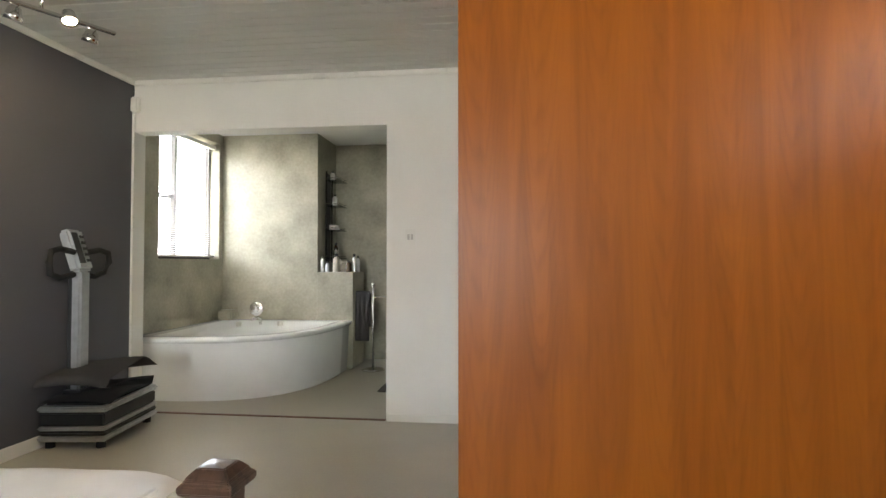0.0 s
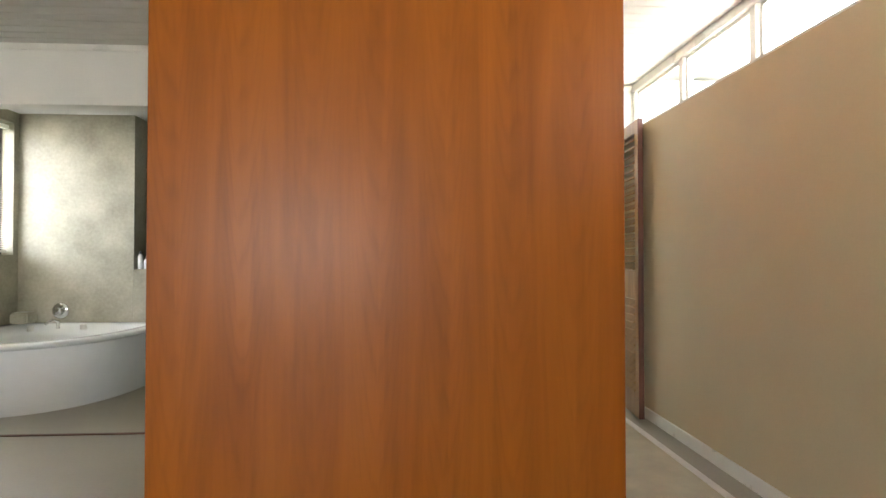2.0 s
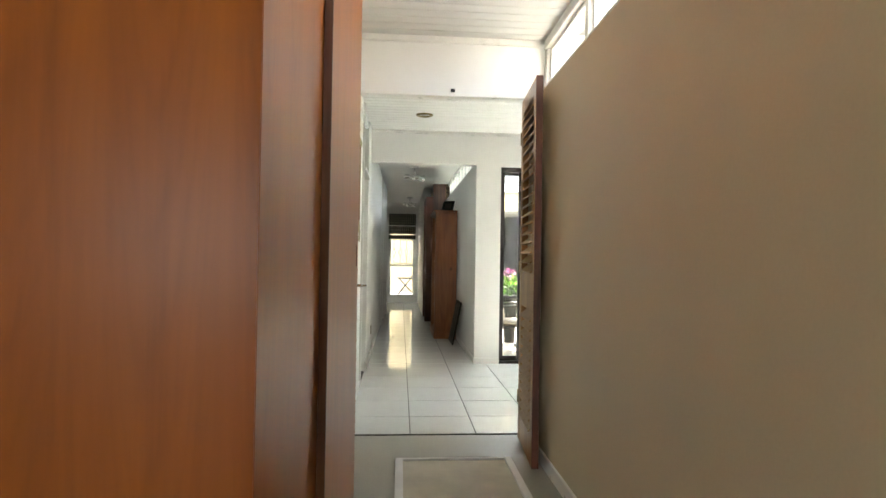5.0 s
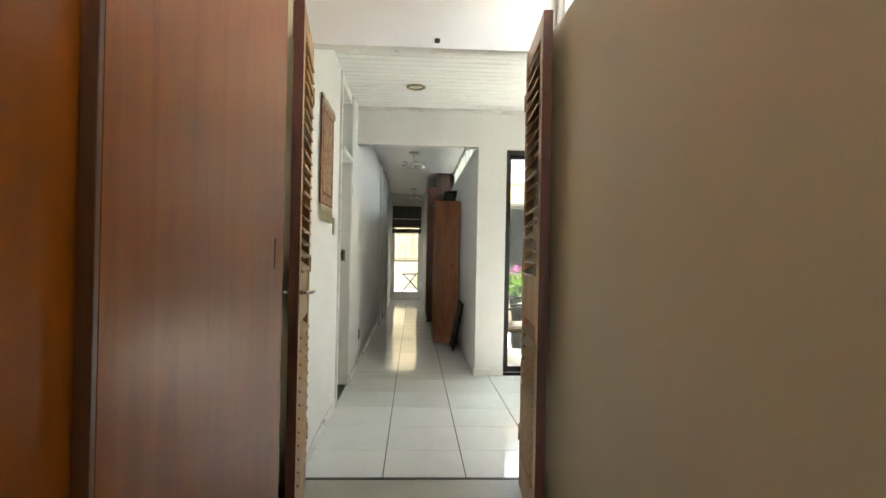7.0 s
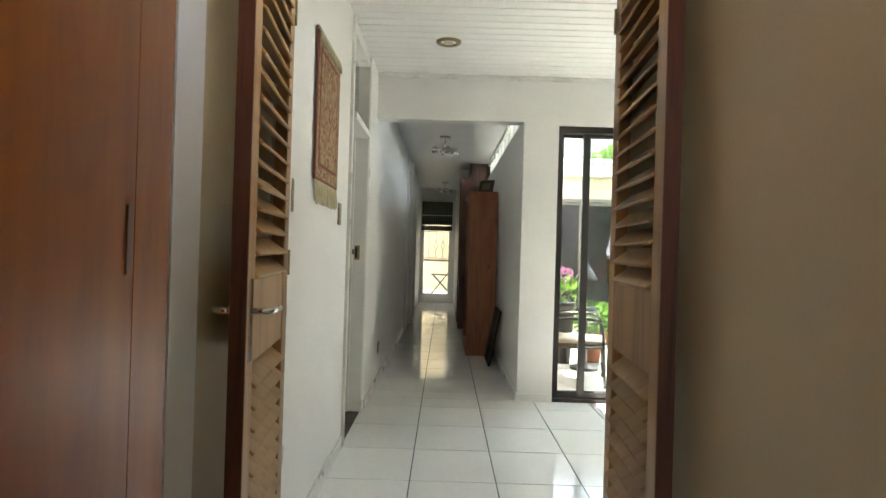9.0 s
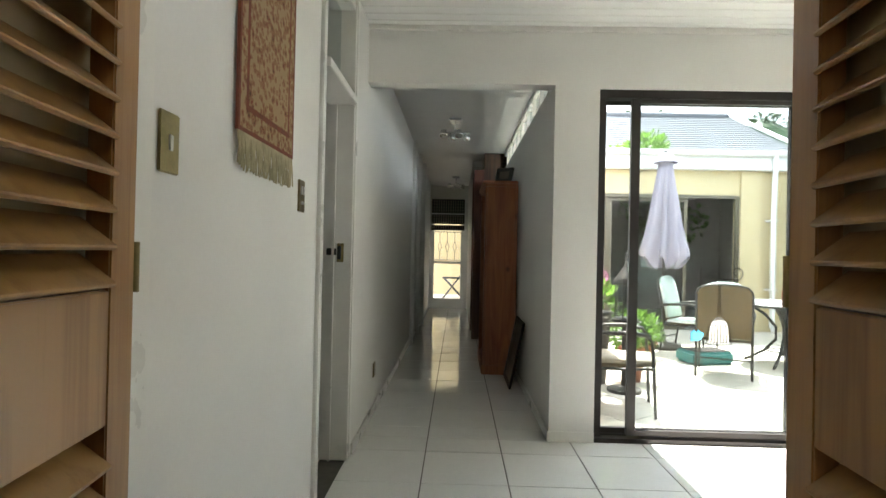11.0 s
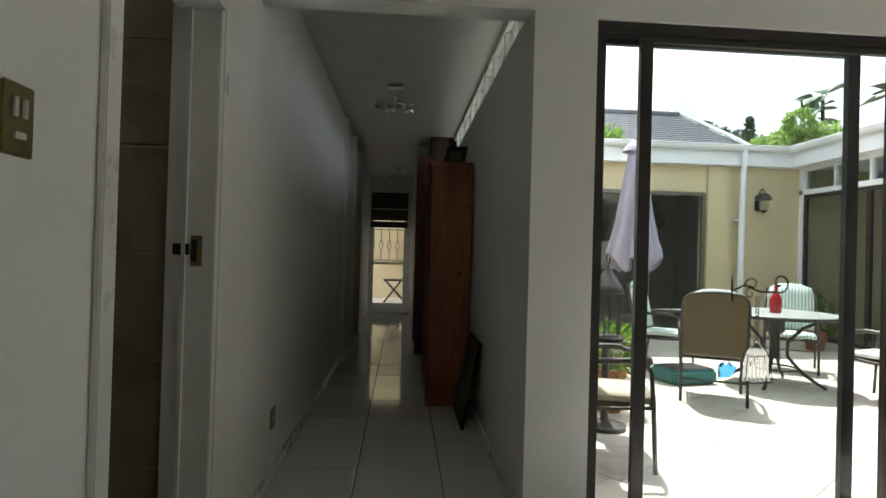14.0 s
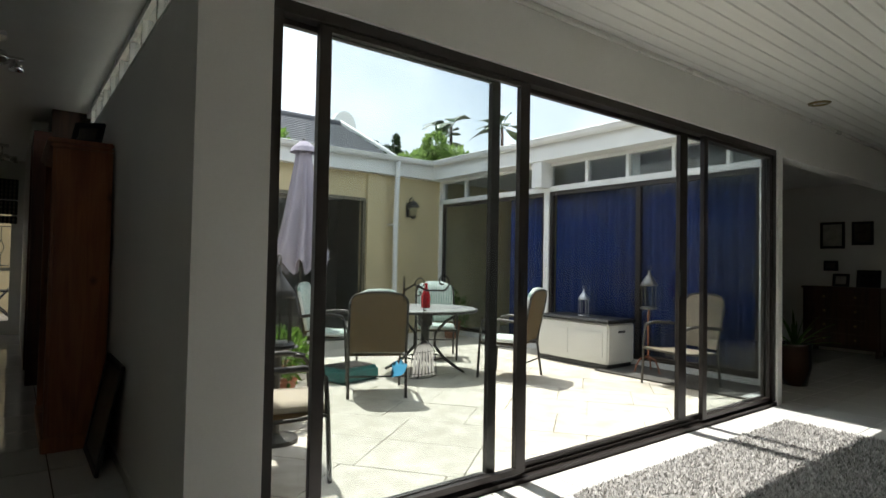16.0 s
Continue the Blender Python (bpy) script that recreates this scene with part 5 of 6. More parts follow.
spot_bar(pose(2.02, 15.9, HALL_Z - 0.015, 0, 0, 0), "chrome spot ceiling light in the corridor", False, 4, 0.34)


def downlight(x, y, label):
    d = thing("downlight", label, "downlight", pose(x, y, HALL_Z), "ceiling downlights")
    part("trim_ring", lathe([(0.062, -0.012), (0.085, -0.010), (0.092, 0.0), (0.07, 0.002), (0.062, -0.012)], n=32), BRASS, d, "brass trim ring", True)
    part("reflector", lathe([(0.062, -0.011), (0.055, 0.004), (0, 0.004)], n=24), BRASS, d, smooth=True)
    part("bulb", lathe([(0, -0.008), (0.03, -0.006), (0.036, 0.002), (0, 0.002)], n=16), BULB_OFF, d)


downlight(2.04, 7.72, "round brass ceiling downlight, unlit")
downlight(7.95, 8.2, "round brass ceiling downlight, unlit")
downlight(10.2, 8.2, "round brass ceiling downlight, unlit")

sn = thing("alarm_sensor", "small white alarm sensor in the wall corner", "sensor", pose(-2.99, 4.93, 2.58))
part("housing", boxes((-0.035, 0.035, -0.04, 0.02, -0.06, 0.07), bevel=0.012, seg=3), WHITE_PL, sn)
part("lens", boxes((-0.025, 0.025, -0.046, -0.038, -0.045, 0.02), bevel=0.004), WHITE_PL, sn)
tagged(mesh_ob("conduit", boxes((-3.028, -3.008, 4.925, 4.945, 0.09, 2.52), bevel=0.004), TRIM), kind="structure")


ROCKER = surface("worn_white_rocker", (0.52, 0.51, 0.47), 0.3, vary=0.06, bump=0.05)


def switch_plate(m, label, mat, rockers, w=0.075, h=0.118):
    s = thing("light_switch", label, "switch", m)
    part("plate", boxes((-w / 2, w / 2, -0.007, 0, -h / 2, h / 2), bevel=0.003), mat, s)
    for (x, z, rw, rh) in rockers:
        part("rocker", boxes((x - rw / 2, x + rw / 2, -0.012, -0.0072, z - rh / 2, z + rh / 2), bevel=0.0015), ROCKER, s, "greyish white rocker")
    return s


switch_plate(pose(-0.647, 4.96, 1.459), "white double light switch on the white wall", WHITE_PL, [(-0.014, 0.0, 0.018, 0.045), (0.014, 0.0, 0.018, 0.045)], 0.08, 0.125)
switch_plate(pose(1.43, 5.905, 1.465, 0, 0, 90), "antique brass single light switch on the white wall", BRASS, [(0, 0, 0.014, 0.035)], 0.085, 0.135)
switch_plate(pose(1.43, 6.965, 1.455, 0, 0, 90), "antique brass light switch with three rockers on white wall", BRASS, [(-0.013, 0.022, 0.013, 0.035), (0.013, 0.022, 0.013, 0.035), (0, -0.028, 0.032, 0.013)], 0.085, 0.13)
switch_plate(pose(1.447, 9.04, 0.33, 0, 0, 90), "dark brass wall socket low on the corridor wall", BRASS, [(-0.02, 0, 0.02, 0.03)], 0.10, 0.11)
switch_plate(pose(2.695, 5.6, 2.3, 0, 0, -90), "tiny brass hook plate beside the doorway", BRASS, [], 0.02, 0.03)

# runner mat in the passage
rm = thing("passage_mat", "cream woven cotton mat with border on the floor", "rug")
bm = bmesh.new()
g = []
for i in range(13):
    g.append([bm.verts.new((1.82 + (2.50 - 1.82) * i / 12, 3.45 + (5.26 - 3.45) * j / 30, 0.010 + 0.004 * noise.noise((i * 0.7, j * 0.5, 3)))) for j in range(31)])
for a, b in zip(g, g[1:]):
    for j in range(30):
        bm.faces.new((a[j], b[j], b[j + 1], a[j + 1]))
part("weave", bm, MAT, rm, smooth=True)
part("hem", boxes((1.80, 1.845, 3.43, 5.28, 0.001, 0.019), (2.475, 2.52, 3.43, 5.28, 0.001, 0.019), (1.845, 2.475, 5.245, 5.28, 0.001, 0.0185), (1.845, 2.475, 3.43, 3.465, 0.001, 0.0185), bevel=0.004), SHEET, rm, "pale stitched hem")

# bathroom ------------------------------------------------------------


def corner_bath():
    b = thing("corner_bath", "white acrylic corner bath with bowed front apron", "bath")
    X0, Y1 = -3.365, 7.095
    W, D, H = 1.64, 1.80, 0.575

    def outline(scale, off=0.0):
        """Plan: the wall corner, straight sides, then a bowed front."""
        pts = []
        n = 30
        for k in range(n + 1):
            a = math.pi / 2 * k / n
            e = 0.62
            x = W * math.sin(a) ** e
            yv = D * math.cos(a) ** e
            pts.append((x, yv))
        pts = [(0, 0)] + pts[:]
        cx, cy = W * 0.42, D * 0.42
        return [(X0 + cx + (x - cx) * scale, Y1 - (cy + (yv - cy) * scale)) for x, yv in pts]

    def ring(bm, scale, z):
        return [bm.verts.new((x, yv, z)) for x, yv in outline(scale)]

    bm = bmesh.new()
    rs = [ring(bm, 0.94, 0.0), ring(bm, 0.955, 0.30), ring(bm, 0.965, H - 0.05)]
    for a, c in zip(rs, rs[1:]):
        for i in range(len(a)):
            j = (i + 1) % len(a)
            bm.faces.new((a[i], a[j], c[j], c[i]))
    part("apron", bm, BATH, b, "curved white apron panel", True)
    bm = bmesh.new()
    rs = [ring(bm, 0.95, H - 0.049), ring(bm, 0.985, H - 0.047), ring(bm, 0.995, H - 0.03), ring(bm, 0.995, H - 0.012), ring(bm, 0.98, H), ring(bm, 0.86, H + 0.004), ring(bm, 0.80, H - 0.01), ring(bm, 0.76, H - 0.12), ring(bm, 0.66, 0.2), ring(bm, 0.5, 0.13)]
    for a, c in zip(rs, rs[1:]):
        for i in range(len(a)):
            j = (i + 1) % len(a)
            bm.faces.new((a[i], a[j], c[j], c[i]))
    bm.faces.new(rs[-1])
    part("tub_shell", bm, BATH, b, smooth=True)
    part("spout", tube([(-2.62, 6.55, H), (-2.62, 6.55, H + 0.07), (-2.64, 6.50, H + 0.085), (-2.66, 6.42, H + 0.06)], 0.016, 10), CHROME, b, "chrome bath spout", True)
    for x, yv in ((-2.85, 6.50), (-2.42, 6.62)):
        part("jet", lathe([(0, H - 0.02), (0.03, H - 0.02), (0.03, H + 0.03), (0, H + 0.035)], x, yv, 16), WHITE_PL, b)
    return b


corner_bath()
mx = thing("bath_mixer", "round chrome mixer dial on the cement wall", "tap", pose(-2.92, 7.1, 0.70))
rotx = Matrix.Rotation(radians(90), 4, "X")
part("rose", lathe([(0, 0), (0.085, 0), (0.088, 0.006), (0.08, 0.014), (0.04, 0.018), (0, 0.018)], n=32, m=rotx), CHROME, mx, smooth=True)
part("knob", lathe([(0.035, 0.018), (0.042, 0.03), (0.04, 0.06), (0.03, 0.066), (0, 0.066)], n=24, m=rotx), CHROME, mx, smooth=True)
part("lever", tube([(0.02, -0.05, 0.02), (0.06, -0.055, 0.04)], 0.007, 8), CHROME, mx, smooth=True)

# bathroom window with venetian blind
bw = thing("window_bathroom", "bathroom window with frame and cream venetian blind", "window", kind="structure")
part("window_frame", boxes((-3.54, -3.49, 5.83, 7.02, 1.30, 1.345), (-3.54, -3.49, 5.83, 7.02, 2.655, 2.70), (-3.54, -3.49, 5.83, 5.87, 1.345, 2.655), (-3.54, -3.49, 6.98, 7.02, 1.345, 2.655), (-3.54, -3.49, 6.28, 6.33, 1.345, 2.655)), ALU, bw)
part("glazing_bar", boxes((-3.535, -3.495, 5.87, 6.28, 1.95, 1.99)), ALU, bw)
for a, b in ((5.87, 6.28), (6.33, 6.98)):
    g = part("pane", boxes((-3.52, -3.515, a, b, 1.345, 2.655)), GLASS, bw)
    g.visible_shadow = False
part("window_sill", boxes((-3.48, -3.362, 5.825, 7.025, 1.285, 1.30), bevel=0.003), MICRO, bw)
bl = thing("venetian_blind", "cream venetian blind half open in the bathroom window", "blind")
part("head_rail", boxes((-3.46, -3.41, 5.85, 7.0, 2.63, 2.67), bevel=0.003), WHITE_PL, bl)
part("bottom_rail", boxes((-3.455, -3.415, 5.85, 7.0, 1.325, 1.345), bevel=0.003), WHITE_PL, bl)
sb = bmesh.new()
add_box(sb, -0.0125, 0.0125, 5.85, 7.0, -0.0008, 0.0008, Matrix.Rotation(radians(18), 4, "Y"))
s0 = part("slat", sb, WHITE_PL, bl)
s0.location = (-3.435, 0, 1.365)
for k in range(1, 56):
    o = s0.copy()
    scene.collection.objects.link(o)
    o.location.z = 1.365 + k * 0.0228
for yy in (6.05, 6.45, 6.85):
    part("cord", tube([(-3.421, yy, 1.34), (-3.421, yy, 2.63)], 0.0012, 5), WHITE_PL, bl)

DARKMETAL = surface("dark_bronze_rack", (0.05, 0.045, 0.04), 0.35, 0.8, vary=0.1, bump=0.05)
SHELFGLASS = glass_mat("shelf_glass", (0.75, 0.82, 0.8), 1.5, 0.85)
sr = thing("corner_rack", "dark metal wall rack with glass shelves", "shelf rack", pose(-2.158, 7.45, 1.28))
part("backplate", boxes((0, 0.02, -0.08, 0.08, 0.0, 1.10), bevel=0.004), DARKMETAL, sr)
for yy in (-0.11, 0.11):
    part("upright", tube([(0.025, yy, -0.02), (0.025, yy, 1.12)], 0.011, 8), DARKMETAL, sr, smooth=True)
for z in (0.03, 0.38, 0.68, 1.0):
    part("shelf", boxes((0.02, 0.21, -0.15, 0.15, z, z + 0.008)), SHELFGLASS, sr, "clear glass shelf")
    part("rail", tube([(0.02, -0.15, z + 0.03), (0.15, -0.155, z + 0.03), (0.21, -0.10, z + 0.03), (0.21, 0.10, z + 0.03), (0.15, 0.155, z + 0.03), (0.02, 0.15, z + 0.03)], 0.005, 6), CHROME, sr, smooth=True)


def bottle(x, y, z, r, h, mat, label, cap=BLACK, name="bottle"):
    o = thing(name, label, "toiletry", pose(x, y, z), "toiletries in the bathroom")
    part("body", lathe([(0, 0), (r, 0), (r * 1.03, 0.006), (r, h * 0.72), (r * 0.5, h * 0.82), (r * 0.42, h * 0.86), (0, h * 0.86)], n=14), mat, o, smooth=True)
    part("cap", lathe([(r * 0.5, h * 0.85), (r * 0.5, h), (0, h)], n=12), cap, o)


CREAM = surface("cream_plastic", (0.62, 0.58, 0.48), 0.4, vary=0.05, bump=0)
AMBER = surface("dark_amber_glass", (0.06, 0.03, 0.015), 0.1, vary=0.1, bump=0)
for (x, y, z, r, h, mt, lb) in (
        (-2.11, 7.14, 1.147, 0.026, 0.19, WHITE_PL, "white shampoo bottle on the bath ledge"), (-2.05, 7.15, 1.147, 0.028, 0.13, STEEL, "silver capped jar on the bath ledge"),
        (-1.95, 7.17, 1.147, 0.04, 0.22, CREAM, "pale pump bottle on the bath ledge"), (-1.80, 7.18, 1.147, 0.035, 0.14, AMBER, "dark glass jar on the bath ledge"),
        (-1.765, 7.3, 1.147, 0.03, 0.22, CHROME, "chrome bottle on the bath ledge"), (-1.75, 7.42, 1.147, 0.022, 0.2, WHITE_PL, "white tube on the bath ledge"),
        (-2.08, 7.42, 2.289, 0.03, 0.12, WHITE_PL, "white bottle on a glass shelf"), (-2.02, 7.36, 1.319, 0.03, 0.13, CHROME, "chrome bottle on a glass shelf"),
        (-2.06, 7.5, 1.319, 0.028, 0.19, AMBER, "dark bottle on a glass shelf"), (-2.06, 7.45, 1.969, 0.03, 0.15, WHITE_PL, "white tube on a glass shelf")):
    bottle(x, y, z, r, h, mt, lb)
fc = thing("folded_cloths", "small folded white cloths on a glass shelf", "cloth", pose(-2.05, 7.42, 1.669))
for k in range(3):
    part("cloth", boxes((-0.05, 0.05 - k * 0.008, -0.09, 0.09 - k * 0.01, k * 0.021, k * 0.021 + 0.02), bevel=0.008), SHEET, fc)
bx = thing("wash_bag", "beige toiletry bag leaning on the bath ledge", "bag", pose(-1.87, 7.26, 1.147, 0, 0, 20))
part("body", boxes((-0.07, 0.07, -0.04, 0.04, 0, 0.13), bevel=0.03, seg=3), CREAM, bx)
part("zip", boxes((-0.05, 0.05, -0.004, 0.004, 0.129, 0.134)), BRASS, bx)
ts = thing("towel_stand", "chrome towel stand with round foot", "towel stand", pose(-1.47, 7.08, -0.004))
part("foot", lathe([(0, 0), (0.13, 0), (0.135, 0.01), (0.11, 0.02), (0.03, 0.03), (0, 0.03)], n=28), CHROME, ts, smooth=True)
part("post", tube([(0, 0, 0.03), (0, 0, 0.98)], 0.014, 10), CHROME, ts, smooth=True)
part("knob", lathe([(0.012, 0.975), (0.028, 1.0), (0.02, 1.025), (0, 1.03)], n=16), CHROME, ts, smooth=True)
for s, z in ((-1, 0.90), (1, 0.86)):
    part("arm", tube([(0, 0, z), (s * 0.22, 0.02, z)], 0.009, 8), CHROME, ts, smooth=True)
bm = bmesh.new()
rows = []
for i in range(17):
    x = -0.21 + 0.17 * i / 16
    prof = [(-0.035 + 0.012 * math.sin(i * 1.3), 0.34), (-0.03 + 0.01 * math.sin(i * 1.1 + 1), 0.6), (-0.014, 0.89), (0.02, 0.922), (0.05, 0.89), (0.055 + 0.012 * math.sin(i * 1.2), 0.5)]
    rows.append([bm.verts.new((x, a, z)) for a, z in prof])
for a, b in zip(rows, rows[1:]):
    for k in range(5):
        bm.faces.new((a[k], b[k], b[k + 1], a[k + 1]))
bmesh.ops.solidify(bm, geom=bm.faces[:], thickness=0.012)
tw = mesh_ob("towel", bm, DARKGREY_CLOTH_AND_DIM, True)
tw.matrix_world = pose(-1.47, 7.08, 0)
tagged(tw, "dark grey towel hanging over the chrome stand", "towel")
tagged(mesh_ob("bath_mat", boxes((-1.15, -0.6, 5.95, 6.75, -0.003, 0.014), bevel=0.006), DARKGREY_CLOTH_AND_DIM), "dark grey bath mat on the bathroom floor", "mat")
tagged(mesh_ob("bath_box", boxes((-3.3, -3.12, 6.86, 7.05, 0.58, 0.70), bevel=0.02, seg=3), MICRO), "small grey box on the bath rim", "box")

# hall: tapestry, side door, rug ---------------------------------------


def rug_pattern(name):
    """A woven field with branching figure and paler guard borders."""
    m, n, l, b = shader(name)
    tc = n.new("ShaderNodeTexCoord")
    vo = n.new("ShaderNodeTexVoronoi")
    vo.inputs["Scale"].default_value = 42
    l.new(tc.outputs["Object"], vo.inputs["Vector"])
    nz = n.new("ShaderNodeTexNoise")
    nz.inputs["Scale"].default_value, nz.inputs["Detail"].default_value, nz.inputs["Distortion"].default_value = 16, 5, 2.0
    l.new(tc.outputs["Object"], nz.inputs["Vector"])
    ad = n.new("ShaderNodeMath")
    ad.operation = "MULTIPLY_ADD"
    ad.inputs[1].default_value = 0.9
    l.new(vo.outputs["Distance"], ad.inputs[0])
    l.new(nz.outputs["Fac"], ad.inputs[2])
    cr = n.new("ShaderNodeValToRGB")
    cr.color_ramp.interpolation = "CONSTANT"
    el = cr.color_ramp.elements
    el[0].position, el[0].color = 0.0, (0.10, 0.04, 0.02, 1)
    el[1].position, el[1].color = 0.60, (0.24, 0.13, 0.06, 1)
    for p, c in ((0.70, (0.20, 0.05, 0.028)), (0.78, (0.30, 0.19, 0.09)), (0.88, (0.22, 0.085, 0.045)), (0.96, (0.34, 0.24, 0.13))):
        e = el.new(p)
        e.color = (*c, 1)
    l.new(ad.outputs[0], cr.inputs["Fac"])
    l.new(cr.outputs["Color"], b.inputs["Base Color"])
    b.inputs["Roughness"].default_value = 0.95
    fz = n.new("ShaderNodeTexNoise")
    fz.inputs["Scale"].default_value = 420
    l.new(tc.outputs["Object"], fz.inputs["Vector"])
    bp = n.new("ShaderNodeBump")
    bp.inputs["Strength"].default_value, bp.inputs["Distance"].default_value = 0.5, 0.003
    l.new(fz.outputs["Fac"], bp.inputs["Height"])
    l.new(bp.outputs[0], b.inputs["Normal"])
    return m


RUG = rug_pattern("woven_rug_pattern")
RUST = surface("rust_wool", (0.20, 0.06, 0.032), 0.95, vary=0.2, scale=30, bump=0.5, fine=400)
FRINGE = surface("ecru_cotton_fringe", (0.50, 0.44, 0.28), 0.95, vary=0.15, scale=30, bump=0.4, fine=300)


def tapestry():
    t = thing("wall_rug", "small red and gold patterned rug with fringe hung on white wall", "wall hanging", pose(1.43, 6.26, 0))
    z0, z1, w = 1.575, 2.27, 0.53
    part("field", boxes((0.008, 0.018, 0.075, w - 0.075, z0 + 0.085, z1 - 0.085)), RUG, t)
    part("border", boxes((0.007, 0.0172, 0.0, w, z0, z0 + 0.012), (0.007, 0.0172, 0.0, w, z1 - 0.012, z1), (0.007, 0.0172, 0, 0.012, z0 + 0.012, z1 - 0.012), (0.007, 0.0172, w - 0.012, w, z0 + 0.012, z1 - 0.012),
                           (0.007, 0.0175, 0.058, w - 0.058, z0 + 0.068, z0 + 0.085), (0.007, 0.0175, 0.058, w - 0.058, z1 - 0.085, z1 - 0.068), (0.007, 0.0175, 0.058, 0.075, z0 + 0.085, z1 - 0.085), (0.007, 0.0175, w - 0.075, w - 0.058, z0 + 0.085, z1 - 0.085)), RUST, t, "rust red guard stripes")
    for box in ((0.007, 0.0165, 0.012, w - 0.012, z0 + 0.012, z0 + 0.068), (0.007, 0.0165, 0.012, w - 0.012, z1 - 0.068, z1 - 0.012), (0.007, 0.0165, 0.012, 0.058, z0 + 0.068, z1 - 0.068), (0.007, 0.0165, w - 0.058, w - 0.012, z0 + 0.068, z1 - 0.068)):
        part("guard", boxes(box), RUG, t)
    rng = random.Random(8)
    bm = bmesh.new()
    for end in (0, 1):
        for k in range(105):
            y = 0.004 + (w - 0.008) * k / 104
            L = (0.105 if end == 0 else 0.05) * rng.uniform(0.85, 1.1)
            za = z0 if end == 0 else z1
            dz = -L if end == 0 else -L
            off = 0.014 if end == 0 else 0.022
            add_tube(bm, [(off, y, za), (off + rng.uniform(0, .006), y + rng.uniform(-.004, .004), za + dz * 0.5), (off + rng.uniform(0, .006), y + rng.uniform(-.008, .008), za + dz)], 0.0021, 4)
    f = part("fringe", bm, FRINGE, t, "ecru cotton fringe")
    f["kind"] = "stuff"
    part("hanging_rod", tube([(0.014, -0.01, z1 + 0.004), (0.014, w + 0.01, z1 + 0.004)], 0.009, 8), FRINGE, t, smooth=True)
    return t


tapestry()

sdr = thing("door_2", "white side door frame with fanlight above", "door frame", kind="structure")
part("jamb", boxes((1.27, 1.445, 7.275, 7.31, 0, 2.70), bevel=0.003), TRIM, sdr)
part("jamb", boxes((1.27, 1.445, 8.02, 8.055, 0, 2.70), bevel=0.003), TRIM, sdr)
part("architrave", boxes((1.43, 1.449, 7.235, 7.274, 0, 2.745), bevel=0.004), TRIM, sdr)
part("architrave", boxes((1.43, 1.449, 8.056, 8.118, 0, 2.745), bevel=0.004), TRIM, sdr)
part("transom", boxes((1.29, 1.462, 7.311, 8.019, 2.10, 2.145), bevel=0.004), TRIM, sdr)
part("fanlight_head", boxes((1.29, 1.44, 7.311, 8.019, 2.66, 2.70), bevel=0.003), TRIM, sdr)
g = part("fanlight_pane", boxes((1.35, 1.356, 7.311, 8.019, 2.145, 2.66)), GLASS_DIM, sdr)
part("door_stop", boxes((1.33, 1.345, 8.005, 8.0195, 0, 2.10)), TRIM, sdr)
part("strike_plate", boxes((1.36, 1.40, 8.0165, 8.0205, 1.17, 1.28), bevel=0.001), BRASS, sdr, "dark brass strike plate")
part("latch_keeper", boxes((1.30, 1.358, 8.006, 8.0165, 1.21, 1.25), (1.362, 1.385, 8.009, 8.0165, 1.185, 1.265), bevel=0.002), BLACK, sdr, "dark metal latch keeper")
# tiled shower room behind it
BEIGETILE = surface("beige_wall_tile", (0.42, 0.355, 0.235), 0.3, vary=0.08, scale=3, bump=0.05, piece=0.1)
slab("shower_floor", 0.52, 1.28, 6.9, 8.5, -0.1, 0.0, BEIGETILE)
slab("shower_ceiling", 0.52, 1.28, 6.9, 8.5, 2.74, 2.84, CEIL_PLAIN)
# unseen high opening added to let daylight onto the tiles
wt = wall_y("wall_shower_north", 0.52, 1.28, 8.13, 8.3, 0, 2.74, BEIGE, [(0.56, 1.22, 2.36, 2.66)])
# dark cloth colour on this wall stands in for the room's dim depth
wall_x("wall_shower_west", 0.42, 0.52, 6.9, 8.5, 0, 2.74, DARKGREY_CLOTH_AND_DIM)
wall_y("wall_shower_south", 0.52, 1.28, 6.9, 7.0, 0, 2.74, WHITE)
z = 0.0
while z < 2.3:
    for xa in (0.53, 0.645):
        part("tile", boxes((xa, 0.642 if xa < 0.6 else 1.275, 8.122, 8.13, z + 0.003, min(z + 0.40, 2.355)), bevel=0.0015, seg=1), BEIGETILE, wt)
    z += 0.404

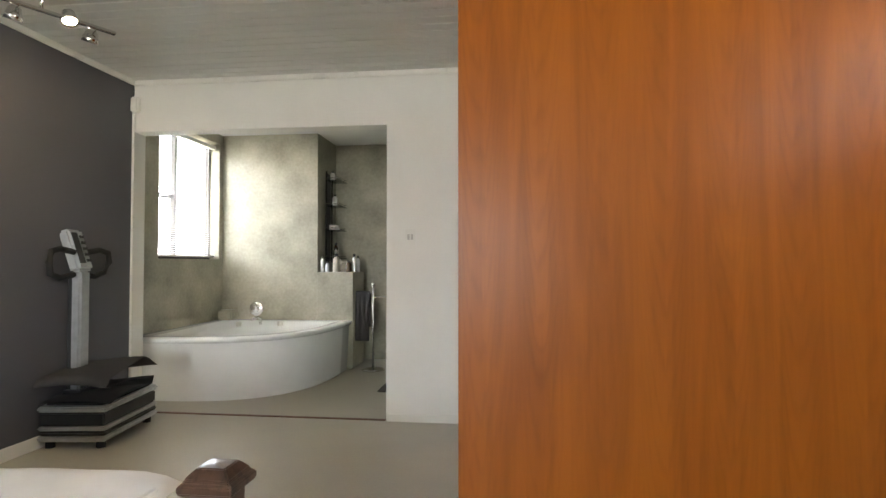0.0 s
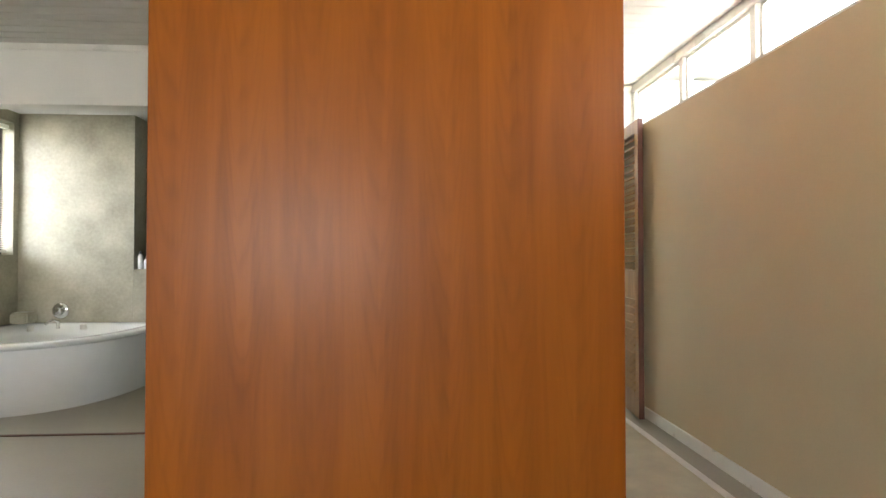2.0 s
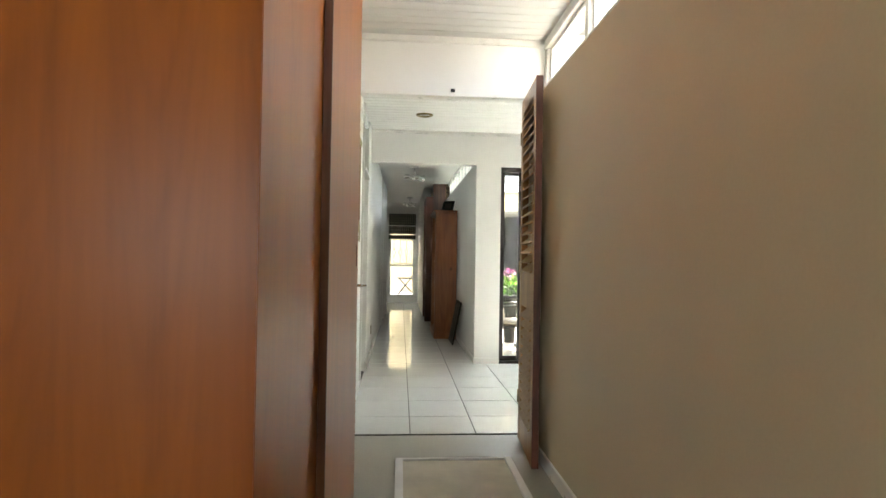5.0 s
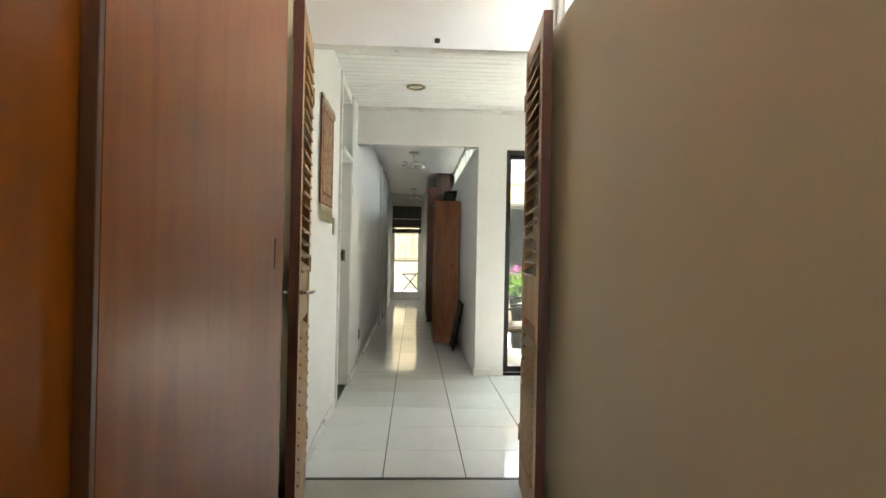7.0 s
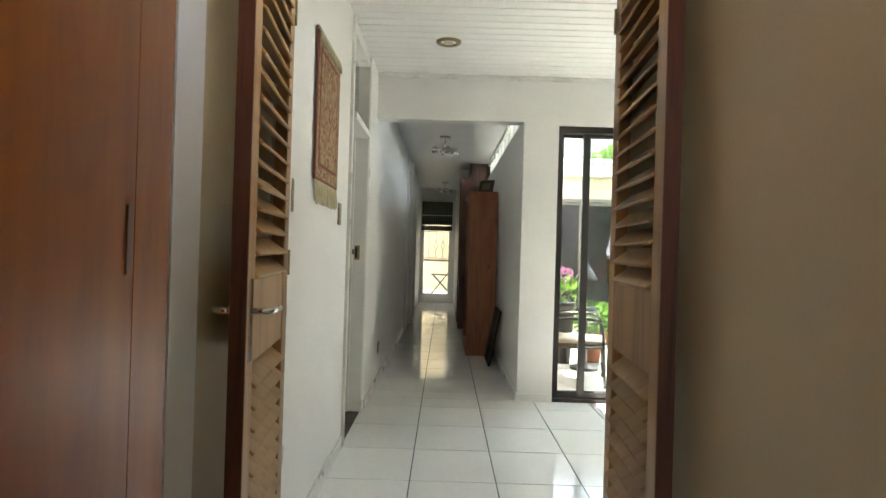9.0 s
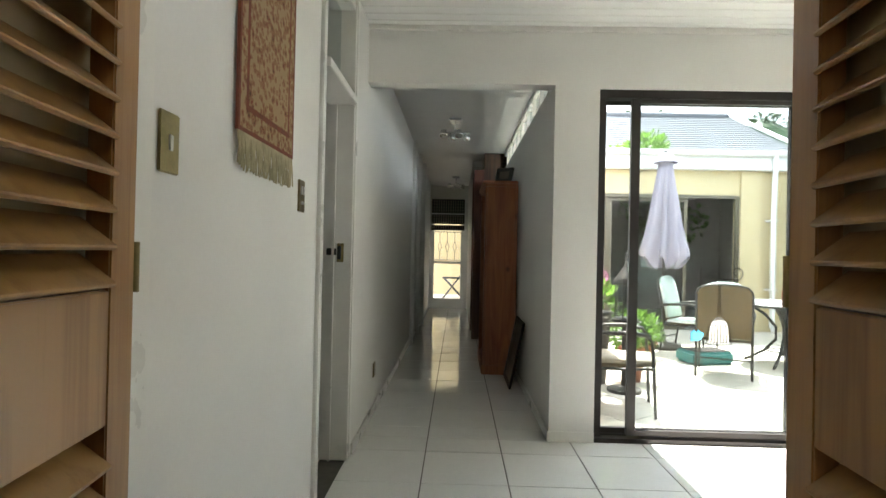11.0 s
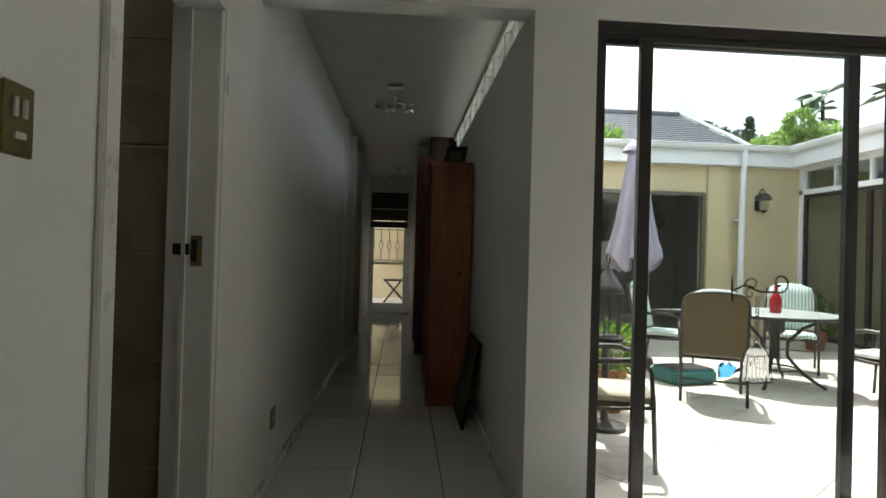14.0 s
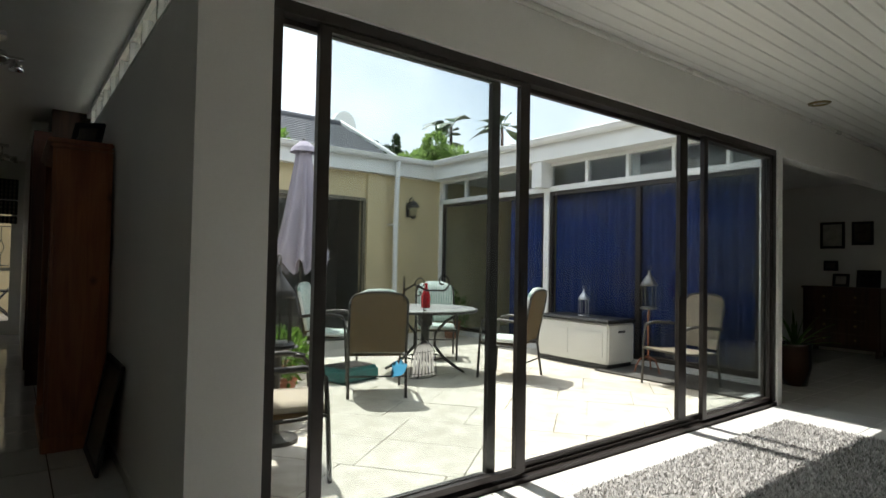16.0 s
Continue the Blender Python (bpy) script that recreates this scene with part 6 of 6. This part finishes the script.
# corridor ------------------------------------------------------------


def bookcase():
    b = thing("bookcase", "tall knotty pine bookcase against the corridor wall", "bookcase")
    x0, x1, y0, y1, H = 2.37, 2.685, 10.53, 11.55, 1.93
    part("side_panel", boxes((x0, x1, y0, y0 + 0.022, 0.0, H), bevel=0.002), PINE, b)
    part("side_panel", boxes((x0, x1, y1 - 0.022, y1, 0.0, H), bevel=0.002), PINE, b)
    part("back_panel", boxes((x1 - 0.012, x1 - 0.002, y0 + 0.023, y1 - 0.023, 0.08, H)), PINE, b)
    for z in (0.09, 0.45, 0.82, 1.18, 1.55, 1.90):
        part("shelf", boxes((x0 + 0.02, x1 - 0.013, y0 + 0.0225, y1 - 0.0225, z, z + 0.022), bevel=0.002), PINE, b)
    part("face_frame", boxes((x0 - 0.02, x0 - 0.001, y0 - 0.004, y0 + 0.06, 0.10, H), (x0 - 0.02, x0 - 0.001, y1 - 0.06, y1 + 0.004, 0.10, H), bevel=0.003), PINE, b)
    part("plinth", boxes((x0 - 0.03, x1, y0 - 0.010, y1 + 0.010, 0.0, 0.10), bevel=0.006), PINE, b)
    part("cornice", boxes((x0 - 0.03, x1, y0 - 0.012, y1 + 0.012, H + 0.001, H + 0.03), (x0 - 0.05, x1, y0 - 0.02, y1 + 0.02, H + 0.031, H + 0.062), bevel=0.008), PINE, b)
    return b


bookcase()
rng = random.Random(12)
hues = ((0.16, 0.03, 0.03), (0.04, 0.06, 0.14), (0.3, 0.26, 0.18), (0.05, 0.09, 0.05), (0.2, 0.12, 0.05), (0.5, 0.48, 0.44))
book_mats = [surface("book_cloth", c, 0.7, vary=0.1, bump=0.2) for c in hues]
for z in (0.112, 0.472, 0.842, 1.202, 1.572):
    yy = 10.57
    while yy < 11.2:
        w, h, d = rng.uniform(0.018, 0.045), rng.uniform(0.18, 0.29), rng.uniform(0.14, 0.2)
        bk = tagged(mesh_ob("book", boxes((2.40, 2.40 + d, yy, yy + w, z, z + h), bevel=0.002, seg=1), rng.choice(book_mats)), "cloth-bound book standing on a pine shelf", "book", "books in the bookcase")
        yy += w + 0.002


def picture(m, w, h, label, mat, fmat):
    p = thing("picture", label, "picture", m)
    part("frame", boxes((-w / 2, w / 2, 0, 0.022, 0, 0.04), (-w / 2, w / 2, 0, 0.022, h - 0.04, h), (-w / 2, -w / 2 + 0.04, 0, 0.022, 0.04, h - 0.04), (w / 2 - 0.04, w / 2, 0, 0.022, 0.04, h - 0.04), bevel=0.003), fmat, p)
    part("sheet", boxes((-w / 2 + 0.035, w / 2 - 0.035, 0.008, 0.014, 0.035, h - 0.035)), mat, p)
    return p


ART = surface("muted_print", (0.10, 0.085, 0.06), 0.35, vary=0.4, scale=7, bump=0, second=(0.03, 0.03, 0.03))
picture(pose(2.565, 10.19, 0.004, -11, 0, -90), 0.60, 0.62, "dark framed picture leaning against corridor wall", ART, BLACK)
picture(pose(2.53, 10.68, 1.994, -18, 0, -35), 0.2, 0.17, "small dark framed photograph on the bookcase top", ART, BLACK)

for k, yy in enumerate((12.35, 13.35, 14.3)):
    tagged(mesh_ob("wall_pilaster", boxes((1.447, 1.49 + 0.012 * k, yy, yy + 0.12, 0, HALL_Z - 0.016), bevel=0.004), WHITE), kind="structure")
d3 = thing("door_3", "dark wooden door standing in the corridor wall", "door")
part("leaf", boxes((2.36, 2.40, 13.0, 13.85, 0.0, 2.3), bevel=0.004), DARKWOOD, d3)
part("frame", boxes((2.30, 2.44, 12.9, 12.999, 0, 2.36), (2.30, 2.44, 13.851, 13.95, 0, 2.36), (2.30, 2.44, 12.9, 13.95, 2.361, 2.45)), LOUVRE_EDGE, d3)
wall_x("wall_corridor_end_east", 2.30, 2.45, 13.96, 17.4, 0, HALL_Z, WHITE)
wall_y("wall_corridor_return", 2.45, 2.95, 13.2, 13.35, 0, HALL_Z, DARKWOOD)
cw = thing("window_corridor", "high strip window with white bars above corridor wall", "window", kind="structure")
part("window_sill", boxes((2.70, 2.86, 8.62, 13.2, 2.401, 2.415)), TRIM, cw)
part("window_head", boxes((2.75, 2.82, 8.62, 13.2, 2.70, 2.744)), TRIM, cw)
yy = 8.66
while yy < 13.2:
    part("mullion", boxes((2.755, 2.815, yy, yy + 0.04, 2.415, 2.70), bevel=0.003), TRIM, cw)
    g = part("pane", boxes((2.783, 2.788, yy + 0.04, yy + 0.46, 2.415, 2.70)), GLASS_DIM, cw)
    g.visible_shadow = False
    yy += 0.46

# far glass door with blind, chair and fence outside
fw = thing("door_4", "glazed end door with white frame", "glass door", kind="structure")
wall_y("wall_corridor_end", 1.28, 2.95, 17.4, 17.55, 0, HALL_Z, WHITE, [(1.50, 2.20, 0.16, 2.42)])
part("frame", boxes((1.50, 1.55, 17.41, 17.5, 0.16, 2.42), (2.15, 2.20, 17.41, 17.5, 0.16, 2.42), (1.55, 2.15, 17.41, 17.5, 2.36, 2.42), (1.55, 2.15, 17.41, 17.5, 0.16, 0.22), (1.55, 2.15, 17.42, 17.49, 1.0, 1.05)), TRIM, fw)
g = part("pane", boxes((1.55, 2.15, 17.45, 17.456, 0.22, 2.36)), GLASS, fw)
g.visible_shadow = False
PLAID = stripes_mat("plaid_blind_cloth", (0.03, 0.04, 0.035), (0.22, 0.2, 0.15), 6.0, "X", 0.9, "Z")
rb = thing("roman_blind", "dark plaid roman blind half raised over end door", "blind")
for k, (za, zb) in enumerate(((2.12, 2.44), (1.88, 2.10), (1.74, 1.86))):
    part("fold", boxes((1.48, 2.22, 17.36 - 0.012 * k, 17.385 - 0.008 * k, za, zb), bevel=0.006), PLAID, rb)
part("batten", boxes((1.48, 2.22, 17.35, 17.385, 2.101, 2.119), bevel=0.003), SHEET, rb)


def folding_chair(m):
    c = thing("folding_chair", "black metal folding chair outside the end door", "chair", m)
    for s in (-1, 1):
        y = s * 0.2
        part("back_leg", tube([(-0.22, y, 0.0), (0.16, y * 0.95, 0.50), (0.24, y * 0.9, 0.66), (0.30, y * 0.8, 0.80)], 0.011, 8), BLACK, c, smooth=True)
        part("front_leg", tube([(0.24, y * 1.05, 0.0), (-0.18, y * 1.05, 0.45)], 0.011, 8), BLACK, c, smooth=True)
    part("seat", boxes((-0.22, 0.18, -0.19, 0.19, 0.44, 0.465), bevel=0.01), BLACK, c)
    part("backrest", boxes((0.255, 0.275, -0.17, 0.17, 0.64, 0.82), bevel=0.009), BLACK, c)
    return c


folding_chair(pose(1.98, 18.2, 0.13) @ Matrix.Scale(1.15, 4))
slab("porch_floor", 0.2, 3.4, 17.55, 20.0, -0.2, 0.13, STONE)
# unseen slab added overhead to keep sun off most of the porch
slab("porch_shade_slab", 0.2, 3.4, 17.56, 19.3, 2.62, 2.72, FASCIA)
slab("porch_wall", 0.2, 3.4, 20.0, 20.15, -0.2, 2.6, YELLOW)
gr = thing("wall_grille", "white wrought iron grille on the porch wall", "grille")
for k in range(7):
    x = 1.2 + 0.2 * k
    part("bar", tube([(x, 19.94, 1.05), (x, 19.94, 1.25), (x - 0.05, 19.94, 1.4), (x, 19.94, 1.55), (x, 19.94, 1.8)], 0.008, 6), BRONZE, gr)
    part("bar", tube([(x, 19.94, 1.25), (x + 0.05, 19.94, 1.4), (x, 19.94, 1.55)], 0.008, 6), BRONZE, gr)
part("rail", boxes((1.1, 2.5, 19.93, 19.95, 1.79, 1.81), (1.1, 2.5, 19.93, 19.95, 1.04, 1.06)), BRONZE, gr)

# hall east end and dining corner --------------------------------------
PILE = surface("grey_shag_wool", (0.42, 0.41, 0.39), 0.95, vary=0.3, scale=25, bump=0.0)
sh = thing("shag_rug", "thick grey and white shag rug on white tiles", "rug")
part("backing", boxes((4.6, 7.25, 6.15, 8.2, 0.0, 0.012), bevel=0.004), PILE, sh)
rng = np.random.default_rng(5)
N = 42000
bx_, by_ = rng.uniform(4.6, 7.25, N), rng.uniform(6.15, 8.2, N)
ang, lean, hh = rng.uniform(0, 6.283, N), rng.uniform(0.006, 0.026, N), rng.uniform(0.012, 0.028, N)
wx, wy = 0.0045 * np.cos(ang), 0.0045 * np.sin(ang)
verts = np.stack([np.stack([bx_ - wx, by_ - wy, np.full(N, 0.011)], 1), np.stack([bx_ + wx, by_ + wy, np.full(N, 0.011)], 1), np.stack([bx_ - lean * np.sin(ang), by_ + lean * np.cos(ang), 0.011 + hh], 1)], 1).reshape(-1, 3)
me = bpy.data.meshes.new("pile")
me.from_pydata(verts.tolist(), [], np.arange(3 * N).reshape(-1, 3).tolist())


def island_mat(name, a, b_):
    m, n, l, b = shader(name)
    ge = n.new("ShaderNodeNewGeometry")
    cr = n.new("ShaderNodeValToRGB")
    cr.color_ramp.elements[0].color, cr.color_ramp.elements[1].color = (*a, 1), (*b_, 1)
    l.new(ge.outputs["Random Per Island"], cr.inputs["Fac"])
    l.new(cr.outputs["Color"], b.inputs["Base Color"])
    b.inputs["Roughness"].default_value = 0.9
    return m


me.materials.append(island_mat("shag_strands", (0.22, 0.215, 0.205), (0.68, 0.67, 0.64)))
pile = new("pile", me)
pile.parent = sh
tagged(pile, "long grey and white strands", kind="stuff")


def dresser():
    d = thing("dresser", "dark reddish wooden chest of drawers against the wall", "dresser")
    x0, x1, y0, y1 = 12.02, 12.48, 8.85, 9.85
    part("body", boxes((x0 + 0.02, x1, y0, y1, 0.1, 0.98), bevel=0.004), DARKWOOD, d)
    part("top", boxes((x0 - 0.01, x1, y0 - 0.02, y1 + 0.02, 0.981, 1.01), bevel=0.006), DARKWOOD, d)
    for k in range(4):
        z = 0.13 + k * 0.21
        dr = part("drawer", boxes((x0, x0 + 0.019, y0 + 0.03, y1 - 0.03, z, z + 0.19), bevel=0.004), DARKWOOD, d)
        for yy in (y0 + 0.3, y1 - 0.3):
            part("knob", lathe([(0, 0), (0.015, 0.005), (0.018, 0.02), (0, 0.028)], n=10, m=Matrix.Translation((x0, yy, z + 0.1)) @ Matrix.Rotation(radians(-90), 4, "Y")), BRASS, dr)
    for yy in (y0 + 0.04, y1 - 0.04):
        for xx in (x0 + 0.06, x1 - 0.05):
            part("foot", boxes((xx - 0.03, xx + 0.03, yy - 0.03, yy + 0.03, 0, 0.099), bevel=0.004), DARKWOOD, d)


dresser()
PAPER = surface("pale_print", (0.5, 0.48, 0.44), 0.6, vary=0.2, scale=9, bump=0)
for yy, z, w, h, lb, mt in ((9.2, 1.65, 0.28, 0.36, "dark framed picture on the white wall", ART), (9.6, 1.6, 0.34, 0.42, "pale framed print on the white wall", PAPER), (9.62, 1.25, 0.2, 0.16, "small dark framed picture on white wall", ART)):
    picture(pose(12.478, yy, z, 0, 0, -90), w, h, lb, mt, BLACK)
for yy, w, h, lb, mt in ((9.05, 0.3, 0.26, "dark storage box on the dresser", BLACK), (9.4, 0.22, 0.2, "pale framed photograph on the dresser", PAPER)):
    picture(pose(12.2, yy, 1.011, -10, 0, -90), w, h, lb, mt, BLACK)
us = thing("umbrella_stand", "tall white umbrella stand holding walking sticks", "umbrella stand", pose(12.2, 8.62, 0))
part("vase", lathe([(0, 0), (0.10, 0), (0.09, 0.05), (0.13, 0.35), (0.12, 0.55), (0.14, 0.6), (0.125, 0.6), (0.11, 0.54), (0, 0.1)], n=20), BATH, us, smooth=True)
for k in range(4):
    a = k * 1.4
    part("stick", tube([(0, 0, 0.12), (0.08 * math.cos(a), 0.08 * math.sin(a), 0.7), (0.13 * math.cos(a), 0.13 * math.sin(a), 0.95), (0.19 * math.cos(a), 0.19 * math.sin(a), 0.97)], 0.012, 8), DARKWOOD, us, smooth=True)


def spiky_plant(m):
    p = thing("potted_plant", "spiky green plant in a dark glazed pot on white tiles", "potted plant", m)
    part("pot", lathe([(0, 0), (0.12, 0), (0.16, 0.2), (0.15, 0.42), (0.17, 0.45), (0.14, 0.45), (0.13, 0.4), (0, 0.4)], n=24), AMBER, p, "dark glazed pot", True)
    rng = random.Random(77)
    for k in range(22):
        a, el, L = rng.uniform(0, 6.283), rng.uniform(0.3, 1.4), rng.uniform(0.35, 0.6)
        bm = bmesh.new()
        prev = None
        for i in range(6):
            f = i / 5
            c = Vector((L * f * math.cos(el) * math.cos(a), L * f * math.cos(el) * math.sin(a), 0.40 + L * f * math.sin(el) - 0.25 * L * f * f))
            s = Vector((-math.sin(a), math.cos(a), 0)) * 0.02 * (1 - f) ** 0.6
            cur = (bm.verts.new(c + s), bm.verts.new(c + Vector((0, 0, -0.006))), bm.verts.new(c - s))
            if prev:
                bm.faces.new((prev[0], prev[1], cur[1], cur[0]))
                bm.faces.new((prev[1], prev[2], cur[2], cur[1]))
            prev = cur
        part("leaf", bm, LEAF, p)


spiky_plant(pose(9.0, 8.80, 0))

# stickers on the glass: scroll bracket, chain, cage and blue bird
INK = surface("dark_vinyl_print", (0.05, 0.045, 0.04), 0.5, vary=0.05, bump=0)
BIRD = leafy("sky_blue_vinyl", (0.06, 0.34, 0.58), (0.12, 0.5, 0.8))
PALE = leafy("pale_vinyl_print", (0.5, 0.49, 0.46), (0.55, 0.54, 0.5))
GX, GY = 3.81, 8.518
st = thing("glass_sticker", "vinyl birdcage sticker hanging from a scroll on glass", "sticker")


def flat_line(pts, w=0.006, thin=False):
    """A flat drawn stroke on the pane."""
    bm = bmesh.new()
    rows = []
    for i, p in enumerate(pts):
        d = Vector(pts[min(i + 1, len(pts) - 1)]) - Vector(pts[max(i - 1, 0)])
        d.normalize()
        s = Vector((-d.y, d.x)) * w / 2
        rows.append([bm.verts.new((GX + p[0] + s.x, GY, p[1] + s.y)), bm.verts.new((GX + p[0] - s.x, GY, p[1] - s.y))])
    for a, b in zip(rows, rows[1:]):
        bm.faces.new((a[0], b[0], b[1], a[1]))
    if not thin:
        bmesh.ops.solidify(bm, geom=bm.faces[:], thickness=0.0006)
    return bm


def spiral(cx, cz, r0, r1, a0, a1, n=28):
    return [(cx + (r0 + (r1 - r0) * i / n) * math.cos(radians(a0 + (a1 - a0) * i / n)), cz + (r0 + (r1 - r0) * i / n) * math.sin(radians(a0 + (a1 - a0) * i / n))) for i in range(n + 1)]


part("bracket", flat_line([(-0.11, 1.05), (-0.11, 1.17)], 0.008), INK, st)
part("scroll", flat_line([(-0.11, 1.10), (-0.05, 1.13), (0.03, 1.10), (0.10, 1.10)] + spiral(0.13, 1.145, 0.05, 0.012, -115, 300), 0.008), INK, st)
part("scroll", flat_line(spiral(-0.01, 1.135, 0.035, 0.01, 200, -160), 0.006), INK, st)
part("scroll", flat_line(spiral(-0.02, 1.09, 0.028, 0.008, 60, 420), 0.006), INK, st)
for k in range(13):
    part("chain_link", flat_line(spiral(0.018, 1.07 - k * 0.0155, 0.008, 0.009, 0, 360, 10), 0.004), INK, st)
cage = [(0.018, 0.795), (-0.005, 0.785), (-0.03, 0.762), (-0.047, 0.73), (-0.055, 0.69), (-0.06, 0.62), (-0.068, 0.585)]
cage = [(x, 1.10 + 0.83 * (z - 1.10)) for x, z in cage]
part("cage_bar", flat_line(cage, 0.004), INK, st)
part("cage_bar", flat_line([(0.036 - x, z) for x, z in cage], 0.004), INK, st)
for k in range(7):
    f = (k - 3) / 4.0
    part("cage_bar", flat_line([(0.018 + f * (0.018 - x), z) for x, z in cage], 0.013, True), PALE, st)
for z, w in ((0.797, 0.066), (0.688, 0.082), (0.668, 0.086)):
    part("cage_band", flat_line([(0.018 + w * (k - 4) / 4, z - 0.008 * (1 - ((k - 4) / 4) ** 2)) for k in range(9)], 0.004), INK, st)
part("cage_ring", flat_line(spiral(0.018, 0.858, 0.012, 0.012, 0, 360, 12), 0.004), INK, st)


def silhouette(pts):
    bm = bmesh.new()
    bm.faces.new([bm.verts.new((GX + x, GY, z)) for x, z in pts])
    bmesh.ops.triangulate(bm, faces=bm.faces[:])
    return bm


# body with head, tail and two raised wings
bird = [(-0.100, 0.658), (-0.108, 0.668), (-0.120, 0.670), (-0.132, 0.664), (-0.138, 0.690), (-0.152, 0.668), (-0.165, 0.688), (-0.172, 0.662), (-0.190, 0.672), (-0.184, 0.642), (-0.176, 0.625), (-0.190, 0.610), (-0.165, 0.612), (-0.140, 0.612), (-0.118, 0.624), (-0.108, 0.644)]
bm = silhouette([(x + 0.02, z + 0.075) for x, z in bird])
part("bird_silhouette", bm, BIRD, st, "sky blue bird silhouette")

# floor tiles and paving, last ------------------------------------------
TX, TY, OX, OY = 0.4725, 0.4925, 1.900, 6.745
floor_hall = bpy.data.objects["floor_hall_slab"]
floor_corr = bpy.data.objects["floor_corridor_slab"]
floor_dine = bpy.data.objects["floor_dining_slab"]
tile_cache = {}


def tile_mesh(w, d):
    key = (round(w, 4), round(d, 4))
    if key not in tile_cache:
        bm = boxes((0.003, w - 0.003, 0.003, d - 0.003, -0.009, 0.0), bevel=0.0012, seg=1)
        me = bpy.data.meshes.new("tile")
        bmesh.ops.recalc_face_normals(bm, faces=bm.faces)
        bm.to_mesh(me)
        bm.free()
        me.materials.append(TILE)
        tile_cache[key] = me
    return tile_cache[key]


def tile_area(x0, x1, y0, y1, parent):
    i0, i1 = math.floor((x0 - OX) / TX), math.ceil((x1 - OX) / TX)
    j0, j1 = math.floor((y0 - OY) / TY), math.ceil((y1 - OY) / TY)
    for i in range(i0, i1):
        for j in range(j0, j1):
            xa, xb = max(x0, OX + i * TX), min(x1, OX + (i + 1) * TX)
            ya, yb = max(y0, OY + j * TY), min(y1, OY + (j + 1) * TY)
            if xb - xa < 0.02 or yb - ya < 0.02:
                continue
            o = new("tile", tile_mesh(xb - xa, yb - ya))
            o.location = (xa, ya, 0)
            o.parent = parent


tile_area(1.43, 12.5, 5.80, 8.485, floor_hall)
tile_area(1.447, 2.703, 8.485, 17.4, floor_corr)
tile_area(8.79, 12.5, 8.485, 10.6, floor_dine)
tile_area(7.88, 8.79, 8.485, 8.86, floor_dine)

paving = bpy.data.objects["patio_bed"]
PX0, PX1, PY0, PY1 = 2.86, FX - 0.04, 8.615, FY


def clip(poly, axis, lim, keep_less):
    out = []
    for a, b in zip(poly, poly[1:] + poly[:1]):
        ia = a[axis] <= lim if keep_less else a[axis] >= lim
        ib = b[axis] <= lim if keep_less else b[axis] >= lim
        if ia:
            out.append(a)
        if ia != ib:
            t = (lim - a[axis]) / (b[axis] - a[axis])
            out.append((a[0] + t * (b[0] - a[0]), a[1] + t * (b[1] - a[1])))
    return out


rng = random.Random(9)
ca, sa = math.cos(radians(38)), math.sin(radians(38))
S = 0.56
for i in range(-14, 15):
    shift = rng.uniform(0, 0.5)
    for j in range(-14, 15):
        u0, v0, u1, v1 = i * S, (j + shift) * S * 1.25, (i + 1) * S, (j + shift + 1) * S * 1.25
        g = 0.003
        cx, cy_ = 5.7, 11.6
        poly = [(cx + ca * u - sa * v, cy_ + sa * u + ca * v) for u, v in ((u0 + g, v0 + g), (u1 - g, v0 + g), (u1 - g, v1 - g), (u0 + g, v1 - g))]
        for axis, lim, less in ((0, PX0, False), (0, PX1, True), (1, PY0, False), (1, PY1, True)):
            poly = clip(poly, axis, lim, less) if len(poly) > 2 else []
        if len(poly) < 3:
            continue
        area = abs(sum(a[0] * b[1] - b[0] * a[1] for a, b in zip(poly, poly[1:] + poly[:1]))) / 2
        if area < 0.006:
            continue
        h = rng.uniform(-0.0015, 0.0015)
        bm = bmesh.new()
        lo = [bm.verts.new((x, y, PG - 0.013)) for x, y in poly]
        hi = [bm.verts.new((x, y, PG + h - 0.002)) for x, y in poly]
        mx_, my_ = sum(p[0] for p in poly) / len(poly), sum(p[1] for p in poly) / len(poly)
        tp = [bm.verts.new((x + (mx_ - x) * 0.015, y + (my_ - y) * 0.015, PG + h)) for x, y in poly]
        bm.faces.new(tp)
        n = len(poly)
        for k in range(n):
            q = (k + 1) % n
            bm.faces.new((lo[k], lo[q], hi[q], hi[k]))
            bm.faces.new((hi[k], hi[q], tp[q], tp[k]))
        part("paving_stone", bm, STONE, paving)
